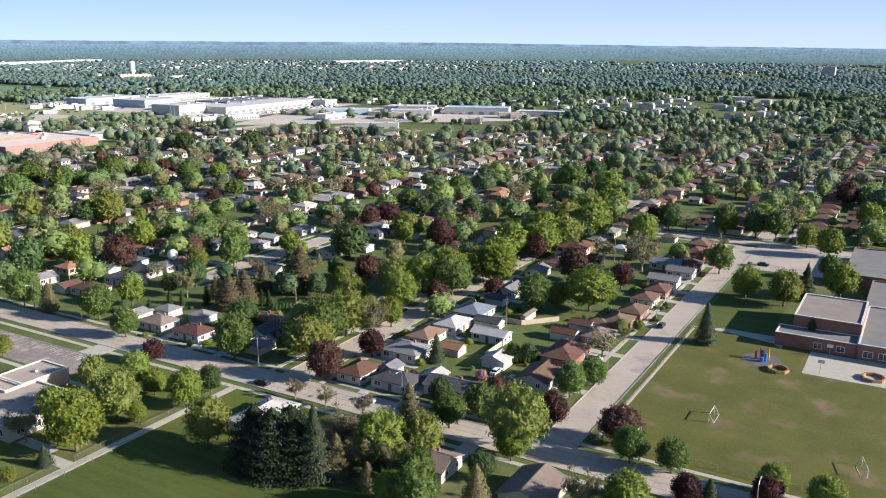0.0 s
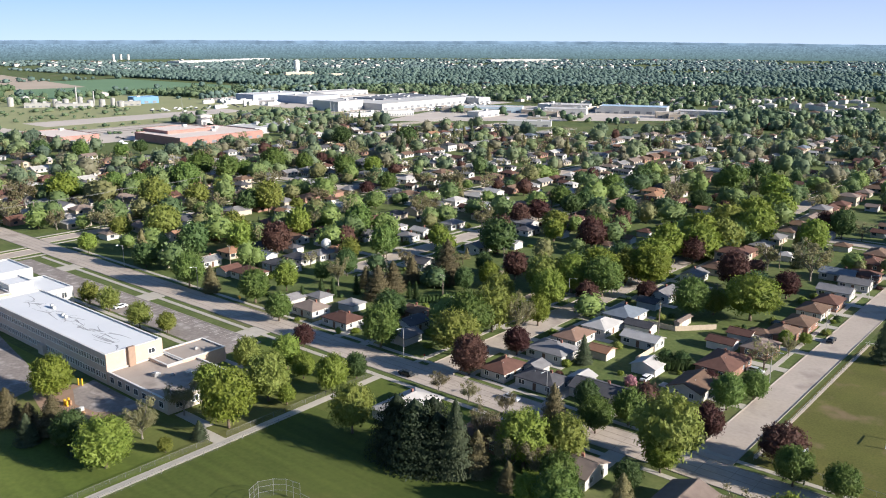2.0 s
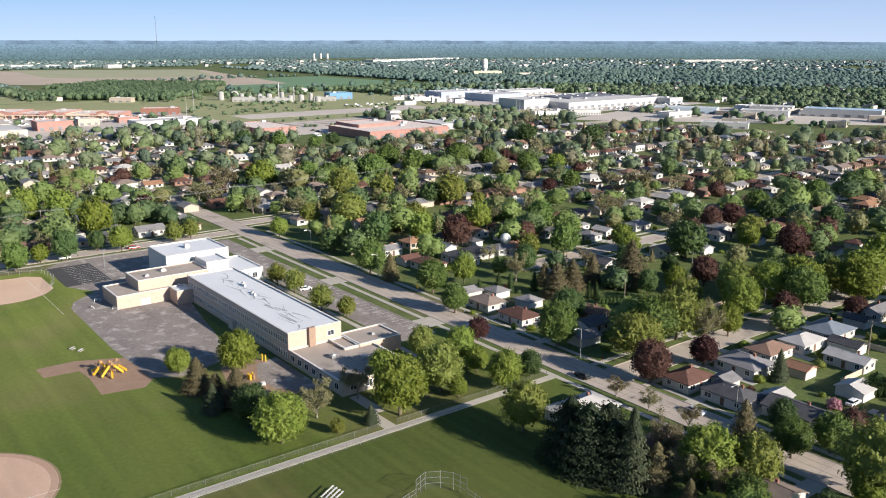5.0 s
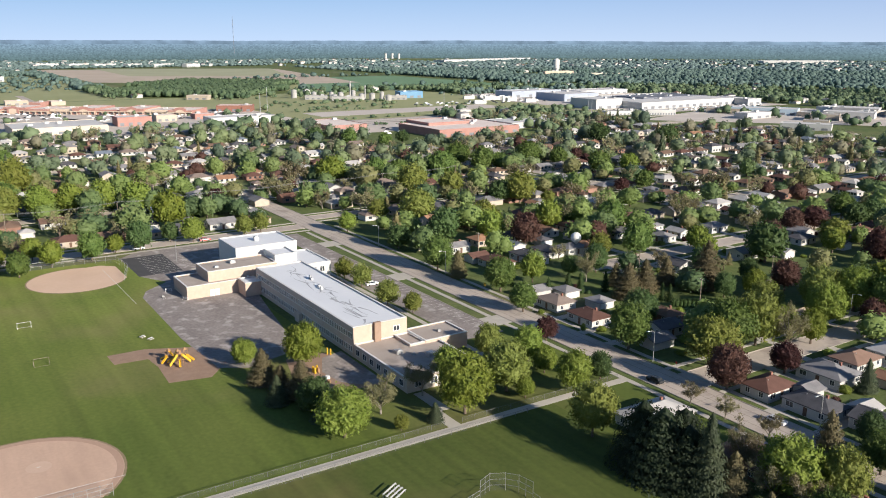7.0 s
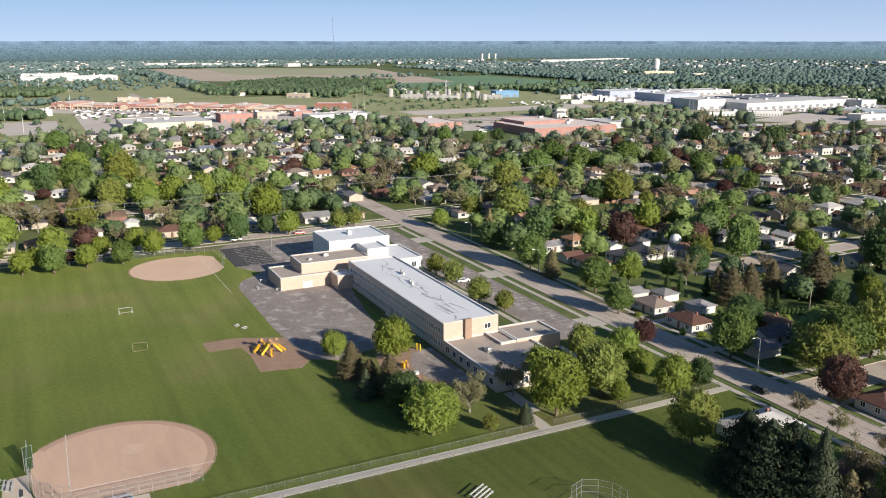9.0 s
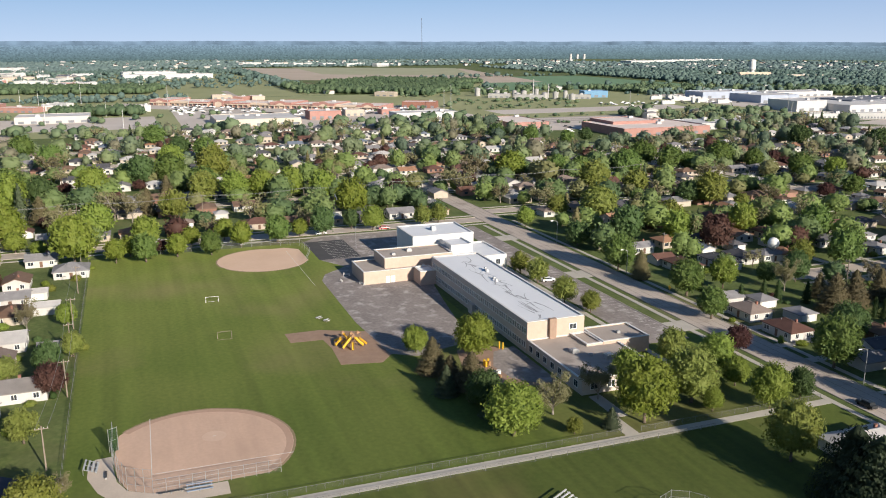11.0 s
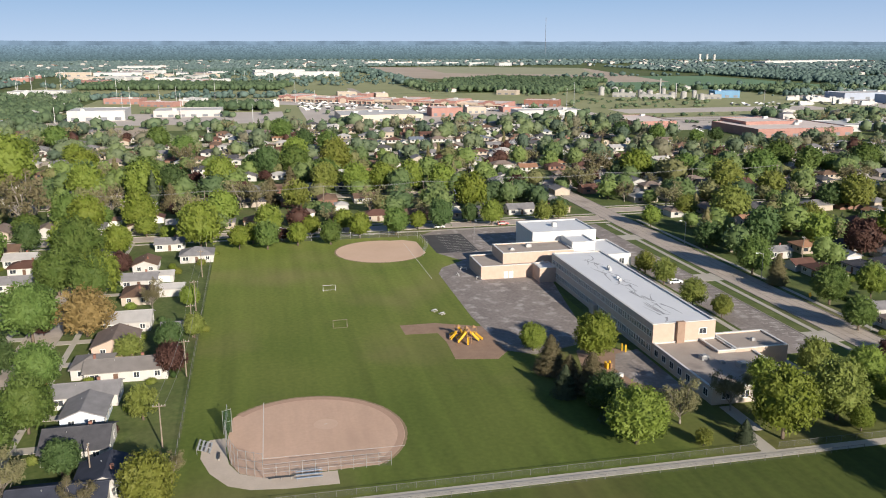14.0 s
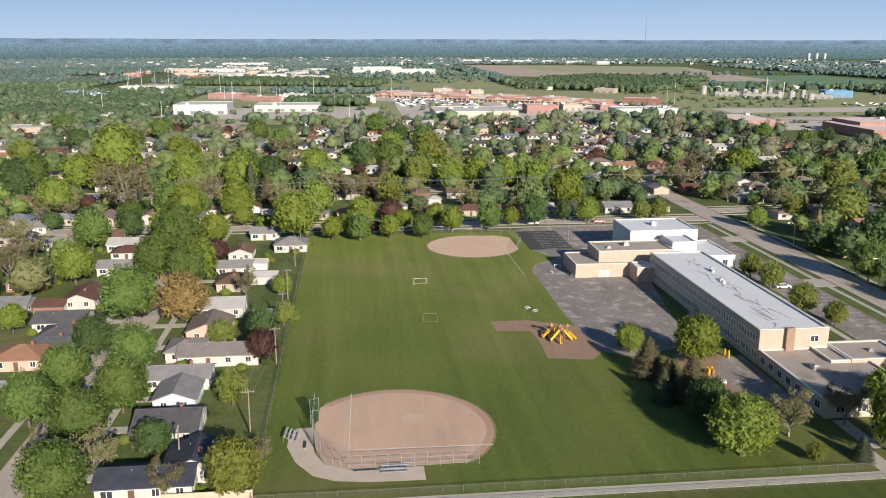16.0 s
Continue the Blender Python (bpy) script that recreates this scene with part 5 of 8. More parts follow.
def margin(ring, cx, cy, out, z):
    pts = []
    for x, y in ring:
        q = 1 + (out + margin_rng.uniform(-0.09, 0.09)) / math.hypot(x - cx, y - cy)
        pts.append((cx + (x - cx) * q, cy + (y - cy) * q))
    sheet("infield_margin", pts, z, MARGIN, "worn margin between clay and grass", "infield")


margin(arc(-177, 20, 18.3, 42, 228, 150), -177, 20, 0.5, 0.032)
margin(arc(-319.5, 54.5, 16.2, -60, 52, 100), -319.5, 54.5, 0.5, 0.032)
margin(arc(-319.5, 54.5, 16.2, 162, 294, 100), -319.5, 54.5, 0.5, 0.031)

# field of the other school, across the side street
strip("school_field", -59.6, 60, 169.2, 262, 0.024, WORN_TURF, "patchy worn school playing field", "lawn")
strip("school_court", -23, 60, 239.3, 258.5, 0.06, WALKWAY, "pale concrete play court", "court")
sheet("school_walk", [(-60, 263.5), (-48, 266.5), (-31, 266.5), (-31, 256), (-34, 260), (-48, 263.2)], 0.058, WALKWAY, "pale concrete school walk", "pavement")
strip("school_lot", -60.9, 40, 346, 387.5, 0.05, CONCRETE, "pale concrete school parking lot", "parking lot")
strip("school_lawn", -59, -36, 268, 345, 0.03, TURF, "mown lawn beside a brick school", "lawn")


# ---- fences ----
post_g = Geo()
post_g.rod((0, 0, -0.1), (0, 0, 1.0), 0.035, 6)
post_g.rod((0, 0, 1.0), (0, 0, 1.03), 0.05, 6)
FENCE_POST = post_g.mesh("post", STEEL)
DULL_POST = post_g.mesh("post", FENCE_STEEL)


def wire_fence(pts, height, spacing=3.0, wire=WIRE, label="low chain-link fence on steel posts", rails=(1.0,), name="fence", steel=STEEL):
    """A wire fence along a line of points: posts, rails and woven wire."""
    ob = thing(name, *pts[0], 0, 0, label, "fence")
    for a, b in zip(pts, pts[1:]):
        a2, b2 = Vector(a) - Vector(pts[0]), Vector(b) - Vector(pts[0])
        run = (b2 - a2).length
        count = max(1, round(run / spacing))
        for k in range(count + (b == pts[-1])):
            p = a2.lerp(b2, k / count)
            part("post", DULL_POST if steel is FENCE_STEEL else FENCE_POST, ob, Matrix.LocRotScale((p.x, p.y, 0), None, (1.2, 1.2, height)))
        for r in rails:
            g = Geo()
            g.rod((a2.x, a2.y, height * r), (b2.x, b2.y, height * r), 0.03, 5)
            part("rail", g.mesh("rail", steel), ob)
        g = Geo()
        g.face([(a2.x, a2.y, 0.03), (b2.x, b2.y, 0.03), (b2.x, b2.y, height), (a2.x, a2.y, height)])
        part("wire", g.mesh("wire", wire), ob)
    return ob


wire_fence([(-153.6, -4), (-153.6, 100.5)], 1.1, 3.4, steel=FENCE_STEEL)
wire_fence([(-153.4, 105), (-153.0, 151)], 1.1, 3.4, steel=FENCE_STEEL)
wire_fence([(-149.4, -30), (-149.4, 120)], 1.0, 3.4, steel=FENCE_STEEL)
wire_fence([(-341.5, -4.6), (-153.6, -4.2)], 1.3, 4.0, steel=FENCE_STEEL)
wire_fence([(-58.2, 171), (-58.2, 262)], 1.2, 3.4)
wire_fence([(-58.0, 171.8), (20, 171.8)], 1.2, 3.4)
# near backstop: tall wings behind the plate, lower runs along the lines
wire_fence([(-162.4, 33.6), (-162.4, 11.2)], 2.6, 2.25, rails=(0.35, 0.7, 1.0), label="chain-link fence beside a ball field bench")
wire_fence([(-162.4, 11.2), (-164.9, 7.0), (-168.6, 5.7), (-173.0, 4.9)], 4.6, 1.8, rails=(0.3, 0.65, 1.0), label="tall chain-link backstop behind home plate", name="backstop")
wire_fence([(-173.0, 4.9), (-178.8, 4.3), (-189, 4.4)], 2.8, 2.4, rails=(0.5, 1.0), label="chain-link fence along a ball field")
wire_fence([(-181.2, 3.9), (-182.0, 5.5)], 4.8, 1.8, wire=GREENWIRE, rails=(0.5, 1.0), label="tall dark green screen beside a ball field", name="screen_fence")
# far backstop
wire_fence([(-341.0, 20), (-341.0, 57), (-336, 71), (-322, 72), (-309, 68)], 2.6, 3.6, rails=(0.5, 1.0), label="chain-link backstop of a far ball field", name="backstop")
# backstop in the front field
wire_fence([(-125.2, 90.0), (-126.4, 93.0), (-125.0, 95.6), (-123.0, 97.2), (-119.6, 97.8)], 3.6, 2.0, rails=(0.33, 0.66, 1.0), label="tall chain-link backstop in a mown field", name="backstop")
wire_fence([(-125.2, 90.0), (-123.6, 84)], 1.6, 2.2, rails=(0.5, 1.0))
wire_fence([(-119.6, 97.8), (-112, 97.6)], 1.6, 2.2, rails=(0.5, 1.0))
sheet("ball_infield", arc(-112, 85, 11.5, 0, 350), 0.04, MULCH, "brown clay of a small ball field", "infield")

# ---- goals, benches, bleachers ----
def goal(e, n, wide, high, turn, label, deep=1.2, paint=WHITEPAINT, r=0.05):
    ob = thing("soccer_goal", e, n, 0, turn, label, "soccer goal", "soccer goals")
    for s in (-1, 1):
        g = Geo()
        g.rod((0, s * wide / 2, 0), (0, s * wide / 2, high), r)
        part("post", g.mesh("post", paint), ob)
        g = Geo()
        g.rod((0, s * wide / 2, high), (deep, s * wide / 2, 0.05), r * 0.6)
        g.rod((0, s * wide / 2, 0.05), (deep, s * wide / 2, 0.05), r * 0.6)
        part("side_bar", g.mesh("side_bar", paint), ob)
    g = Geo()
    g.rod((0, -wide / 2, high), (0, wide / 2, high), r)
    part("crossbar", g.mesh("crossbar", paint), ob)
    g = Geo()
    g.rod((deep, -wide / 2, 0.05), (deep, wide / 2, 0.05), r * 0.6)
    part("ground_bar", g.mesh("ground_bar", paint), ob)
    return ob


goal(-273.0, 32.0, 3.7, 1.9, 180, "white soccer goal on a mown field")
goal(-239.8, 32.0, 3.7, 1.8, 0, "rusty soccer goal on a mown field", paint=POLE)
goal(-38.0, 197.5, 5.6, 2.1, 0, "white soccer goal on a worn field", r=0.09)
goal(-3.5, 187.0, 5.6, 2.2, 195, "white soccer goal on a worn field", r=0.09)


def bench(e, n, long, turn, material, label):
    ob = thing("bench", e, n, 0, turn, label, "bench")
    g = Geo()
    g.box(-long / 2, long / 2, -0.18, 0.18, 0.42, 0.48)
    part("seat", g.mesh("seat", material), ob)
    for x in (-long * 0.4, 0, long * 0.4):
        g = Geo()
        g.box(x - 0.05, x + 0.05, -0.15, 0.15, 0, 0.42)
        part("leg", g.mesh("leg", STEEL), ob)


bench(-161.4, 14.2, 4.4, 90, NEW_ASPHALT, "long dark bench behind a ball field fence")
bench(-171.8, 3.4, 2.6, 0, NEW_ASPHALT, "dark bench on a gravel apron")


def bleacher(e, n, long, tiers, turn, material, label):
    ob = thing("bleachers", e, n, 0, turn, label, "bleachers")
    for k in range(tiers):
        g = Geo()
        g.box(-long / 2, long / 2, 0.7 * k, 0.7 * k + 0.34, 0.42 + 0.26 * k, 0.48 + 0.26 * k)
        part("plank", g.mesh("plank", material), ob)
    for x in (-long * 0.45, 0, long * 0.45):
        g = Geo()
        g.rod((x, 0.1, 0), (x, 0.1, 0.42), 0.04)
        g.rod((x, 0.7 * tiers - 0.4, 0), (x, 0.7 * tiers - 0.4, 0.42 + 0.26 * (tiers - 1)), 0.04)
        g.rod((x, 0.1, 0.4), (x, 0.7 * tiers - 0.4, 0.4 + 0.26 * (tiers - 1)), 0.04)
        part("support", g.mesh("support", STEEL), ob)


bleacher(-160.2, 19.0, 4.6, 3, 90, BENCHBLUE, "small blue bleachers beside a ball field")
bleacher(-175.2, 2.0, 4.2, 4, 175, mat("dull_aluminium", (0.40, 0.40, 0.39), (0.52, 0.52, 0.51), scale=1.0, rough=0.6), "aluminium bleachers on a gravel apron")
bleacher(-133.4, 77.8, 4.6, 4, 120, WHITEPAINT, "pale bleachers in a mown field")


# ---- playgrounds ----
def play_tower(e, n, turn):
    ob = thing("play_structure", e, n, 0, turn, "yellow and brown climbing frame with tube slides", "playground")
    ob.scale = (0.6, 0.6, 0.95)
    spots = [(-3.4, -1.6), (0, 0.4), (3.2, -0.8), (0.8, 3.4)]
    for x, y in spots:
        for a in (-1, 1):
            for b in (-1, 1):
                g = Geo()
                g.rod((x + a, y + b, 0), (x + a, y + b, 3.6), 0.08)
                part("post", g.mesh("post", PLAYWOOD), ob)
        g = Geo()
        g.box(x - 1, x + 1, y - 1, y + 1, 1.5, 1.62)
        part("deck", g.mesh("deck", PLAYWOOD), ob)
        g = Geo()
        g.solid([(x - 0.9, y - 0.9, 3.3), (x + 0.9, y - 0.9, 3.3), (x + 0.9, y + 0.9, 3.3), (x - 0.9, y + 0.9, 3.3)], [(x - 0.1, y - 0.1, 3.9), (x + 0.1, y - 0.1, 3.9), (x + 0.1, y + 0.1, 3.9), (x - 0.1, y + 0.1, 3.9)])
        part("canopy", g.mesh("canopy", PLAYWOOD), ob, None, "brown timber canopy")
    for (x, y), (u, v) in ((spots[0], (-1, -0.4)), (spots[0], (0.2, -1)), (spots[1], (-0.5, -1)), (spots[2], (0.9, -0.6)), (spots[3], (1, 0.5)), (spots[3], (-0.9, 0.8))):
        g = Geo()
        q = Vector((u, v, 0)).normalized()
        w = Vector((-q.y, q.x, 0)) * 0.4
        a, b = Vector((x, y, 1.65)) + q, Vector((x, y, 0.35)) + q * 4.4
        g.solid([a - w, b - w, b + w, a + w], [a - w + Vector((0, 0, 0.12)), b - w + Vector((0, 0, 0.12)), b + w + Vector((0, 0, 0.12)), a + w + Vector((0, 0, 0.12))])
        for s in (-1, 1):
            g.solid([a + w * s * 0.9, b + w * s * 0.9, b + w * s * 1.1, a + w * s * 1.1], [p + Vector((0, 0, 0.4)) for p in (a + w * s * 0.9, b + w * s * 0.9, b + w * s * 1.1, a + w * s * 1.1)])
        part("slide", g.mesh("slide", YELLOW), ob, None, "bright yellow slide")
    for (x, y), (u, v) in ((spots[0], (-0.6, 1)), (spots[1], (0.3, -1)), (spots[2], (0.4, 1)), (spots[2], (-0.2, -1))):
        q = Vector((u, v, 0)).normalized()
        g = Geo()
        g.rod(Vector((x, y, 3.0)) + q * 0.8, Vector((x, y, 0.5)) + q * 4.6, 0.42, 10)
        part("tube_slide", g.mesh("tube_slide", YELLOW), ob, None, "yellow plastic tube slide")
    for a, b in ((spots[0], spots[1]), (spots[1], spots[2]), (spots[1], spots[3])):
        g = Geo()
        q = (Vector(b) - Vector(a)).normalized()
        w = Vector((-q.y, q.x)) * 0.5
        p0, p1 = Vector(a) + q, Vector(b) - q
        ring = [p0 - w, p1 - w, p1 + w, p0 + w]
        g.solid([(p.x, p.y, 1.5) for p in ring], [(p.x, p.y, 1.6) for p in ring])
        part("bridge", g.mesh("bridge", PLAYWOOD), ob)


play_tower(-222.5, 62.0, 20)


def posts_thing(name, e, n, label, category, items):
    """A small piece of play equipment made of coloured upright pieces: x, y, radius, height, material."""
    ob = thing(name, e, n, 0, 0, label, category)
    for x, y, r, h, m in items:
        g = Geo()
        g.rod((x, y, 0), (x, y, h), r, 8)
        part("panel", g.mesh("panel", m), ob)
    return ob


posts_thing("play_house", -196.8, 89.6, "small yellow plastic play house", "playground", [(-0.5, -0.5, 0.3, 1.6, YELLOW), (0.5, -0.4, 0.3, 1.5, YELLOW), (-0.4, 0.5, 0.3, 1.7, YELLOW), (0.5, 0.5, 0.3, 1.4, PLAYWOOD)])
posts_thing("play_posts", -206.2, 97.4, "two yellow play posts beside a lawn", "playground", [(-0.5, 0, 0.2, 1.9, YELLOW), (0.5, 0.5, 0.2, 1.9, YELLOW)])
posts_thing("play_steps", -190.4, 89.4, "low grey play steps on mulch", "playground", [(-1.2, 0, 0.5, 0.8, STEEL), (0, 0.5, 0.6, 1.3, WHITEPAINT), (1.2, 0.2, 0.5, 0.7, PLAYWOOD)])
posts_thing("play_climber", -34.5, 244.0, "red, yellow and blue climbing frame", "playground", [(-1.6, 0, 0.3, 2.6, REDP), (0, 0.6, 0.45, 3.0, BLUEP), (1.2, -0.6, 0.4, 2.4, BLUEP), (1.8, 0.9, 0.2, 3.8, YELLOW), (-0.6, 1.6, 0.2, 3.4, REDP), (0.4, -1.6, 0.5, 1.4, BLUEP)])
sheet("play_area", arc(-34.5, 244.0, 5.5, 0, 340, 18), 0.05, mat("grey_rubber_pad", (0.10, 0.10, 0.115), (0.16, 0.16, 0.17), scale=0.5, rough=0.9), "round dark rubber play area", "play area")


def hoop(e, n, turn):
    ob = thing("basketball_hoop", e, n, 0, turn, "grey basketball hoop with a white backboard on concrete", "basketball hoop", "basketball hoops")
    g = Geo()
    g.rod((0, 0, -0.1), (0, 0, 2.9), 0.08)
    g.rod((0, 0, 2.9), (0.8, 0, 3.2), 0.06)
    part("post", g.mesh("post", STEEL), ob)
    g = Geo()
    g.box(0.8, 0.86, -0.85, 0.85, 2.75, 3.75)
    part("backboard", g.mesh("backboard", WHITEPAINT), ob)
    g = Geo()
    for k in range(10):
        a, b = 0.6283 * k, 0.6283 * (k + 1)
        g.rod((1.12 + 0.23 * math.cos(a), 0.23 * math.sin(a), 3.05), (1.12 + 0.23 * math.cos(b), 0.23 * math.sin(b), 3.05), 0.02, 4)
    part("rim", g.mesh("rim", REDP), ob)


hoop(-17.9, 257.6, -90)
hoop(-18.6, 241.4, 90)


def timber_ring(e, n, r, label):
    ob = thing("sand_pit", e, n, 0, 0, label, "sand pit")
    for k in range(8):
        a, b = 6.2832 * k / 8, 6.2832 * (k + 1) / 8
        g = Geo()
        o, i = r, r - 0.5
        g.solid([(o * math.cos(a), o * math.sin(a), 0), (o * math.cos(b), o * math.sin(b), 0), (i * math.cos(b), i * math.sin(b), 0), (i * math.cos(a), i * math.sin(a), 0)],
                [(o * math.cos(a), o * math.sin(a), 0.9), (o * math.cos(b), o * math.sin(b), 0.9), (i * math.cos(b), i * math.sin(b), 0.9), (i * math.cos(a), i * math.sin(a), 0.9)])
        part("timber", g.mesh("timber", PLAYWOOD), ob)


timber_ring(-29.0, 237.8, 3.0, "timber-sided octagonal sand pit")
timber_ring(-5.5, 244.5, 3.2, "timber-sided octagonal sand pit")
for e, n in ((-246.5, 59), (-243.5, 60.5)):
    ob = thing("picnic_table", e, n, 0, 30, "small pale picnic table on grass", "picnic table", "picnic tables")
    ob.scale = (0.8, 0.8, 0.9)
    for x0, x1, z in ((-0.4, 0.4, 0.75), (-0.85, -0.55, 0.45), (0.55, 0.85, 0.45)):
        g = Geo()
        g.box(x0, x1, -0.95, 0.95, z - 0.06, z)
        part("board", g.mesh("board", WHITEPAINT), ob)
    for y in (-0.6, 0.6):
        g = Geo()
        g.rod((-0.7, y, 0), (0.25, y, 0.7), 0.06)
        g.rod((0.7, y, 0), (-0.25, y, 0.7), 0.06)
        part("trestle", g.mesh("trestle", FENCEWOOD), ob)
for e, n, turn in ((-275.5, 79.5, 30), (-288, 77.5, 60), (-281, 74, 0)):
    ob = thing("barrier", e, n, 0, turn, "white folding barrier on asphalt", "barrier", "yard barriers")
    g = Geo()
    g.rod((-1.1, 0, 0.9), (1.1, 0, 0.9), 0.07)
    g.rod((-1.1, 0, 0.5), (1.1, 0, 0.5), 0.05)
    part("rail", g.mesh("rail", WHITEPAINT), ob)
    for x in (-1, 1):
        g = Geo()
        g.rod((x, -0.35, 0), (x, 0, 0.95), 0.05)
        g.rod((x, 0.35, 0), (x, 0, 0.95), 0.05)
        part("leg", g.mesh("leg", WHITEPAINT), ob)


# ---- poles, lamps, wires ----
def utility_pole(e, n, h, turn, label="weathered wooden utility pole with a crossarm"):
    ob = thing("utility_pole", e, n, 0, turn, label, "utility pole", "utility poles")
    g = Geo()
    g.rod((0, 0, -0.3), (0, 0, h), 0.17, 8, 0, 0.11)
    part("shaft", g.mesh("shaft", POLE), ob)
    g = Geo()
    g.box(-1.2, 1.2, -0.06, 0.06, h - 0.7, h - 0.55)
    part("crossarm", g.mesh("crossarm", POLE), ob)
    for x in (-1.05, -0.4, 0.4, 1.05):
        g = Geo()
        g.rod((x, 0, h - 0.55), (x, 0, h - 0.35), 0.05)
        part("insulator", g.mesh("insulator", WHITEPAINT), ob)


CABLE = mat("cable_grey", (0.20, 0.20, 0.20), (0.28, 0.28, 0.28), scale=1.0, rough=0.5)


def cable(a, b, sag=0.8, r=0.03):
    """A sagging cable: one tube swept along a shallow curve."""
    g = Geo()
    a, b = Vector(a), Vector(b)
    side = Vector((-(b - a).y, (b - a).x, 0)).normalized()
    for k in range(9):
        p = a.lerp(b, k / 8) - Vector((0, 0, sag * 4 * (k / 8) * (1 - k / 8)))
        g.v += [tuple(p + side * r), tuple(p + Vector((0, 0, r))), tuple(p - side * r), tuple(p - Vector((0, 0, r)))]
    for k in range(8):
        for j in range(4):
            i = 4 * k
            g.f.append((i + j, i + (j + 1) % 4, i + 4 + (j + 1) % 4, i + 4 + j))
    g.f += [(3, 2, 1, 0), (32, 33, 34, 35)]
    lone("power_line", g.mesh("power_line", CABLE), "thin sagging overhead power cable", "power line", "power lines")


west_poles = [(-178.0, -7.0), (-212.6, -5.2), (-239.5, -5.6), (-262.0, -6.2), (-298.0, -6.5), (-335, -7)]
for e, n in west_poles:
    utility_pole(e, n, 9.0, 90)
for a, b in zip(west_poles, west_poles[1:]):
    for s in (-1, 1):
        cable((a[0], a[1] + s, 8.7), (b[0], b[1] + s, 8.7))
back_poles = [(-390, -60), (-391, -10), (-393, 40), (-396, 85), (-399, 128), (-402, 176), (-404, 222), (-406, 270)]
for e, n in back_poles:
    utility_pole(e, n, 12.5, 0)
for a, b in zip(back_poles, back_poles[1:]):
    for s in (-1, 0.2, 1):
        cable((a[0] + s, a[1], 12.2), (b[0] + s, b[1], 12.2), 1.0, 0.03)
for e, n, h in ((-180, 212, 10), (-110, 231, 10), (-150, 300, 11), (-216, 222, 10), (-105, 262, 10), (-186, 255, 10), (-269, 190, 10), (-290, 232, 10), (-108, 330, 10), (-165.9, -17.3, 8)):
    utility_pole(e, n, h, 0)


def street_lamp(e, n, turn, h=8.5):
    ob = thing("street_lamp", e, n, 0, turn, "grey steel street lamp with a curved arm", "street lamp", "street lamps")
    g = Geo()
    g.rod((0, 0, -0.2), (0, 0, h), 0.11, 8, 0, 0.07)
    part("pole", g.mesh("pole", STEEL), ob)
    g = Geo()
    g.rod((0, 0, h - 0.3), (1.0, 0, h + 0.25), 0.05)
    g.rod((1.0, 0, h + 0.25), (2.2, 0, h + 0.35), 0.05)
    part("arm", g.mesh("arm", STEEL), ob)
    g = Geo()
    g.solid([(1.9, -0.16, h + 0.2), (2.8, -0.16, h + 0.25), (2.8, 0.16, h + 0.25), (1.9, 0.16, h + 0.2)], [(1.95, -0.1, h + 0.42), (2.7, -0.1, h + 0.42), (2.7, 0.1, h + 0.42), (1.95, 0.1, h + 0.42)])
    part("lamp_head", g.mesh("lamp_head", STEEL), ob)


for e, n, turn in ((-156, 166.6, 270), (-206, 166.6, 270), (-256, 166.6, 270), (-306, 166.6, 270), (-108, 166.6, 270), (-71.5, 154.2, 90), (-46.5, 166.8, 270), (-20, 154.2, 90), (-70.6, 215, 0), (-70.6, 262, 0), (-70.6, 310, 0), (-147.5, 240, 0), (-325.0, 90.5, 0)):
    street_lamp(e, n, turn)


def sign(e, n, turn, material, w, hgt, label):
    ob = thing("road_sign", e, n, 0, turn, label, "sign", "road signs")
    g = Geo()
    g.rod((0, 0, -0.1), (0, 0, 2.3 + hgt / 2), 0.04)
    part("post", g.mesh("post", STEEL), ob)
    g = Geo()
    g.solid([(0.06, 0, 2.3 - hgt), (0.06, w, 2.3), (0.06, 0, 2.3 + hgt), (0.06, -w, 2.3)], [(0.1, 0, 2.3 - hgt), (0.1, w, 2.3), (0.1, 0, 2.3 + hgt), (0.1, -w, 2.3)])
    part("plate", g.mesh("plate", material), ob)


for e, n in ((-214.3, 166.6), (-231.5, 166.6)):
    sign(e, n, -90, YELLOW, 0.8, 0.8, "yellow diamond warning sign on a post")
for e, n in ((-148.5, 167.0), (-70.8, 167.0)):
    sign(e, n, -90, REDP, 0.4, 0.4, "small red stop sign on a post")


# ---- cars ----
GLASSY = mat("car_glass", (0.02, 0.024, 0.03), (0.04, 0.045, 0.05), scale=1, rough=0.05, spec=0.6)
TYRE = mat("tyre_rubber", (0.02, 0.02, 0.02), (0.035, 0.035, 0.035), scale=2, rough=0.9)
wheel_g = Geo()
wheel_g.rod((0, -0.11, 0), (0, 0.11, 0), 0.33, 12)
WHEEL = wheel_g.mesh("wheel", TYRE)
CAR_MESH = {}
CAR_COLOURS = {"white": (0.72, 0.72, 0.72), "dark": (0.02, 0.022, 0.026), "red": (0.42, 0.03, 0.025), "silver": (0.42, 0.43, 0.45), "blue": (0.05, 0.10, 0.25)}


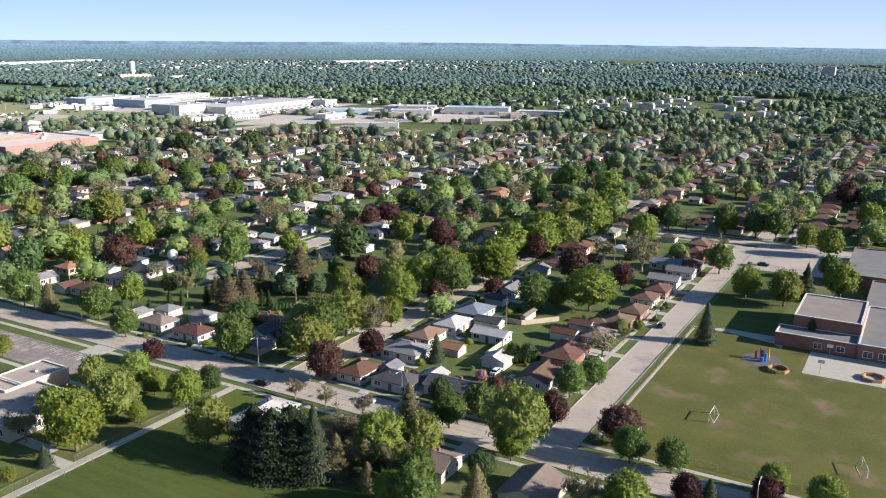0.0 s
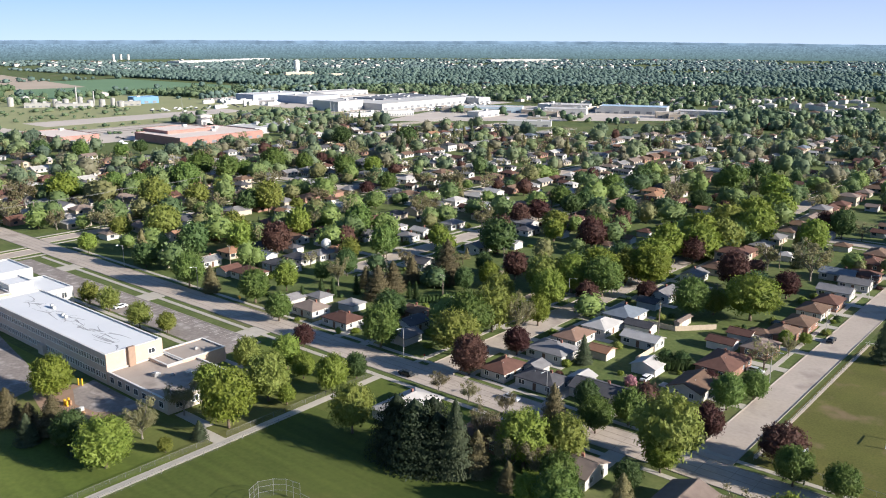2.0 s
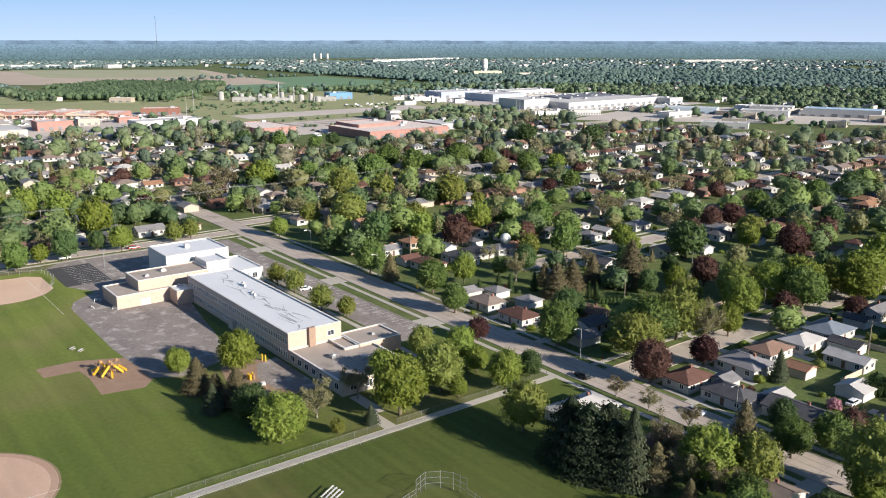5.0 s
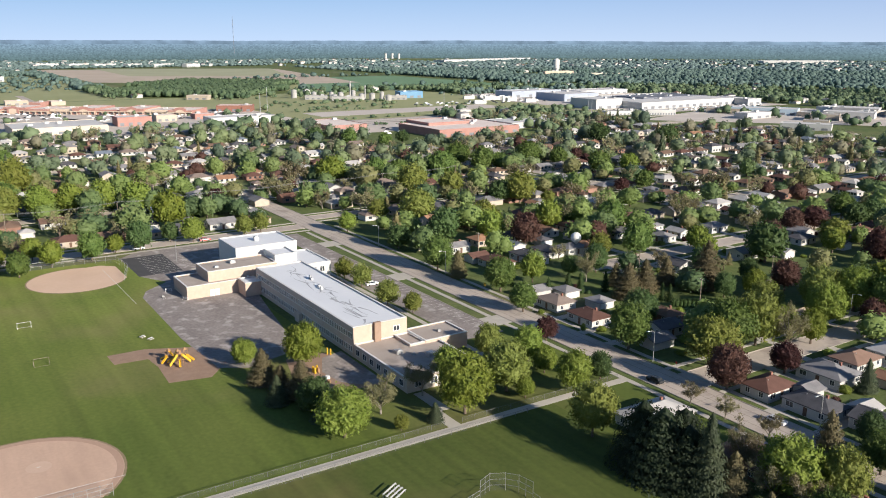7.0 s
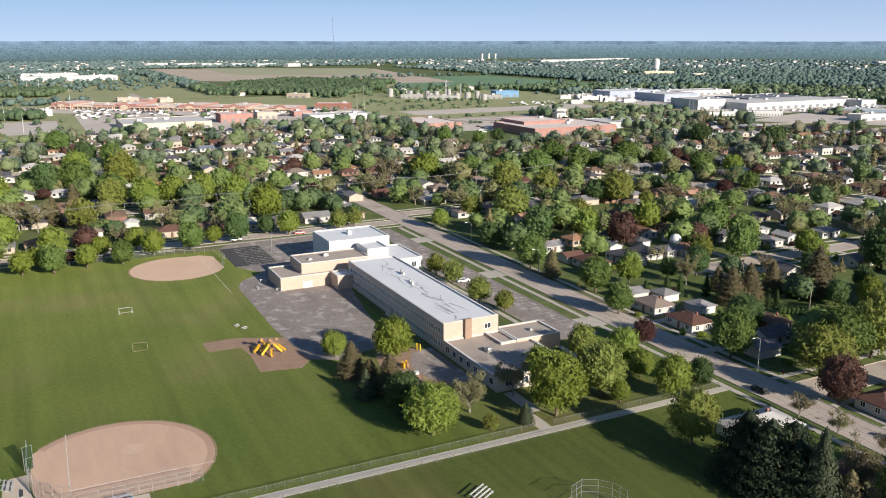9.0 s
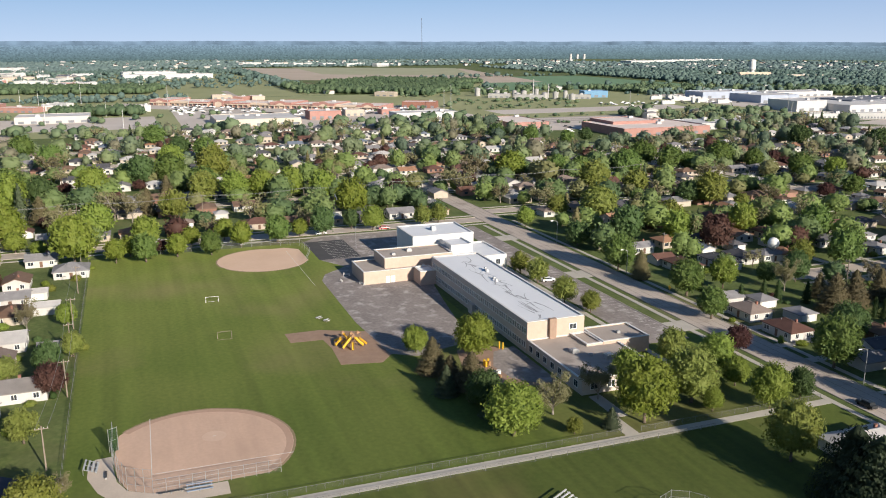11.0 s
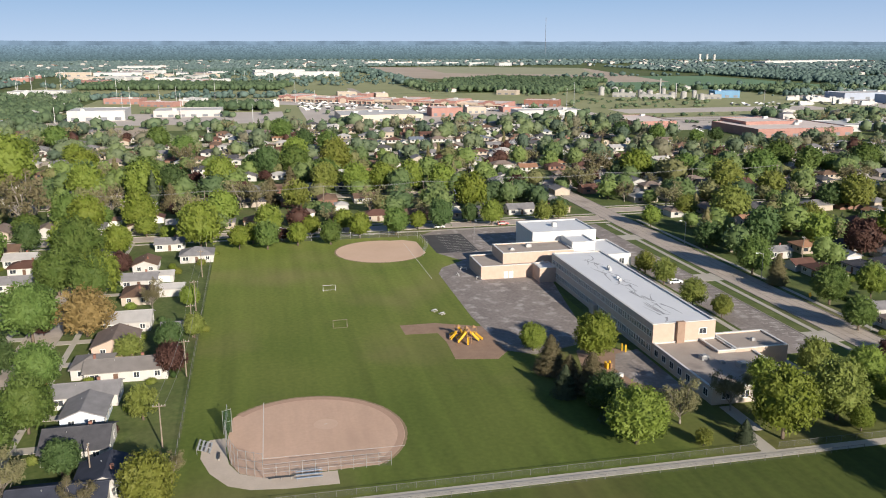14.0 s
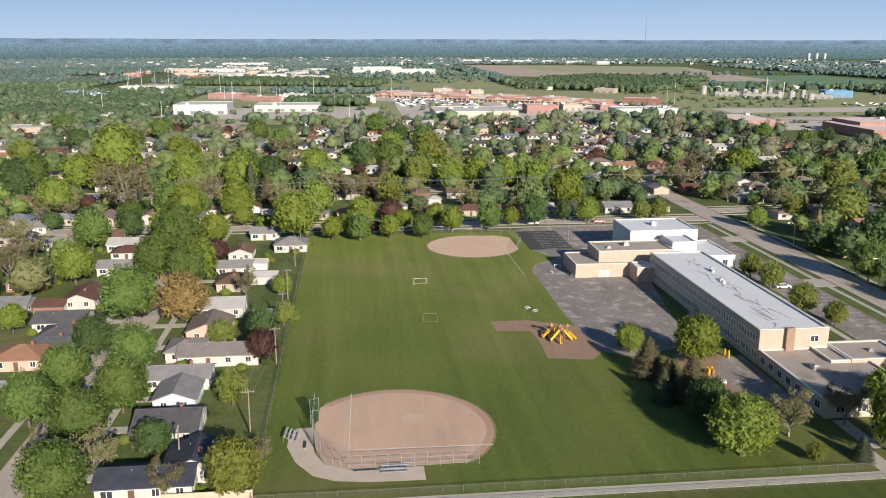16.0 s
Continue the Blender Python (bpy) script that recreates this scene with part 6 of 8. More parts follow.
def car_body(colour):
    if colour not in CAR_MESH:
        paint = mat("car_paint_" + colour, CAR_COLOURS[colour], None, scale=0.5, rough=0.3, spec=0.5)
        g = Geo()
        low = [(-2.25, -0.85), (2.2, -0.85), (2.2, 0.85), (-2.25, 0.85)]
        g.solid([(x, y, 0.28) for x, y in low], [(x * 1.02, y * 1.04, 0.62) for x, y in low])
        g.solid([(x * 1.02, y * 1.04, 0.62) for x, y in low], [(x * 0.97, y * 0.95, 0.92) for x, y in low])
        body = g.mesh("body", paint)
        g = Geo()
        cab = [(-1.75, -0.78), (0.95, -0.78), (0.95, 0.78), (-1.75, 0.78)]
        g.solid([(x, y, 0.92) for x, y in cab], [(x * 0.78 - 0.1, y * 0.84, 1.38) for x, y in cab])
        glass = g.mesh("glass", GLASSY)
        g = Geo()
        g.solid([(x * 0.78 - 0.1, y * 0.85, 1.38) for x, y in cab], [(x * 0.74 - 0.1, y * 0.78, 1.46) for x, y in cab])
        top = g.mesh("roof", paint)
        CAR_MESH[colour] = body, glass, top
    return CAR_MESH[colour]


def car(e, n, turn, colour):
    ob = thing("car", e, n, 0.05, turn, f"{colour} parked car on concrete", "car", "parked cars")
    for name, me in zip(("body", "glass", "roof"), car_body(colour)):
        part(name, me, ob)
    for x in (-1.4, 1.4):
        for y in (-0.82, 0.82):
            part("wheel", WHEEL, ob, pose(x, y, 0.33))


for row_ in [(-146.3, 157.2, 180, "dark"), (-115.7, 162.6, 0, "silver"), (-58.0, 351.0, 90, "dark"), (-53.0, 353.5, 0, "dark"), (-67.6, 257.5, 90, "dark"), (-352.5, 83.0, 90, "white"), (-353.0, 110.0, 90, "red"),
             (-212.0, -35.5, 0, "red"), (-138.5, 236.0, 90, "silver"), (-76.0, 219.5, 0, "silver"), (-145.5, 262.0, 90, "dark"), (-240.0, 183.0, 0, "white"), (-96, 196, 90, "white"), (-231.5, 330.0, 90, "silver"),
             (-258, 138, 90, "white"), (-361, 20, 90, "silver"), (-84.5, 262, 0, "dark"), (-78, 300, 0, "white")]:
    car(*row_)


# ---- school windows, doors and roof plant ----
def school_window(x, n, z, w, h, turn, full=True):
    key = ("sw", w, h)
    if key not in MESHES:
        MESHES[key] = (frame_geo(w, h, 0.15).mesh("frame", FRAME), pane_geo(w, h).mesh("pane", PANE))
    fr, pn = MESHES[key]
    win = part("window", fr, school, SCHOOL_M @ pose(x, n, z, 0, 0, turn))
    part("pane", pn, win)


for k in range(25):
    for z in (1.2, 4.8):
        if k == 12 and z < 2:
            continue
        for s in (-0.62, 0.62):
            school_window(-269.8 + 2.8 * k + s, 102.3, z + 0.2, 0.8, 1.5, 180)
        school_window(-269.8 + 2.8 * k, 118.6, z, 2.0, 1.7, 0)
g = Geo()
g.box(-237.6, -234.4, 101.2, 102.4, 0, 2.9)
part("porch", g.mesh("porch", BUFF2), school, SCHOOL_M)
# end wall: projecting piers and a window
for a, b in ((102.35, 107.6), (110.6, 113.2), (113.2, 118.6)):
    g = Geo()
    g.box(-201.0, -200.78, a, b, 0, 8.2)
    part("facing", g.mesh("facing", BUFF), school, SCHOOL_M)
g = Geo()
g.box(-201.0, -200.0, 108.3, 110.2, 0, 8.75)
part("pier", g.mesh("pier", mat("tan_pier_brick", (0.27, 0.185, 0.135), (0.35, 0.25, 0.19), scale=0.8, fine=12, rough=0.9)), school, SCHOOL_M)
school_window(-200.75, 115.3, 5.2, 1.8, 1.3, -90)
for k in range(7):
    school_window(-198.6 + 3.8 * k, 102.4, 1.2, 1.7, 1.5, 180)
for k in range(4):
    school_window(-173.0, 105.5 + 4.4 * k, 1.2, 1.7, 1.5, -90)
for k in range(6):
    school_window(-290 + 3.0 * k, 129.8, 1.2, 1.8, 3.6, 0)
for k in range(3):
    school_window(-273.0, 120.6 + 3.0 * k, 3.2, 1.6, 1.8, -90)
for y in (87.5, 89.2):
    g = Geo()
    g.box(-275.05, -274.93, y, y + 1.4, 0.05, 2.3)
    part("door", g.mesh("door", WHITEPAINT), school, SCHOOL_M)
plant = [(-251, 112.5, 0.4, 1.0), (-249.4, 112.3, 0.35, 0.8), (-241, 111, 0.45, 0.6), (-238.6, 110.6, 0.4, 0.7), (-303, 114, 0.8, 1.4), (-189.5, 109.5, 0.9, 0.9), (-183.5, 115.5, 1.0, 1.0), (-186.5, 112.4, 0.5, 0.4), (-197, 126.4, 0.5, 0.5), (-286, 99, 0.9, 0.9), (-283, 92.5, 0.7, 0.5)]
for (x, y, r, hh) in plant:
    base = 8.0 if -272 < x < -203 else 9.8 if x < -294 else 7.2 if x < -278 else 3.9 if x < -192 else 3.4
    g = Geo()
    g.box(x - r, x + r, y - r, y + r, base, base + hh)
    g.box(x - r * 0.6, x + r * 0.6, y - r * 0.6, y + r * 0.6, base + hh, base + hh + 0.2)
    part("roof_unit", g.mesh("roof_unit", STEEL), school, SCHOOL_M, "grey rooftop ventilation unit")


# dark ponding stains on the white roof
STAIN = mat("roof_dirt", (0.30, 0.305, 0.32), (0.42, 0.425, 0.44), scale=0.3, fine=6, rough=0.8)
stain_rng = random.Random(3)
for x, y in ((-259, 111), (-246, 109.5), (-236, 110.5), (-226, 109), (-219, 111.5), (-209, 109)):
    g = Geo()
    for k in range(6):
        a = stain_rng.uniform(0, 6.2832)
        p, w = Vector((x + stain_rng.uniform(-3.5, 3.5), y + stain_rng.uniform(-1.2, 1.2))), stain_rng.uniform(0.12, 0.42)
        for j in range(4):
            q = p + Vector((math.cos(a) * 1.5, math.sin(a) * 0.45)) * stain_rng.uniform(0.8, 2.0)
            o = Vector((-(q - p).y, (q - p).x)).normalized()
            w2 = w * 0.7
            g.face([(p.x - o.x * w, p.y - o.y * w, 8.006 + 0.004 * k + 0.0006 * j), (q.x - o.x * w2, q.y - o.y * w2, 8.006 + 0.004 * k + 0.0006 * j), (q.x + o.x * w2, q.y + o.y * w2, 8.006 + 0.004 * k + 0.0006 * j), (p.x + o.x * w, p.y + o.y * w, 8.006 + 0.004 * k + 0.0006 * j)])
            p, w = q, w2
            a += stain_rng.uniform(-0.6, 0.6)
    part("stain", g.mesh("stain", STAIN), school, SCHOOL_M, "dark branching water stain")


# ---- brick school across the side street ----
school = thing("school", -20, 280, 0, 0, "low red-brick school with flat grey roofs", "school")
SCHOOL_M = pose(20, -280, 0)
GREYROOF = mat("grey_flat_roof", (0.165, 0.16, 0.16), (0.25, 0.24, 0.235), scale=0.2, fine=10, rough=0.95, stain=(0.21, 0.2, 0.2), stain_scale=0.1, stain_lo=0.57)
block(school, -29.7, -10.8, 268.0, 294.0, 7.4, REDBRICK, mat("brown_flat_roof", (0.235, 0.20, 0.18), (0.32, 0.28, 0.255), scale=0.2, fine=10, rough=0.95, stain=(0.20, 0.17, 0.155), stain_scale=0.1, stain_lo=0.57))
block(school, -33.5, -10.8, 259.5, 268.0, 3.8, REDBRICK, GREYROOF)
block(school, -10.8, 60, 258.5, 300.0, 4.4, REDBRICK, GREYROOF)
block(school, -12, 60, 300.0, 336.0, 4.0, REDBRICK, GREYROOF, coping=GREYROOF)
block(school, -22, 60, 338.0, 386.0, 4.6, REDBRICK, GREYROOF, coping=GREYROOF)
for k in range(12):
    school_window(-8.0 + 4.0 * k, 258.5, 1.0, 2.4, 1.8, 180)
for k in range(2):
    school_window(-21.5 + 6.2 * k, 259.5, 1.0, 2.0, 1.6, 180)
for k in range(5):
    school_window(-22.0, 345.0 + 7.0 * k, 1.0, 1.8, 1.6, 90)
# south side houses of the main road
for row in [(-130.5, 140.5, 15, 9, "N", "hip", "pale", "white", 1), (-104.5, 142.0, 15, 10, "E", "hip", "brown", "brick", 1), (-85.0, 141.0, 12, 9, "E", "gable", "tan", "white", 1), (-60.5, 141.5, 12, 10, "N", "gable", "tan", "tan", 1), (-40, 138, 13, 10, "E", "hip", "grey", "white", 1)]:
    house(*row)
strip("drive", -84, -80, 146, 155.2, 0.08, WALKWAY, "concrete drive beside a house", "drive")


# ---- the town beyond ----
fill_rng = random.Random(23)


def in_view(e, n, slack=3.0):
    a = math.degrees(math.atan2(n - 6, e + 10)) % 360
    return 90 - slack < a < 205 + slack


# open ground where no garden trees or houses stand: west, east, south, north edges
CLEAR = [
    (-352, -146, -8, 168), (-150, -20, -60, 150), (-60, 60, 170, 385), (-830, -590, 330, 500), (-1260, -775, -190, 380), (-812, -706, -118, -26), (-1210, -800, 380, 720),
    (-1100, -690, 690, 960), (-1100, -560, 625, 700), (-720, -380, 672, 965), (-2560, -1240, 300, 1000), (-290, -110, 1285, 1390), (-2150, -1240, -380, 260), (-1640, -1450, 1200, 1330),
]
TAKEN = [(-250, -70, 170, 232), (-345, -150, -75, 0)]


def clear(e, n, rects):
    return not any(a < e < b and c < n < d for a, b, c, d in rects)


PALETTE = (["red"] * 3 + ["brown"] * 4 + ["tan"] * 3 + ["grey"] * 6 + ["pale"] * 4 + ["dark"] * 3 + ["blue", "orange"])


class Joined:
    """Many like things in one mesh, put together from a few templates."""

    def __init__(self):
        self.v, self.t, self.m, self.count = [], [], [], 0

    def add(self, tpl, e, n, z, turn, w, h, w2=None):
        v, t, m = tpl
        c, s = math.cos(turn), math.sin(turn)
        q = np.empty_like(v)
        x, y = w * v[:, 0], (w2 or w) * v[:, 1]
        q[:, 0], q[:, 1] = e + c * x - s * y, n + s * x + c * y
        q[:, 2] = z + h * v[:, 2]
        self.v.append(q)
        self.t.append(t + self.count)
        self.m.append(m)
        self.count += len(v)

    def mesh(self, name, mats, smooth=True):
        v, t, m = np.concatenate(self.v), np.concatenate(self.t), np.concatenate(self.m)
        me = bpy.data.meshes.new(name)
        me.vertices.add(len(v))
        me.vertices.foreach_set("co", v.astype(np.float32).ravel())
        me.loops.add(t.size)
        me.loops.foreach_set("vertex_index", t.astype(np.int32).ravel())
        me.polygons.add(len(t))
        me.polygons.foreach_set("loop_start", np.arange(0, t.size, 3, dtype=np.int32))
        for q in mats:
            me.materials.append(q)
        me.polygons.foreach_set("material_index", m.astype(np.int32))
        me.polygons.foreach_set("use_smooth", np.full(len(t), smooth, dtype=bool))
        me.update(calc_edges=True)
        me.validate()
        return me


def template(g, slot=lambda m: m):
    tris, ms = [], []
    for f, m in zip(g.f, g.m if len(g.m) == len(g.f) else [0] * len(g.f)):
        for k in range(1, len(f) - 1):
            tris.append((f[0], f[k], f[k + 1]))
            ms.append(slot(m))
    return np.array(g.v, dtype=np.float64), np.array(tris, dtype=np.int64), np.array(ms, dtype=np.int64)


# tree templates: slot 0 bark, then the leaf colours
LEAF_SLOTS = [LEAVES[k] for k in "gydpobskc"]
GARDEN = (("bright", (0.138, 0.190, 0.048), (0.236, 0.286, 0.092)), ("olive", (0.150, 0.152, 0.062), (0.232, 0.222, 0.104)), ("deep", (0.094, 0.140, 0.052), (0.174, 0.222, 0.088)),
          ("mid", (0.122, 0.170, 0.054), (0.212, 0.254, 0.096)), ("shade", (0.062, 0.100, 0.046), (0.124, 0.170, 0.076)))
for name, a, b in GARDEN:
    LEAF_SLOTS.append(leaf("garden_leaves_" + name, a, b))
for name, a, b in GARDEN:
    # far copies of the garden leaves, greyed and blued to paint in haze
    LEAF_SLOTS.append(leaf("hazed_leaves_" + name, (a[0], a[1] * 0.97, a[2] * 1.55), (b[0], b[1] * 0.96, b[2] * 1.45)))
TPL = {}
for k, kind in enumerate("gydpobskc"):
    for far, cards, size in ((0, 300, 0.056), (1, 80, 0.086)):
        for j in range(3):
            g = crown_geo(kind, 7 + 100 * ord(kind) + j, cards, size, j)
            if kind != "b":
                g.m = [1] * len(g.f)
            g.rod((0, 0, 0), (0, 0, 0.4), 0.028, 5 - far)
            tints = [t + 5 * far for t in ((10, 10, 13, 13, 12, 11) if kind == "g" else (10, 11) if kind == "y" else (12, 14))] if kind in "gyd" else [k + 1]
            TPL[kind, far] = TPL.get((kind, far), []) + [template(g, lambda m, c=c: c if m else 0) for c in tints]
GARDEN_TREES, FAR_HOUSES = Joined(), Joined()
BUDDING = [(-412, -330, 495, 645), (-482, -438, 490, 535), (-590, -548, 596, 642)]  # rows not yet in leaf
KINDS = "ggggggggggggggggyyddddddppbbbbbskggg"


def fill_tree(e, n, big=1.0):
    """A garden tree, its crown broader one way than the other, now and then two grown together."""
    k = fill_rng.choice(KINDS)
    w = fill_rng.uniform(7.0, 15.5) * big
    h = w * fill_rng.uniform(0.78, 1.08)
    if k in "sk":
        w, h = w * 0.62, w * fill_rng.uniform(1.0, 1.35)
    elif k in "po":
        w, h = w * 0.8, h * 0.78
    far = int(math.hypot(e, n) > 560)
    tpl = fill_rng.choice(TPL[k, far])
    if k in "gd" and not clear(e, n, BUDDING) and math.sin(e * 7.1 + n * 3.7) > -0.5:
        tpl = TPL["b", far][int(abs(e * 3)) % 3]
    turn = fill_rng.uniform(0, 6.28)
    stretch = 1.0 if k in "sk" else fill_rng.uniform(0.78, 1.28)
    GARDEN_TREES.add(tpl, e, n, 0, turn, w, h, w * stretch)
    if k in "gyd" and fill_rng.random() < 0.55:
        q = fill_rng.uniform(0.55, 0.85)
        a = fill_rng.uniform(0, 6.28)
        GARDEN_TREES.add(fill_rng.choice(TPL[k, far]), e + 0.42 * w * math.cos(a), n + 0.42 * w * math.sin(a), 0, turn, w * q, h * fill_rng.uniform(0.6, 0.92), w * q * stretch)


HOUSE_SLOTS = [WALLS["white"], WALLS["brick"], WALLS["tan"], PANE] + list(ROOFS.values())
ROOF_AT = {k: 4 + i for i, k in enumerate(ROOFS)}
WALL_AT = {"white": 0, "brick": 1, "tan": 2}
PLACED = [(o.matrix_basis.translation.x, o.matrix_basis.translation.y) for o in scene.objects if o.parent is None and o.name.split(".")[0] in ("house", "garage")]
HAND_PLACED = list(PLACED)
TREES_AT = [(o.matrix_basis.translation.x, o.matrix_basis.translation.y) for o in scene.objects if o.parent is None and o.name.split(".")[0] == "tree"]


def joined_house(e, n, L, W, axis, kind, roof, wall, storeys):
    h = 2.4 * storeys + 0.2
    g = wall_geo(L, W, h, kind == "gable", W * 0.19)
    g.m = [WALL_AT[wall]] * len(g.f)
    for x in (-L * 0.28, 0.1, L * 0.3):
        for s in (-1, 1):
            g.box(x - 0.7, x + 0.7, s * W / 2 - 0.05, s * W / 2 + 0.05, 1.0, 2.2, 3)
    for s in (-1, 1):
        g.box(s * L / 2 - 0.05, s * L / 2 + 0.05, -0.9, 0.9, 1.0, 2.2, 3)
    r = roof_geo(L, W, h, kind)
    k = len(g.v)
    g.v += r.v
    g.f += [tuple(i + k for i in f) for f in r.f]
    g.m += [ROOF_AT[roof]] * len(r.f)
    FAR_HOUSES.add(template(g), e, n, 0, math.pi / 2 if axis == "N" else 0, 1, 1)


NEAR_HOUSES = 400


def any_house(e, n, L, W, axis, kind, roof, wall, storeys):
    PLACED.append((e, n))
    if math.hypot(e, n) < NEAR_HOUSES:
        house(e, n, L, W, axis, kind, roof, wall, storeys, detail=1)
    elif math.hypot(e, n) < 490:
        ob = house(e, n, L, W, axis, kind, roof, wall, storeys, detail=0)
        for y, turn in ((-W / 2, 180), (W / 2, 0)):
            part("window", WINDOW[1.8][1], ob, pose(-L * 0.25, y, 0.95, 0, 0, turn))
    else:
        joined_house(e, n, L, W, axis, kind, roof, wall, storeys)


def lot(e, n, axis, browns):
    roof = fill_rng.choice(["red", "brown", "red", "brown", "tan", "grey"] if browns else PALETTE)
    wall = "brick" if roof in ("red", "brown") and fill_rng.random() < 0.55 else fill_rng.choice(["white", "white", "tan", "tan"])
    L, W = fill_rng.choice([(10.5, 8), (11.5, 8), (12, 8.5), (10, 7.5)])
    any_house(e, n, L, W, axis if fill_rng.random() < 0.7 else ("E" if axis == "N" else "N"), fill_rng.choice(["hip", "hip", "gable"]), roof, wall,
              2 if fill_rng.random() < 0.02 else 1)


def row(e, n0, n1, side, browns=False):
    """Lots along one side of a street that runs north."""
    n = n0 + 9
    while n < n1 - 6:
        x = e + side * (17 + fill_rng.uniform(-1, 1))
        if in_view(x, n) and math.hypot(x, n) < 900 and clear(x, n, CLEAR) and clear(x, n, TAKEN) and all(abs(x - a) + abs(n - b) > 16 for a, b in HAND_PLACED):
            lot(x, n, "N", browns)
            if fill_rng.random() < 0.5:
                gx = e + side * (32 + fill_rng.uniform(-2, 2))
                if clear(gx, n, CLEAR + TAKEN) and all(abs(gx - a) + abs(n + 5 - b) > 12 for a, b in HAND_PLACED):
                    any_house(gx, n + 5, 6, 5.8, "E", fill_rng.choice(["hip", "gable"]), fill_rng.choice(PALETTE), "white", 1)
            if fill_rng.random() < (0.3 if e == -357 else 0.75):
                fill_tree(e + side * 8.2, n + fill_rng.uniform(-6, 6), 0.95)
        n += fill_rng.uniform(15.0, 17.5)


STREETS = [(-65.2, 330, 384), (-142, 300, 850), (-235, 290, 810), (-303, 178, 770), (-372, 180, 720), (-449, 180, 720), (-526, 180, 720), (-603, 505, 720), (-357, -420, 150), (-434, -420, 325),
           (-511, -420, 325), (-588, -420, 325), (-665, -300, 290), (-742, -300, 290), (-60, 400, 850)]
for e, n0, n1 in STREETS:
    for side in (-1, 1):
        row(e, n0, n1, side, browns=-150 < e < -40)

# trees between the gardens
HAND = [(-150, -20, 300, 480), (-250, -70, 168, 300), (-345, -150, -75, 0), (-110, -20, 100, 172)]
r_n = -400.0
while r_n < 880:
    r_e = -830.0
    while r_e < 60:
        e, n = r_e + fill_rng.uniform(-5, 5), r_n + fill_rng.uniform(-5, 5)
        r_e += 9.5
        d = math.hypot(e, n)
        if not in_view(e, n) or d > 900 or d < 150 or not clear(e, n, CLEAR) or (not clear(e, n, HAND) and fill_rng.random() < (0.88 if n < 10 else 0.5)):
            continue
        if abs(n - 160) < 13 or any(abs(e - s) < 7.5 and a < n < b for s, a, b in STREETS + [(-65.2, 160, 390), (-142, 160, 310), (-235, 210, 300)]) or any(abs(n - s) < 7 and a < e < b for s, a, b in ((-43, -352, -90), (392, -137, 40), (-125, -352, -60), (345, -590, -240))):
            continue
        if any(abs(e - a) < 7.5 and abs(n - b) < 7.5 for a, b in PLACED) or fill_rng.random() > (0.40 if n < 150 and e < -345 else 0.50 if d < 420 else 0.42):
            continue
        if any(abs(e - a) < 7 and abs(n - b) < 7 for a, b in TREES_AT):
            continue
        fill_tree(e, n, (0.92 if d < 420 else 0.9 if d < 620 else 0.82) if clear(e, n, HAND) else 0.72)
    r_n += 9.5
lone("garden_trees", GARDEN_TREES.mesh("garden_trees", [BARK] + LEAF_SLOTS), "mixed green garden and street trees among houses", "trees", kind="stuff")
lone("distant_houses", FAR_HOUSES.mesh("distant_houses", HOUSE_SLOTS, smooth=False), "rows of small suburban houses among trees", "houses", kind="stuff")


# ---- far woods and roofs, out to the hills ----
# distance haze is painted into these leaf colours, bluer and paler further out
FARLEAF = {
    "a": mat("far_foliage_hazed", (0.060, 0.098, 0.052), (0.138, 0.182, 0.098), scale=0.006, fine=30, rough=0.8, island=0.9, rand=0.2),
    "b": mat("distant_foliage_hazed", (0.066, 0.108, 0.094), (0.112, 0.162, 0.140), scale=0.004, fine=12, rough=0.85, island=0.9),
    "c": mat("hill_foliage_hazed", (0.105, 0.152, 0.148), (0.130, 0.182, 0.174), scale=0.003, fine=12, rough=0.9, island=0.6),
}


FAR_TPL = {}
for k in range(6):
    FAR_TPL[0, k] = template(broad_crown(4000 + k, 26, 0.11, 0.0, 3, 7))
    FAR_TPL[1, k] = template(broad_crown(4100 + k, 6, 0.18, 0.0, 2, 6))
    FAR_TPL[2, k] = template(broad_crown(4200 + k, 0, 0.2, 0.0, 2, 5))


def woods(r0, r1, count, w, h, share, key, label, level=0):
    """Far trees in uneven clumps, crowns of many sizes."""
    many = Joined()
    rng = random.Random(int(r0))
    for _ in range(count):
        q, b = math.sqrt(rng.uniform(r0 * r0, r1 * r1)), radians(rng.uniform(88, 207))
        e, n = -10 + q * math.cos(b), 6 + q * math.sin(b)
        if not clear(e, n, CLEAR):
            continue
        thick = noise.noise(Vector((e * 0.0032, n * 0.0032, 3.7))) + 0.45 * noise.noise(Vector((e * 0.013, n * 0.013, 1.9)))
        if thick > share + rng.uniform(-0.25, 0.25):
            continue
        k = 0.55 + 0.9 * rng.random() ** 1.6
        many.add(FAR_TPL[level, rng.randrange(6)], e, n, rise(e, n) - 0.3, rng.uniform(0, 6.28), w * k, h * (0.45 + 0.55 * k) * rng.uniform(0.8, 1.2), w * k * rng.uniform(0.8, 1.3))
    lone("far_trees", many.mesh("far_trees", [FARLEAF[key]]), label, "trees", kind="stuff")


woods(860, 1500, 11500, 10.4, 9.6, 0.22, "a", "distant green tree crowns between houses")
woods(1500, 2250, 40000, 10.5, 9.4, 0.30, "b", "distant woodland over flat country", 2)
woods(2250, 3150, 27000, 16, 7.6, 0.32, "c", "woods in the far distance, tinted hazy blue-green", 2)
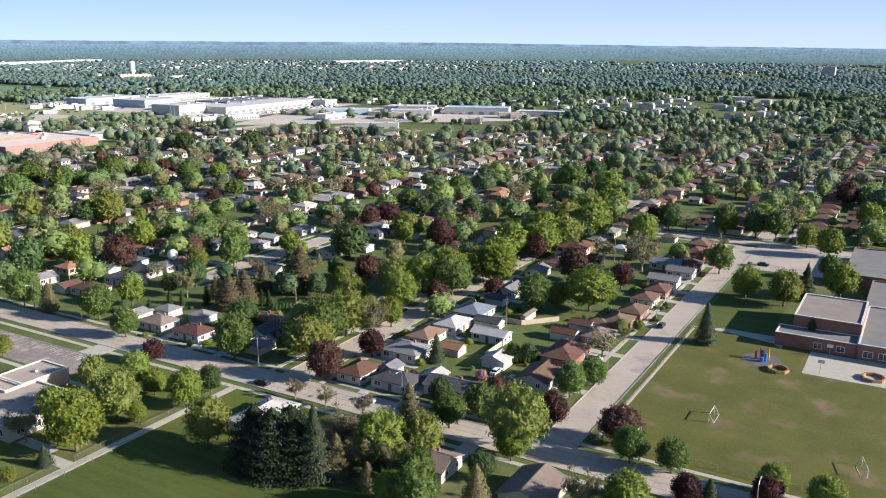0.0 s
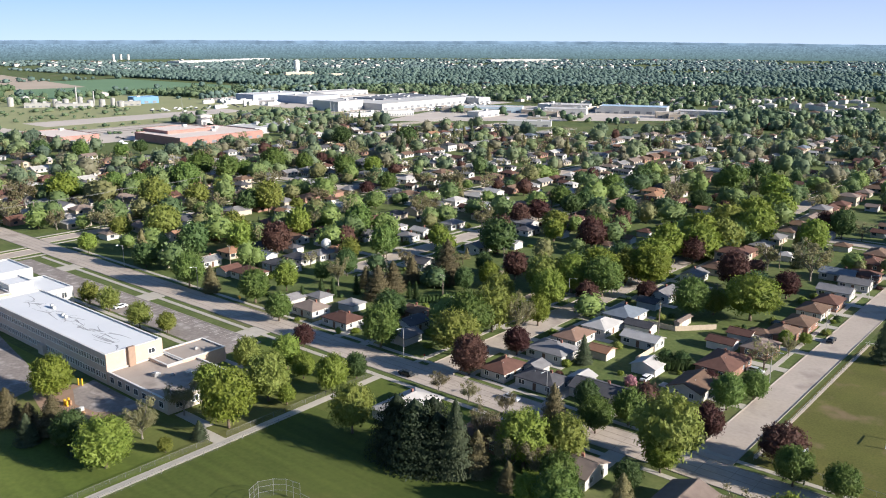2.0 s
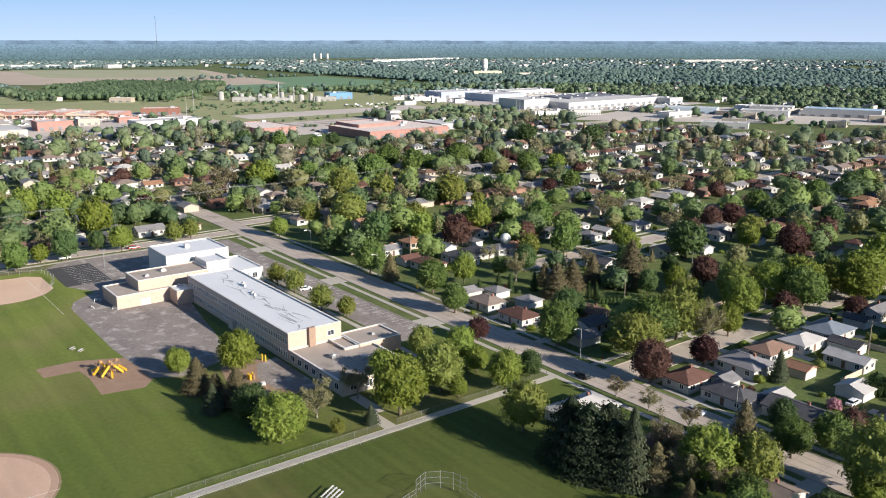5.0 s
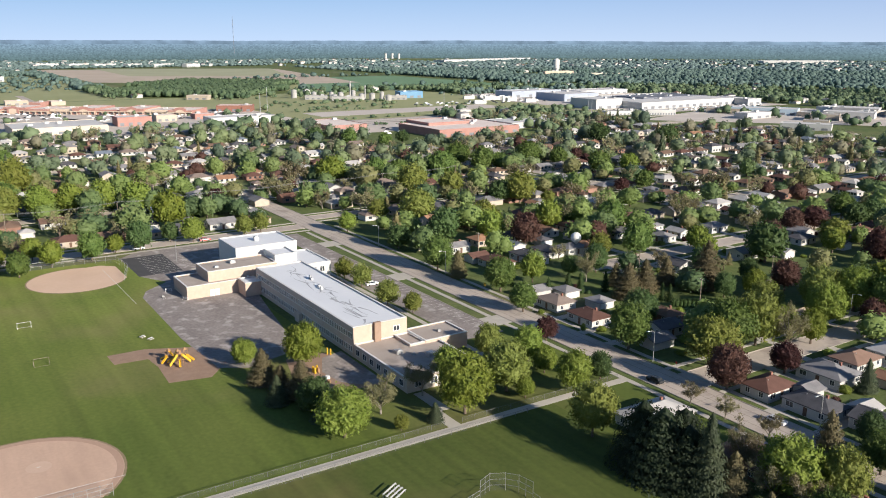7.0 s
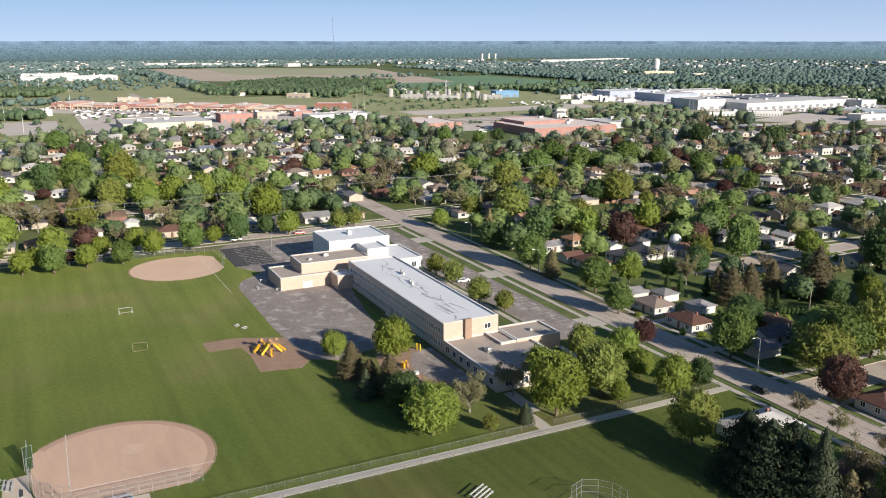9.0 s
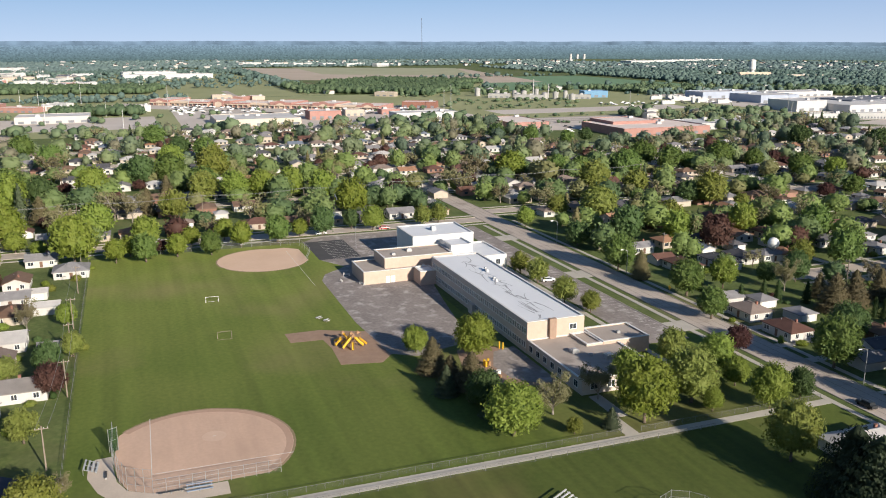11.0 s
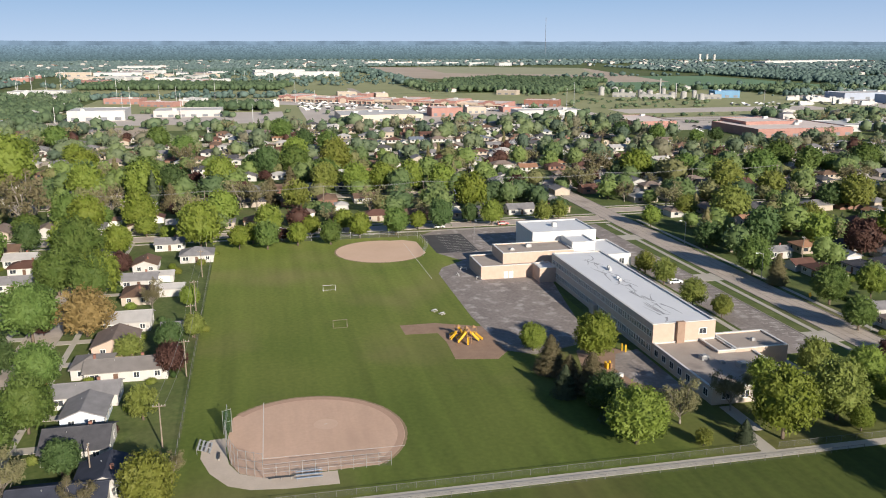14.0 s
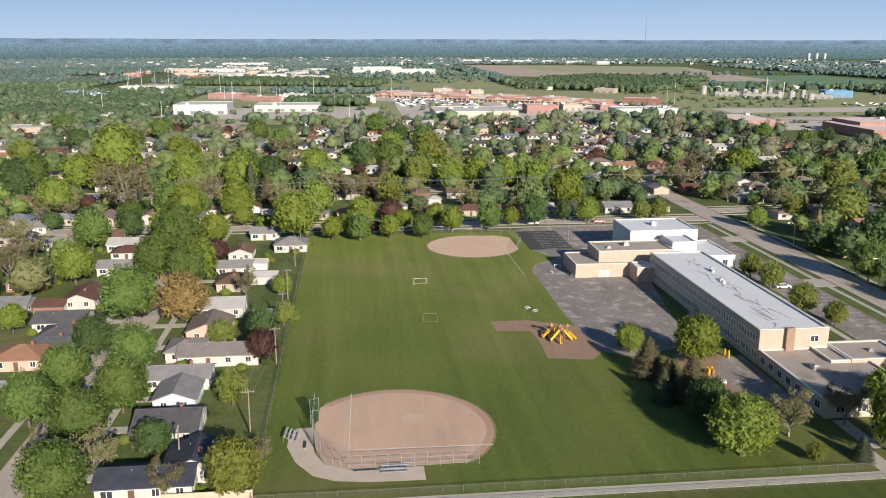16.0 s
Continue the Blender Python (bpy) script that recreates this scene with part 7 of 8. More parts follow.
# beyond, nothing but wooded ridges, one behind the other, their haze painted as glow
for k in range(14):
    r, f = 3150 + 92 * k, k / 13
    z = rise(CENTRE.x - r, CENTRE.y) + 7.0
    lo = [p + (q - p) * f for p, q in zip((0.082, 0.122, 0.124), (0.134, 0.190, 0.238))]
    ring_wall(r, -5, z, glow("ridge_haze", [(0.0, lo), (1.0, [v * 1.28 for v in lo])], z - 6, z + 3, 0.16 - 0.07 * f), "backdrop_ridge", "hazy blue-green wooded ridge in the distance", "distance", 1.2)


def far_houses(r0, r1, count):
    g = Geo()
    rng = random.Random(int(r0))
    for _ in range(count):
        r, b = math.sqrt(rng.uniform(r0 * r0, r1 * r1)), radians(rng.uniform(88, 206))
        e, n = -10 + r * math.cos(b), 6 + r * math.sin(b)
        if not clear(e, n, CLEAR):
            continue
        k, L, W, h = rng.randrange(4), rng.uniform(10, 16), rng.uniform(8, 10), rng.uniform(3, 6)
        if rng.random() < 0.5:
            L, W = W, L
        z = rise(e, n)
        h += z + (3 if r > 2300 else 0)
        g.box(e - L / 2, e + L / 2, n - W / 2, n + W / 2, z - 1, h, 0)
        i = len(g.v)
        g.v += [(e - L / 2, n - W / 2, h), (e + L / 2, n - W / 2, h), (e + L / 2, n + W / 2, h), (e - L / 2, n + W / 2, h), (e, n, h + 2.2)]
        g.f += [(i, i + 1, i + 4), (i + 1, i + 2, i + 4), (i + 2, i + 3, i + 4), (i + 3, i, i + 4)]
        g.m += [1 + k] * 4
    lone("far_houses", g.mesh("far_houses", WALLS["white"], ROOFS["grey"], ROOFS["brown"], ROOFS["pale"], ROOFS["dark"]), "distant pale houses among trees", "houses", kind="stuff")


far_houses(870, 1350, 800)
far_houses(1350, 2300, 420)
far_houses(2300, 3100, 330)


# ---- business and factory belt ----
FACTORY_WALL = mat("white_cladding", (0.42, 0.42, 0.415), (0.56, 0.555, 0.54), scale=0.1, rough=0.6)
FACTORY_ROOF = mat("pale_factory_roof", (0.50, 0.485, 0.475), (0.64, 0.62, 0.605), scale=0.02, fine=12, rough=0.8)
DARK_ROOF = mat("dark_factory_roof", (0.13, 0.14, 0.17), (0.20, 0.21, 0.24), scale=0.02, fine=12, rough=0.8)
PINK_ROOF = mat("ballasted_pink_roof", (0.66, 0.56, 0.51), (0.78, 0.68, 0.62), scale=0.02, fine=12, rough=0.9)
BLUE_WALL = mat("blue_cladding", (0.11, 0.235, 0.38), (0.15, 0.30, 0.46), scale=0.1, rough=0.5)
TERRA = mat("terracotta_brick", (0.31, 0.162, 0.135), (0.41, 0.240, 0.208), scale=0.2, rough=0.9)
LOT = mat("pale_parking_lot", (0.46, 0.405, 0.36), (0.61, 0.545, 0.49), scale=0.02, fine=14, rough=0.9)
DRYGRASS = mat("dry_meadow", (0.25, 0.27, 0.125), (0.34, 0.34, 0.18), scale=0.012, fine=12, rough=0.95)
CROP = mat("green_crop_field", (0.13, 0.225, 0.12), (0.17, 0.27, 0.15), scale=0.01, fine=12, rough=0.95)
SOIL = mat("brown_ploughed_field", (0.40, 0.325, 0.255), (0.52, 0.43, 0.345), scale=0.01, fine=12, rough=0.95)


TANK = mat("tank_steel", (0.30, 0.295, 0.285), (0.44, 0.43, 0.41), scale=0.15, rough=0.6)
OPENING = mat("hall_doors_and_windows", (0.13, 0.14, 0.16), (0.24, 0.25, 0.27), scale=0.2, rough=0.5)


def hall(e, n, long, deep, h, turn, wall_m, roof_m, label, doors=0, category="factory"):
    """A flat-roofed hall centred at e, n: walls, roof, coping and doors or windows along its front."""
    ob = thing(category.replace(" ", "_"), e, n, rise(e, n), turn, label, category, "halls of the business belt")
    a, b = long / 2, deep / 2
    g = Geo()
    g.box(-a, a, -b, b, -0.5, h)
    part("wall", g.mesh("wall", wall_m), ob)
    g = Geo()
    g.box(-a + 0.5, a - 0.5, -b + 0.5, b - 0.5, h, h + 0.3)
    part("roof", g.mesh("roof", roof_m), ob)
    g = Geo()
    for x0, x1, y0, y1 in ((-a, a, -b, -b + 0.5), (-a, a, b - 0.5, b), (-a, -a + 0.5, -b + 0.5, b - 0.5), (a - 0.5, a, -b + 0.5, b - 0.5)):
        g.box(x0, x1, y0, y1, h, h + 0.7)
    part("coping", g.mesh("coping", wall_m), ob)
    for k in range(doors):
        x = -a + long * (k + 0.5) / doors
        w = min(3.0, long / doors * 0.24)
        g = Geo()
        g.box(x - w, x + w, -b - 0.12, -b + 0.1, 0.4, min(3.4, h * 0.45))
        part("opening", g.mesh("opening", OPENING), ob)
    for k in range(max(1, int(long * deep / 1600))):
        x, y = fill_rng.uniform(-a * 0.8, a * 0.8), fill_rng.uniform(-b * 0.8, b * 0.8)
        g = Geo()
        g.box(x - 2, x + 2, y - 1.5, y + 1.5, h + 0.3, h + 2.2)
        part("roof_unit", g.mesh("roof_unit", FACTORY_WALL), ob)
    return ob


# local -y looks towards the road side; turn 90 makes the front face east
hall(-650, 434, 84, 70, 6.2, 90, TERRA, PINK_ROOF, "long red-brick works with a pale ballasted roof", 9)
hall(-672, 426, 44, 40, 8.4, 90, TERRA, PINK_ROOF, "raised red-brick works block with a pale roof", 0)
hall(-740, 352, 38, 66, 5.0, 90, TERRA, PINK_ROOF, "red-brick works wing with a pale roof", 4)
strip("works_yard", -800, -685, 318, 520, 0.05, LOT, "pale concrete works yard", "yard")
hall(-662, 526, 78, 44, 5, 90, FACTORY_WALL, FACTORY_ROOF, "low white hall with a pale roof", 6)
hall(-820, 290, 64, 26, 8, 90, FACTORY_WALL, FACTORY_ROOF, "white warehouse with a pale roof", 8, "warehouse")
hall(-848, 128, 78, 62, 6, 90, mat("buff_render", (0.5, 0.43, 0.35), (0.6, 0.53, 0.44), scale=0.1), FACTORY_ROOF, "low buff store with a pale roof", 7, "store")
hall(-872, 200, 32, 24, 8, 90, TERRA, FACTORY_ROOF, "red brick store with white top", 4, "store")
strip("store_lot", -1010, -780, 60, 360, 0.04, LOT, "pale store parking lot", "parking lot")
strip("store_lot", -960, -830, -190, 40, 0.04, LOT, "pale store parking lot", "parking lot")
# shopping strip, built askew to the street grid
d = Vector((0.615, 0.788))
STUCCO = mat("pale_stucco", (0.50, 0.40, 0.31), (0.60, 0.50, 0.40), scale=0.1)
for k in range(11):
    p = Vector((-1138, 66)) + d * (27.5 * k)
    tall = 6.4 if k in (0, 3, 6, 8) else 4.8
    shop = hall(p.x, p.y, 27.3, 40 if k % 2 else 46, tall, 52, TERRA if k % 4 != 1 else STUCCO, PINK_ROOF, "terracotta shopping strip unit with a parapet", 4, "shop")
    for j in range(5):
        g = Geo()
        x = -13.6 + 6.8 * j
        g.box(x - 0.45, x + 0.45, -(40 if k % 2 else 46) / 2 - 2.6, -(40 if k % 2 else 46) / 2 - 1.8, 0, 3.2)
        part("column", g.mesh("column", STUCCO), shop)
    g = Geo()
    g.box(-13.6, 13.6, -(40 if k % 2 else 46) / 2 - 2.8, -(40 if k % 2 else 46) / 2 - 0.1, 3.2, 3.9)
    part("awning", g.mesh("awning", STUCCO), shop)
for k in (0, 3, 6, 8, 10):
    p = Vector((-1138, 66)) + d * (27.5 * k) + Vector((0.788, -0.615)) * 23
    ob = thing("shop_gable", p.x, p.y, 0, 52, "pale arched gable on a shopping strip", "gable", "gables of the shopping strip")
    g = Geo()
    ring = [(-7, 0), (7, 0), (7, 6.8), (4.5, 8.0), (0, 8.8), (-4.5, 8.0), (-7, 6.8)]
    g.solid([(x, 0.5, z) for x, z in ring], [(x, -0.5, z) for x, z in ring])
    part("front", g.mesh("front", TERRA), ob)
    g = Geo()
    ring = [(-4.5, 0.2), (4.5, 0.2), (4.5, 5.0), (0, 6.4), (-4.5, 5.0)]
    g.solid([(x, -0.5, z) for x, z in ring], [(x, -0.62, z) for x, z in ring])
    part("recess", g.mesh("recess", STUCCO), ob)
hall(-976, 340, 40, 24, 6.5, 62, REDBRICK, PINK_ROOF, "red-brick store beside a shopping strip", 5, "store")
sheet("shopping_lot", [(-1170, 10), (-1110, -20), (-880, 280), (-905, 350)], 0.05, LOT, "large pale shopping parking lot", "parking lot")
hall(-908, -136, 52, 44, 9, 90, FACTORY_WALL, FACTORY_ROOF, "white warehouse with blue-grey side", 4, "warehouse")
hall(-932, -54, 66, 40, 6, 90, mat("grey_block", (0.44, 0.41, 0.39), (0.54, 0.51, 0.48), scale=0.1), FACTORY_ROOF, "grey block warehouse with a pale roof", 6, "warehouse")
strip("bare_earth", -812, -732, -122, -78, 0.06, SOIL, "patch of bare brown earth", "earth")
hall(-706, -236, 34, 28, 7, 90, WALLS["tan"], FACTORY_ROOF, "tan brick school with a flat roof", 8, "school")
hall(-806, -200, 12, 9, 7, 90, FACTORY_WALL, ROOFS["grey"], "white barn beside a field", 2, "barn")
hall(-1070, -96, 44, 20, 5, 60, TERRA, PINK_ROOF, "low terracotta store with a pale roof", 5, "store")
hall(-1124, -142, 44, 24, 6, 75, TERRA, PINK_ROOF, "terracotta store with a pale roof", 5, "store")
# large white factory
hall(-786, 726, 42, 46, 11, 90, FACTORY_WALL, FACTORY_ROOF, "tall white clad factory block", 3)
hall(-792, 832, 168, 122, 7.5, 90, FACTORY_WALL, FACTORY_ROOF, "long white factory with a pale roof", 14)
hall(-740, 925, 26, 60, 7, 90, FACTORY_WALL, FACTORY_ROOF, "white end hall of a long factory", 2)
hall(-806, 850, 104, 56, 8.6, 90, DARK_ROOF, DARK_ROOF, "dark raised roof of a factory", 0)
hall(-912, 788, 60, 60, 9, 90, mat("grey_blue_cladding", (0.30, 0.34, 0.42), (0.40, 0.44, 0.52), scale=0.1), FACTORY_ROOF, "grey-blue clad factory block with pale roof", 4)
hall(-985, 905, 100, 40, 6, 90, FACTORY_WALL, FACTORY_ROOF, "white factory hall behind the main works", 8)
hall(-1000, 790, 90, 40, 8, 90, mat("grey_blue_cladding", (0.30, 0.34, 0.42), (0.40, 0.44, 0.52), scale=0.1), FACTORY_ROOF, "grey-blue clad factory hall with pale roof", 4)
hall(-676, 716, 36, 14, 5, 60, FACTORY_WALL, FACTORY_ROOF, "low white office with many windows", 12, "office")
hall(-698, 680, 38, 14, 4, 75, FACTORY_WALL, ROOFS["grey"], "low white office with a pitched grey roof", 8, "office")
hall(-620, 826, 70, 26, 6, 30, mat("pale_blue_cladding", (0.42, 0.52, 0.60), (0.52, 0.62, 0.70), scale=0.1), FACTORY_ROOF, "pale blue workshop with a metal roof", 7, "workshop")
hall(-482, 918, 78, 30, 8, 20, FACTORY_WALL, mat("light_blue_roof", (0.36, 0.50, 0.64), (0.46, 0.60, 0.74), scale=0.05), "white workshop with a light blue roof", 6, "workshop")
hall(-540, 860, 50, 24, 6, 25, FACTORY_WALL, FACTORY_ROOF, "white metal workshop with a pale roof", 5, "workshop")
hall(-560, 905, 46, 30, 7, 25, mat("grey_block", (0.44, 0.41, 0.39), (0.54, 0.51, 0.48)), FACTORY_ROOF, "grey block workshop with a pale roof", 5, "workshop")
hall(-492, 716, 44, 18, 5, 30, FACTORY_WALL, FACTORY_ROOF, "low white hall among garden trees", 4, "workshop")
hall(-400, 930, 60, 22, 6, 15, FACTORY_WALL, FACTORY_ROOF, "white metal workshop with a pale roof", 5, "workshop")
strip("works_yard", -1080, -690, 700, 965, 0.04, LOT, "pale factory yard", "yard")
sheet("works_yard", [(-668, 800), (-400, 890), (-400, 935), (-640, 930)], 0.05, LOT, "pale gravel works yard", "yard")
sheet("works_yard", [(-640, 655), (-395, 868), (-470, 985), (-688, 800)], 0.046, LOT, "pale road and yards along low workshops", "yard")
strip("rail_yard", -745, -690, 480, 700, 0.05, mat("rail_ballast", (0.24, 0.205, 0.175), (0.33, 0.29, 0.25), scale=0.05, rough=0.95), "brown rail yard", "yard")
strip("meadow", -1010, -800, 520, 695, 0.05, DRYGRASS, "yellow-green meadow", "meadow")
strip("meadow", -1240, -1010, 380, 720, 0.045, DRYGRASS, "yellow-green meadow", "meadow")
# chemical works and blue hall
hall(-1062, 624, 34, 22, 8.5, 80, BLUE_WALL, mat("blue_roof", (0.2, 0.36, 0.55), (0.26, 0.44, 0.62), scale=0.1), "bright blue clad factory hall", 3)
for k, (e, n, r, h) in enumerate(((-1140, 482, 4, 11), (-1112, 500, 3.5, 9), (-1098, 520, 3, 9), (-1085, 528, 4, 9), (-1070, 540, 3, 12), (-1055, 545, 4, 8), (-1045, 556, 4, 9), (-1036, 566, 3, 11), (-1028, 572, 4, 7), (-1090, 545, 1.0, 24), (-1066, 556, 0.9, 19), (-1078, 515, 4, 7))):
    ob = thing("storage_tank" if r > 2 else "chimney_stack", e, n, 0, 0, "white steel storage tank" if r > 2 else "slim white chimney stack", "tank" if r > 2 else "chimney", "chemical works")
    g = Geo()
    g.rod((0, 0, -0.5), (0, 0, h), r, 14)
    part("shell", g.mesh("shell", TANK, smooth=False), ob)
    g = Geo()
    g.rod((0, 0, h), (0, 0, h + r * 0.3), r, 14, 0, r * 0.2)
    part("lid", g.mesh("lid", TANK), ob)
for e, n, l in ((-1060, 525, 40), (-1040, 590, 30), (-1100, 498, 30)):
    hall(e, n, l, 12, 5, 60, TANK, DARK_ROOF, "white chemical works building", 4)
# fields
sheet("field", [(-2540, 480), (-2000, 450), (-1820, 760), (-2300, 900)], 0.072, mat("pale_young_crop", (0.30, 0.31, 0.19), (0.40, 0.39, 0.26), scale=0.01, fine=12, rough=0.95), "pale green young crop field", "field")
sheet("field", [(-2540, 330), (-1750, 330), (-1490, 640), (-1480, 760), (-2250, 900)], 0.06, SOIL, "brown ploughed field", "field")
sheet("field", [(-1830, 420), (-1300, 420), (-1300, 560), (-1500, 640)], 0.055, DRYGRASS, "pale green field", "field")
strip("field", -1720, -1240, 560, 960, 0.05, CROP, "green crop field", "field")
strip("field", -1450, -1240, -120, 60, 0.05, DRYGRASS, "yellow-green field", "field")
strip("field", -290, -110, 1290, 1385, 0.05, DRYGRASS, "open sports field", "field")
strip("field", -1560, -1330, 1190, 1330, 0.05, DRYGRASS, "green campus lawn", "field")
hall(-255, 1300, 50, 20, 7, 10, FACTORY_WALL, FACTORY_ROOF, "white hall beside a field", 4)
# beyond
hall(-1965, -270, 96, 60, 9, 95, FACTORY_WALL, FACTORY_ROOF, "large white distribution warehouse", 20, "warehouse")
hall(-2000, 66, 110, 50, 11, 96, FACTORY_WALL, FACTORY_ROOF, "tall white distribution warehouse behind a lower one", 0, "warehouse")
hall(-2420, -276, 120, 60, 10, 95, FACTORY_WALL, FACTORY_ROOF, "far white distribution warehouse", 0, "warehouse")
hall(-1130, -312, 110, 36, 7, 30, mat("grey_blue_cladding", (0.30, 0.34, 0.42)), mat("light_blue_roof", (0.36, 0.50, 0.64), (0.46, 0.60, 0.74), scale=0.05), "long grey-blue store with a pale blue roof", 6, "store")
hall(-1318, -282, 76, 34, 6, 90, FACTORY_WALL, FACTORY_ROOF, "long white store with a pale roof", 6, "store")
hall(-1900, 100, 180, 40, 9, 96, FACTORY_WALL, FACTORY_ROOF, "large white distribution warehouse", 14, "warehouse")
hall(-1600, -60, 60, 40, 8, 95, FACTORY_WALL, FACTORY_ROOF, "white warehouse with a pale roof", 4, "warehouse")
for k in range(6):
    p = Vector((-2770, 390)).lerp(Vector((-2540, 750)), k / 5)
    hall(p.x, p.y, 52 if k % 2 else 74, 20, 9, 118, FACTORY_WALL, FACTORY_ROOF, "far white apartment block", 6, "apartment block")
hall(-2480, 1760, 460, 50, 9, 104, FACTORY_WALL, FACTORY_ROOF, "very long far white warehouse", 10, "warehouse")
hall(-1720, 2450, 250, 50, 10, 60, FACTORY_WALL, FACTORY_ROOF, "far pale quarry works", 10)
hall(-232, 2250, 28, 24, 25, 0, mat("grey_block", (0.44, 0.41, 0.39), (0.54, 0.51, 0.48)), FACTORY_ROOF, "far grey tower block", 4, "tower block")
for k in range(3):
    p = Vector((-2870, 1582)).lerp(Vector((-2838, 1621)), k / 2)
    ob = thing("silo", p.x, p.y, rise(p.x, p.y), 0, "far pale round tower block", "silo", "far silos")
    g = Geo()
    g.rod((0, 0, -2), (0, 0, 19), 4.6, 14)
    part("shell", g.mesh("shell", FACTORY_WALL), ob)
    g = Geo()
    g.rod((0, 0, 19), (0, 0, 20), 4.9, 14)
    part("cap", g.mesh("cap", DARK_ROOF), ob)
ob = thing("water_tower", -1546, 1302, 0, 0, "tall white cylindrical water tower", "water tower")
g = Geo()
g.rod((0, 0, -1), (0, 0, 12), 4.5, 18)
part("stem", g.mesh("stem", WHITEPAINT), ob)
g = Geo()
g.rod((0, 0, 12), (0, 0, 14.5), 4.5, 18, 0, 6.6)
g.rod((0, 0, 14.5), (0, 0, 34), 6.6, 18)
g.rod((0, 0, 34), (0, 0, 36.5), 6.6, 18, 0, 2.0)
part("tank", g.mesh("tank", WHITEPAINT), ob)
hall(-1520, 1285, 70, 16, 9, 75, STUCCO, FACTORY_ROOF, "pinkish school at the foot of a water tower", 8, "school")
hall(-1420, 1330, 70, 20, 7, 70, mat("buff_render", (0.5, 0.43, 0.35), (0.6, 0.53, 0.44)), FACTORY_ROOF, "low buff building with a flat roof", 6, "school")


def mast(e, n, h, r, label):
    ob = thing("mast", e, n, rise(e, n), 0, label, "mast")
    for k in range(3):
        a = 2.0944 * k
        g = Geo()
        g.rod((r * math.cos(a), r * math.sin(a), 0), (r * math.cos(a) * 0.6, r * math.sin(a) * 0.6, h), r * 0.3, 4)
        part("leg", g.mesh("leg", DARK_ROOF), ob)
    g = Geo()
    for j in range(int(h / (r * 5))):
        z = j * r * 5
        for k in range(3):
            a, b = 2.0944 * k, 2.0944 * (k + 1)
            g.rod((r * math.cos(a), r * math.sin(a), z), (r * math.cos(b), r * math.sin(b), z + r * 4), r * 0.16, 3)
    part("bracing", g.mesh("bracing", DARK_ROOF), ob)


mast(-3430, 1190, 150, 1.1, "very tall thin lattice radio mast")
for e, n, h in ((-932, 362, 28), (-928, 352, 22), (-1080, 60, 26), (-905, -60, 24), (-1000, -120, 26), (-870, 560, 20), (-1180, -160, 30), (-1030, 80, 18), (-1250, -240, 30), (-1350, -300, 32), (-985, 150, 14), (-760, 690, 18), (-700, 640, 16)):
    ob = thing("light_mast", e, n, 0, 0, "slim pale lighting mast", "mast", "lighting masts")
    g = Geo()
    g.rod((0, 0, -0.5), (0, 0, h), 0.35, 6, 0, 0.2)
    part("shaft", g.mesh("shaft", STEEL), ob)
    g = Geo()
    g.rod((-1.5, 0, h), (1.5, 0, h), 0.2, 4)
    part("arm", g.mesh("arm", STEEL), ob)


# trees, hedges and small buildings scattered over the open belt
def scatter(e0, e1, n0, n1, count, w, h, key, seed, label="scattered trees and hedges in open ground"):
    rng = random.Random(seed)
    many = Joined()
    for _ in range(count):
        e, n = rng.uniform(e0, e1), rng.uniform(n0, n1)
        k = 0.45 + 0.9 * rng.random() ** 1.5
        many.add(FAR_TPL[1, rng.randrange(6)], e, n, rise(e, n) - 0.2, rng.uniform(0, 6.28), w * k, h * k * rng.uniform(0.8, 1.2), w * k * rng.uniform(0.8, 1.4))
    lone("scattered_trees", many.mesh("scattered_trees", [FARLEAF[key]]), label, "trees", kind="stuff")


scatter(-800, -770, -180, 330, 90, 11, 9, "a", 1)
scatter(-1000, -780, -180, 380, 80, 8, 6, "a", 2)
# rail lines, hedgerows and low scrub beside them
BALLAST = mat("rail_ballast", (0.24, 0.205, 0.175), (0.33, 0.29, 0.25), scale=0.05, rough=0.95)
for e, w in ((-762, 5), (-776, 4), (-796, 4)):
    strip("rail_line", e - w / 2, e + w / 2, 330, 1080, 0.062, BALLAST, "brown ballasted rail line", "railway")
strip("access_road", -668, -660, 470, 780, 0.064, LOT, "pale access road along a rail line", "road")
strip("store_lot", -770, -640, 470, 500, 0.058, LOT, "pale yard beside low halls", "yard")
strip("store_lot", -905, -850, 392, 640, 0.055, LOT, "pale gravel storage yard", "yard")
scatter(-748, -738, 380, 720, 44, 5, 2.6, "a", 51, "scrubby hedgerow along a rail line")
scatter(-815, -806, 380, 720, 36, 6, 3, "a", 52, "scrubby hedgerow along a rail line")
scatter(-930, -915, 385, 660, 26, 6, 4, "a", 53, "hedgerow across a meadow")
scatter(-1060, -940, 400, 560, 60, 7, 4, "a", 54, "low scrub in a meadow")
strip("meadow", -1235, -775, -185, 375, 0.018, DRYGRASS, "yellow-green open ground between stores", "meadow")
strip("meadow", -1240, -690, 375, 700, 0.016, DRYGRASS, "yellow-green open ground beside a rail line", "meadow")
strip("meadow", -2250, -1240, -330, 300, 0.016, DRYGRASS, "yellow-green open ground between warehouses", "meadow")
scatter(-820, -690, 500, 720, 46, 9, 6, "a", 3)
scatter(-1200, -1150, 380, 640, 50, 9, 7, "a", 4)
scatter(-700, -590, 500, 540, 20, 10, 9, "a", 5)
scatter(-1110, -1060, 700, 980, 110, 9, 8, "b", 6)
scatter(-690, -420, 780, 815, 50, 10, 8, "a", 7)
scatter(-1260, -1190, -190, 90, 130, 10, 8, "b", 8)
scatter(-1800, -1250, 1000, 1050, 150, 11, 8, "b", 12)
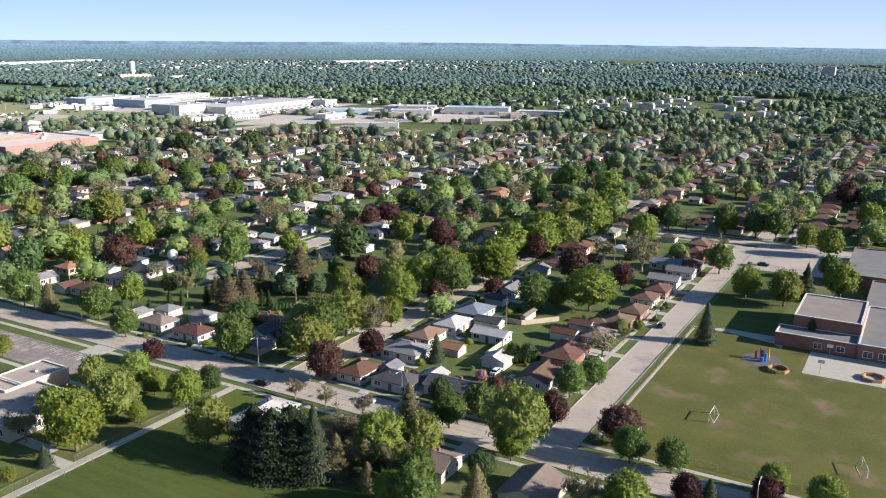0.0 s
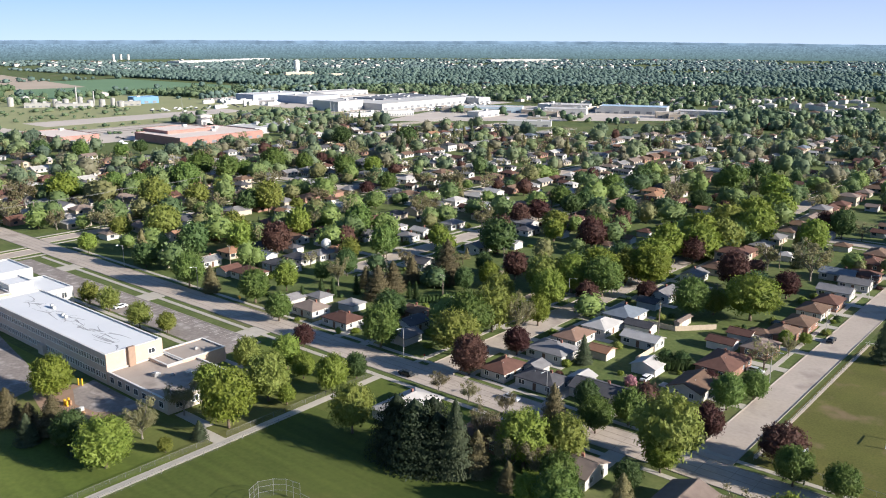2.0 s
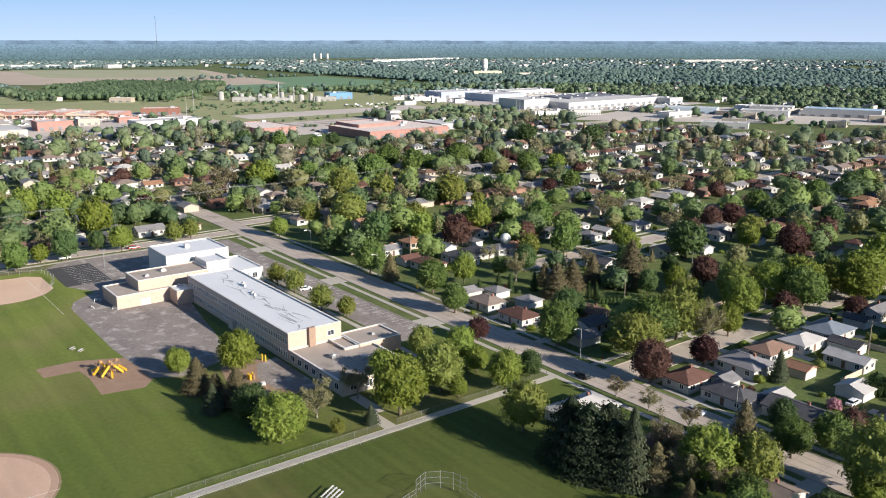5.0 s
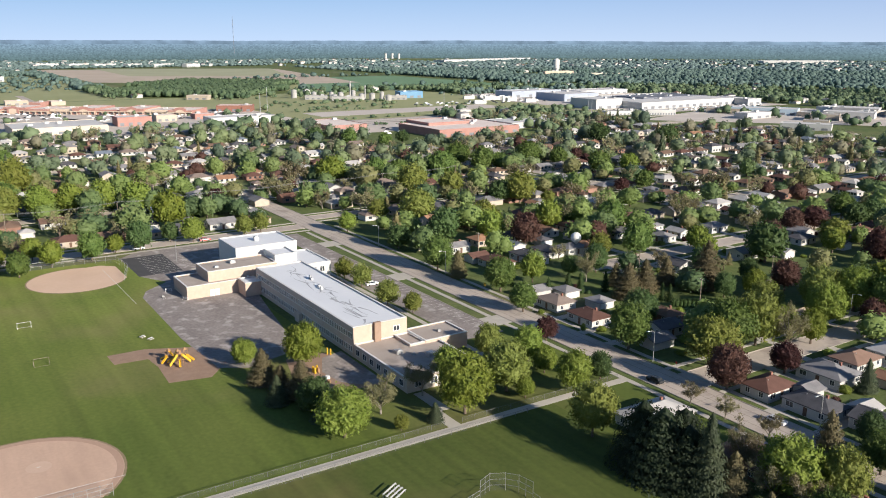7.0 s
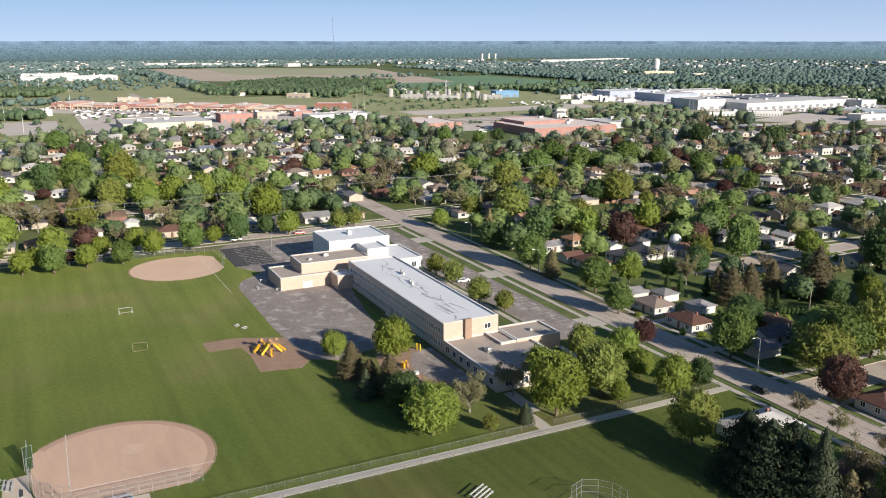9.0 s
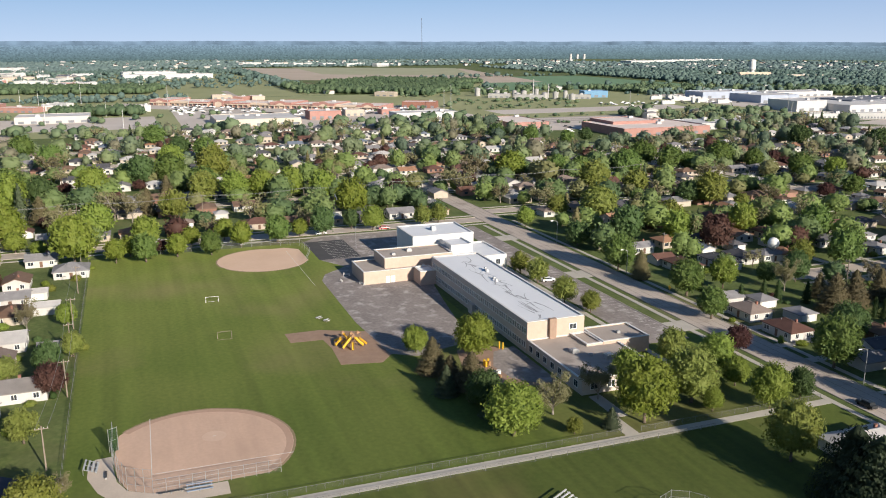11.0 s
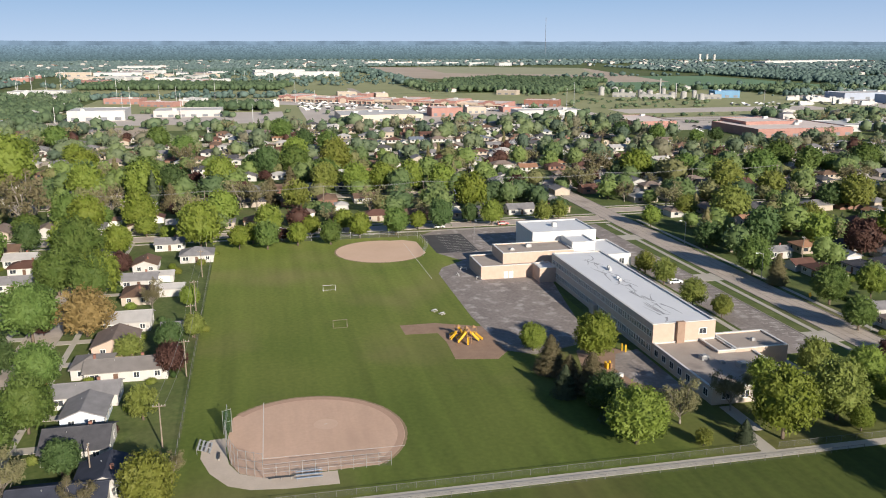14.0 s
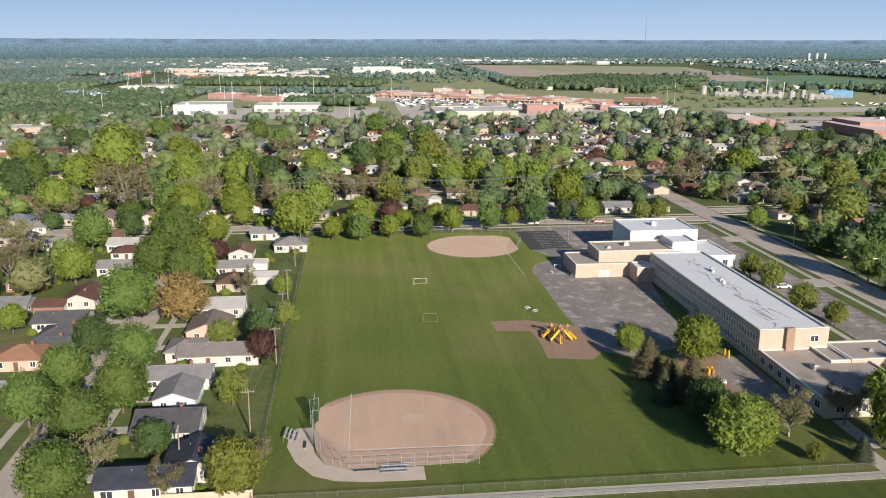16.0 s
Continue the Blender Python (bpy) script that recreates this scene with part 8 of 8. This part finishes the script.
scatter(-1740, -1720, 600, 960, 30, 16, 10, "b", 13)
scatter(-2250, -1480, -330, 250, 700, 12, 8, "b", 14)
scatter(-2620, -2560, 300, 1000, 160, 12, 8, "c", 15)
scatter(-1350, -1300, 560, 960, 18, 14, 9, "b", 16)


WOODLEAF = mat("woodland_foliage", (0.048, 0.082, 0.042), (0.100, 0.142, 0.072), scale=0.02, fine=20, rough=0.85, island=0.7)


def grove(ring_a, ring_b, width, count, seed):
    rng = random.Random(seed)
    many = Joined()
    a, b = Vector(ring_a), Vector(ring_b)
    q = (b - a).normalized()
    w = Vector((-q.y, q.x))
    for _ in range(int(count * 1.5)):
        p = a.lerp(b, rng.random()) + w * rng.uniform(-0.5, 0.5) * width
        k = rng.uniform(8, 15)
        many.add(FAR_TPL[1, rng.randrange(6)], p.x, p.y, 0, rng.uniform(0, 6.28), k, rng.uniform(9, 13), k * rng.uniform(0.8, 1.25))
    lone("woodland", many.mesh("woodland", [WOODLEAF]), "dense block of green woodland in fields", "woodland", kind="stuff")


grove((-1390, 330), (-1245, 480), 190, 950, 31)
grove((-1560, 400), (-1400, 560), 200, 800, 32)
grove((-1500, -240), (-1420, 60), 130, 620, 33)
grove((-900, -300), (-830, -190), 110, 190, 34)
grove((-1060, -270), (-960, -190), 70, 120, 35)
grove((-1000, -60), (-990, 30), 40, 70, 36)


def parked(e0, e1, n0, n1, count, seed):
    rng = random.Random(seed)
    g = Geo()
    for _ in range(count):
        e, n = rng.uniform(e0, e1), rng.uniform(n0, n1)
        m = rng.randrange(3)
        g.box(e - 0.9, e + 0.9, n - 2.2, n + 2.2, 0.3, 0.9, m)
        g.box(e - 0.75, e + 0.75, n - 1.2, n + 1.0, 0.9, 1.5, m)
    lone("distant_cars", g.mesh("distant_cars", *[mat("car_paint_" + c, CAR_COLOURS[c]) for c in ("white", "silver", "dark")]), "rows of distant parked cars", "cars", kind="stuff")


parked(-1000, -900, 180, 330, 160, 41)
parked(-1090, -970, 60, 160, 120, 42)
parked(-790, -660, 325, 390, 40, 43)
parked(-960, -900, 560, 740, 60, 44)
parked(-720, -690, 780, 930, 60, 45)


# more pale halls over the western belt
belt_rng = random.Random(19)
for k in range(30):
    e, n = belt_rng.uniform(-2300, -1450), belt_rng.uniform(-440, -60)
    if math.degrees(math.atan2(n, e)) % 360 > 204 or (e > -1300 and n > -120):
        continue
    hall(e, n, belt_rng.uniform(25, 80), belt_rng.uniform(18, 45), belt_rng.uniform(5, 9), belt_rng.choice([5, 52, 90, 95]), belt_rng.choice([FACTORY_WALL, FACTORY_WALL, TERRA, WALLS["tan"]]), belt_rng.choice([FACTORY_ROOF, PINK_ROOF, DARK_ROOF, DARK_ROOF]), "pale flat-roofed commercial hall in a business belt", 4, "store")
for k in range(24):
    e, n = belt_rng.uniform(-1230, -820), belt_rng.uniform(-170, 370)
    if -1180 < e < -930 and 60 < n < 380 or (n < 0 and e < -1120) or (e > -960 and n < 60) or math.hypot(e + 850, n - 130) < 70:
        continue
    hall(e, n, belt_rng.uniform(14, 34), belt_rng.uniform(12, 22), belt_rng.uniform(4, 6.5), belt_rng.choice([5, 52, 90]), belt_rng.choice([FACTORY_WALL, TERRA, WALLS["tan"]]), belt_rng.choice([FACTORY_ROOF, PINK_ROOF]), "small flat-roofed store in a business belt", 3, "store")
for k in range(14):
    e, n = belt_rng.uniform(-700, -410), belt_rng.uniform(745, 940)
    hall(e, n, belt_rng.uniform(16, 40), belt_rng.uniform(12, 20), belt_rng.uniform(4, 6), belt_rng.choice([20, 30, 90]), belt_rng.choice([FACTORY_WALL, WALLS["tan"]]), belt_rng.choice([FACTORY_ROOF, ROOFS["pale"]]), "small white workshop beside a rail line", 3, "workshop")
for k in range(12):
    e, n = belt_rng.uniform(-1010, -880), belt_rng.uniform(640, 720)
    hall(e, n, belt_rng.uniform(14, 18), 3.2, 4, 85, FACTORY_WALL, FACTORY_WALL, "white lorry trailer in a yard", 0, "trailer")
for k in range(40):
    e, n = belt_rng.uniform(-2000, -780), belt_rng.uniform(-380, 120)
    if math.degrees(math.atan2(n, e)) % 360 > 204:
        continue
    h = belt_rng.uniform(14, 30)
    ob = thing("light_mast", e, n, 0, 0, "slim pale lighting mast", "mast", "lighting masts")
    g = Geo()
    g.rod((0, 0, -0.5), (0, 0, h), 0.35, 6, 0, 0.2)
    part("shaft", g.mesh("shaft", STEEL), ob)


# ---- drives, walks, fences and hedges of the near gardens ----
def drive(e0, e1, n0, n1):
    strip("driveway", e0, e1, n0, n1, 0.085, WALKWAY, "pale concrete driveway to a garage", "driveway")


for n in (196, 206.5, 226, 242.5, 257, 271, 286, 299, 312.5, 327, 341, 362):
    drive(-84.5 if n > 215 else -92, -69.7, n - 1.5, n + 1.5)
for n in (188.5, 202, 215, 229, 243, 258, 272, 287):
    drive(-137.4, -117.0, n - 1.4, n + 1.4)
for n in (190, 205, 233, 248, 262, 278, 292):
    drive(-160, -146.6, n - 1.3, n + 1.3)
for n in (222, 238, 254, 270, 286, 300):
    drive(-230.4, -212, n - 1.4, n + 1.4)
    drive(-254, -239.6, n - 1.4 + 4, n + 1.4 + 4)
for e in (-211.5, -196.5, -183, -172, -120, -107.5, -92.5):
    drive(e - 1.4, e + 1.4, 165.5, 180)
for e in (-164, -182, -196, -211.5, -226, -242, -258, -283, -299, -316):
    drive(e - 1.4, e + 1.4, -38.6, -26)
for e in (-200, -222, -235, -247, -266, -297, -318):
    drive(e - 1.4, e + 1.4, -58, -47.4)


def board_fence(a, b, h=1.7, label="weathered timber garden fence"):
    """A garden fence of upright boards."""
    ob = thing("garden_fence", *a, 0, 0, label, "fence", "garden fences")
    d = Vector(b) - Vector(a)
    count = max(2, int(d.length / 2.4))
    q = d.normalized()
    w = Vector((-q.y, q.x)) * 0.04
    for k in range(count):
        p0, p1 = d * (k / count) + q * 0.03, d * ((k + 1) / count) - q * 0.03
        ring = [p0 - w, p1 - w, p1 + w, p0 + w]
        g = Geo()
        g.solid([(p.x, p.y, 0.05) for p in ring], [(p.x, p.y, h) for p in ring])
        part("panel", g.mesh("panel", FENCEWOOD), ob)
        g = Geo()
        p = d * (k / count)
        g.box(p.x - 0.07, p.x + 0.07, p.y - 0.07, p.y + 0.07, -0.1, h + 0.1)
        part("post", g.mesh("post", FENCEWOOD), ob)


for a, b in (((-107, 236), (-98, 246)), ((-107, 236), (-116, 236)), ((-190, 248), (-178, 260)), ((-190, 248), (-196, 254)), ((-183, 262), (-172, 262)), ((-154.6, -4.0), (-154.6, -18)),
             ((-154.6, -18), (-175, -18.5)), ((-104, 205), (-104, 222)), ((-330, -5.5), (-318, -5.5)), ((-160, 225), (-160, 240)), ((-290, 176), (-290, 200)), ((-112, 184), (-104, 184))):
    board_fence(a, b)


def hedge(a, b, wide, high, label="clipped dark green garden hedge"):
    """A clipped hedge: a rough core covered in small leaves."""
    rng = random.Random(int(a[0] * 7 + a[1]))
    g = Geo()
    d = Vector(b) - Vector(a)
    q = d.normalized()
    w = Vector((-q.y, q.x))
    count = max(2, int(d.length / 1.1))
    for k in range(count):
        p = d * ((k + 0.5) / count)
        lump(g, Vector((p.x, p.y, high * 0.5)), wide * 0.55, high * 0.55, rng, 2, 6)
    for _ in range(int(d.length * 60)):
        p = d * rng.random() + w * rng.uniform(-0.55, 0.55) * wide
        top = rng.random() < 0.55
        z = high * rng.uniform(0.95, 1.08) if top else high * rng.random()
        card(g, Vector((p.x, p.y, z)), (Vector((0, 0, 1)) if top else Vector((w.x, w.y, 0.2))) + unit(rng) * 0.6, 0.22, rng)
    ob = lone("hedge", g.mesh("hedge", LEAVES["c"]), label, "hedge", "garden hedges", m=pose(a[0], a[1], 0))


hedge((-176, 214), (-157, 214), 1.6, 2.4)
hedge((-98, 203), (-89, 209), 2.4, 3.6)
hedge((-186, 206), (-178, 216), 1.5, 2.6)
hedge((-241, 178), (-228, 178), 1.2, 1.2)
hedge((-224, -8), (-212, -8), 1.6, 1.8)
hedge((-110, 176), (-110, 190), 1.0, 1.4)


BUSHES = {}
for kind in "gdypi":
    for k in range(2):
        BUSHES[kind, k] = broad_crown(900 + ord(kind) + k, 420, 0.06, 0.02).mesh("bush", LEAVES[kind])


def bush(e, n, w, h, kind):
    rng = random.Random(int(e * 13 + n * 7))
    tree_like = BUSHES[kind, rng.randrange(2)]
    ob = lone("bush", tree_like, {"g": "rounded green bush in a garden", "d": "dark green evergreen bush in a garden", "y": "yellow-green bush in a garden", "p": "dark plum shrub in a garden", "i": "pink flowering shrub in a garden"}[kind], "bush", "garden bushes",
              m=Matrix.LocRotScale((e, n, -0.1 * h), Euler((0, 0, rng.uniform(0, 6))), (w, w, h)))


bush_rng = random.Random(77)
for e, n in PLACED[:95]:
    for _ in range(2):
        a = bush_rng.uniform(0, 6.2832)
        x, y = e + 8.2 * math.cos(a), n + 8.2 * math.sin(a)
        if clear(x, y, [(-70, -60, 0, 900), (-148, -136, 0, 900), (-1000, 100, 153, 167), (-240, -230, 200, 900)]) and not any(abs(x - p) < 6 and abs(y - q) < 5.5 for p, q in PLACED):
            bush(x, y, bush_rng.uniform(1.6, 3.4), bush_rng.uniform(1.2, 2.6), bush_rng.choice("gggddyyp"))
bush(-97.5, 190, 3.6, 3.2, "i")
bush(-81.0, 204.5, 4.0, 3.4, "p")

# white satellite dome on a roof
ob = thing("roof_dome", -254.5, 226.5, 4.2, 0, "white round dome on a house roof", "dome")
g = Geo()
lump(g, Vector((0, 0, 2.0)), 2.1, 2.1, random.Random(1), 7, 16)
g.v = [tuple(Vector((0, 0, 2)) + (Vector(v) - Vector((0, 0, 2))).normalized() * 2.1) for v in g.v]
part("shell", g.mesh("shell", WHITEPAINT, smooth=True), ob)
g = Geo()
g.rod((0, 0, -0.5), (0, 0, 1.4), 0.6, 10)
part("base", g.mesh("base", STEEL), ob)
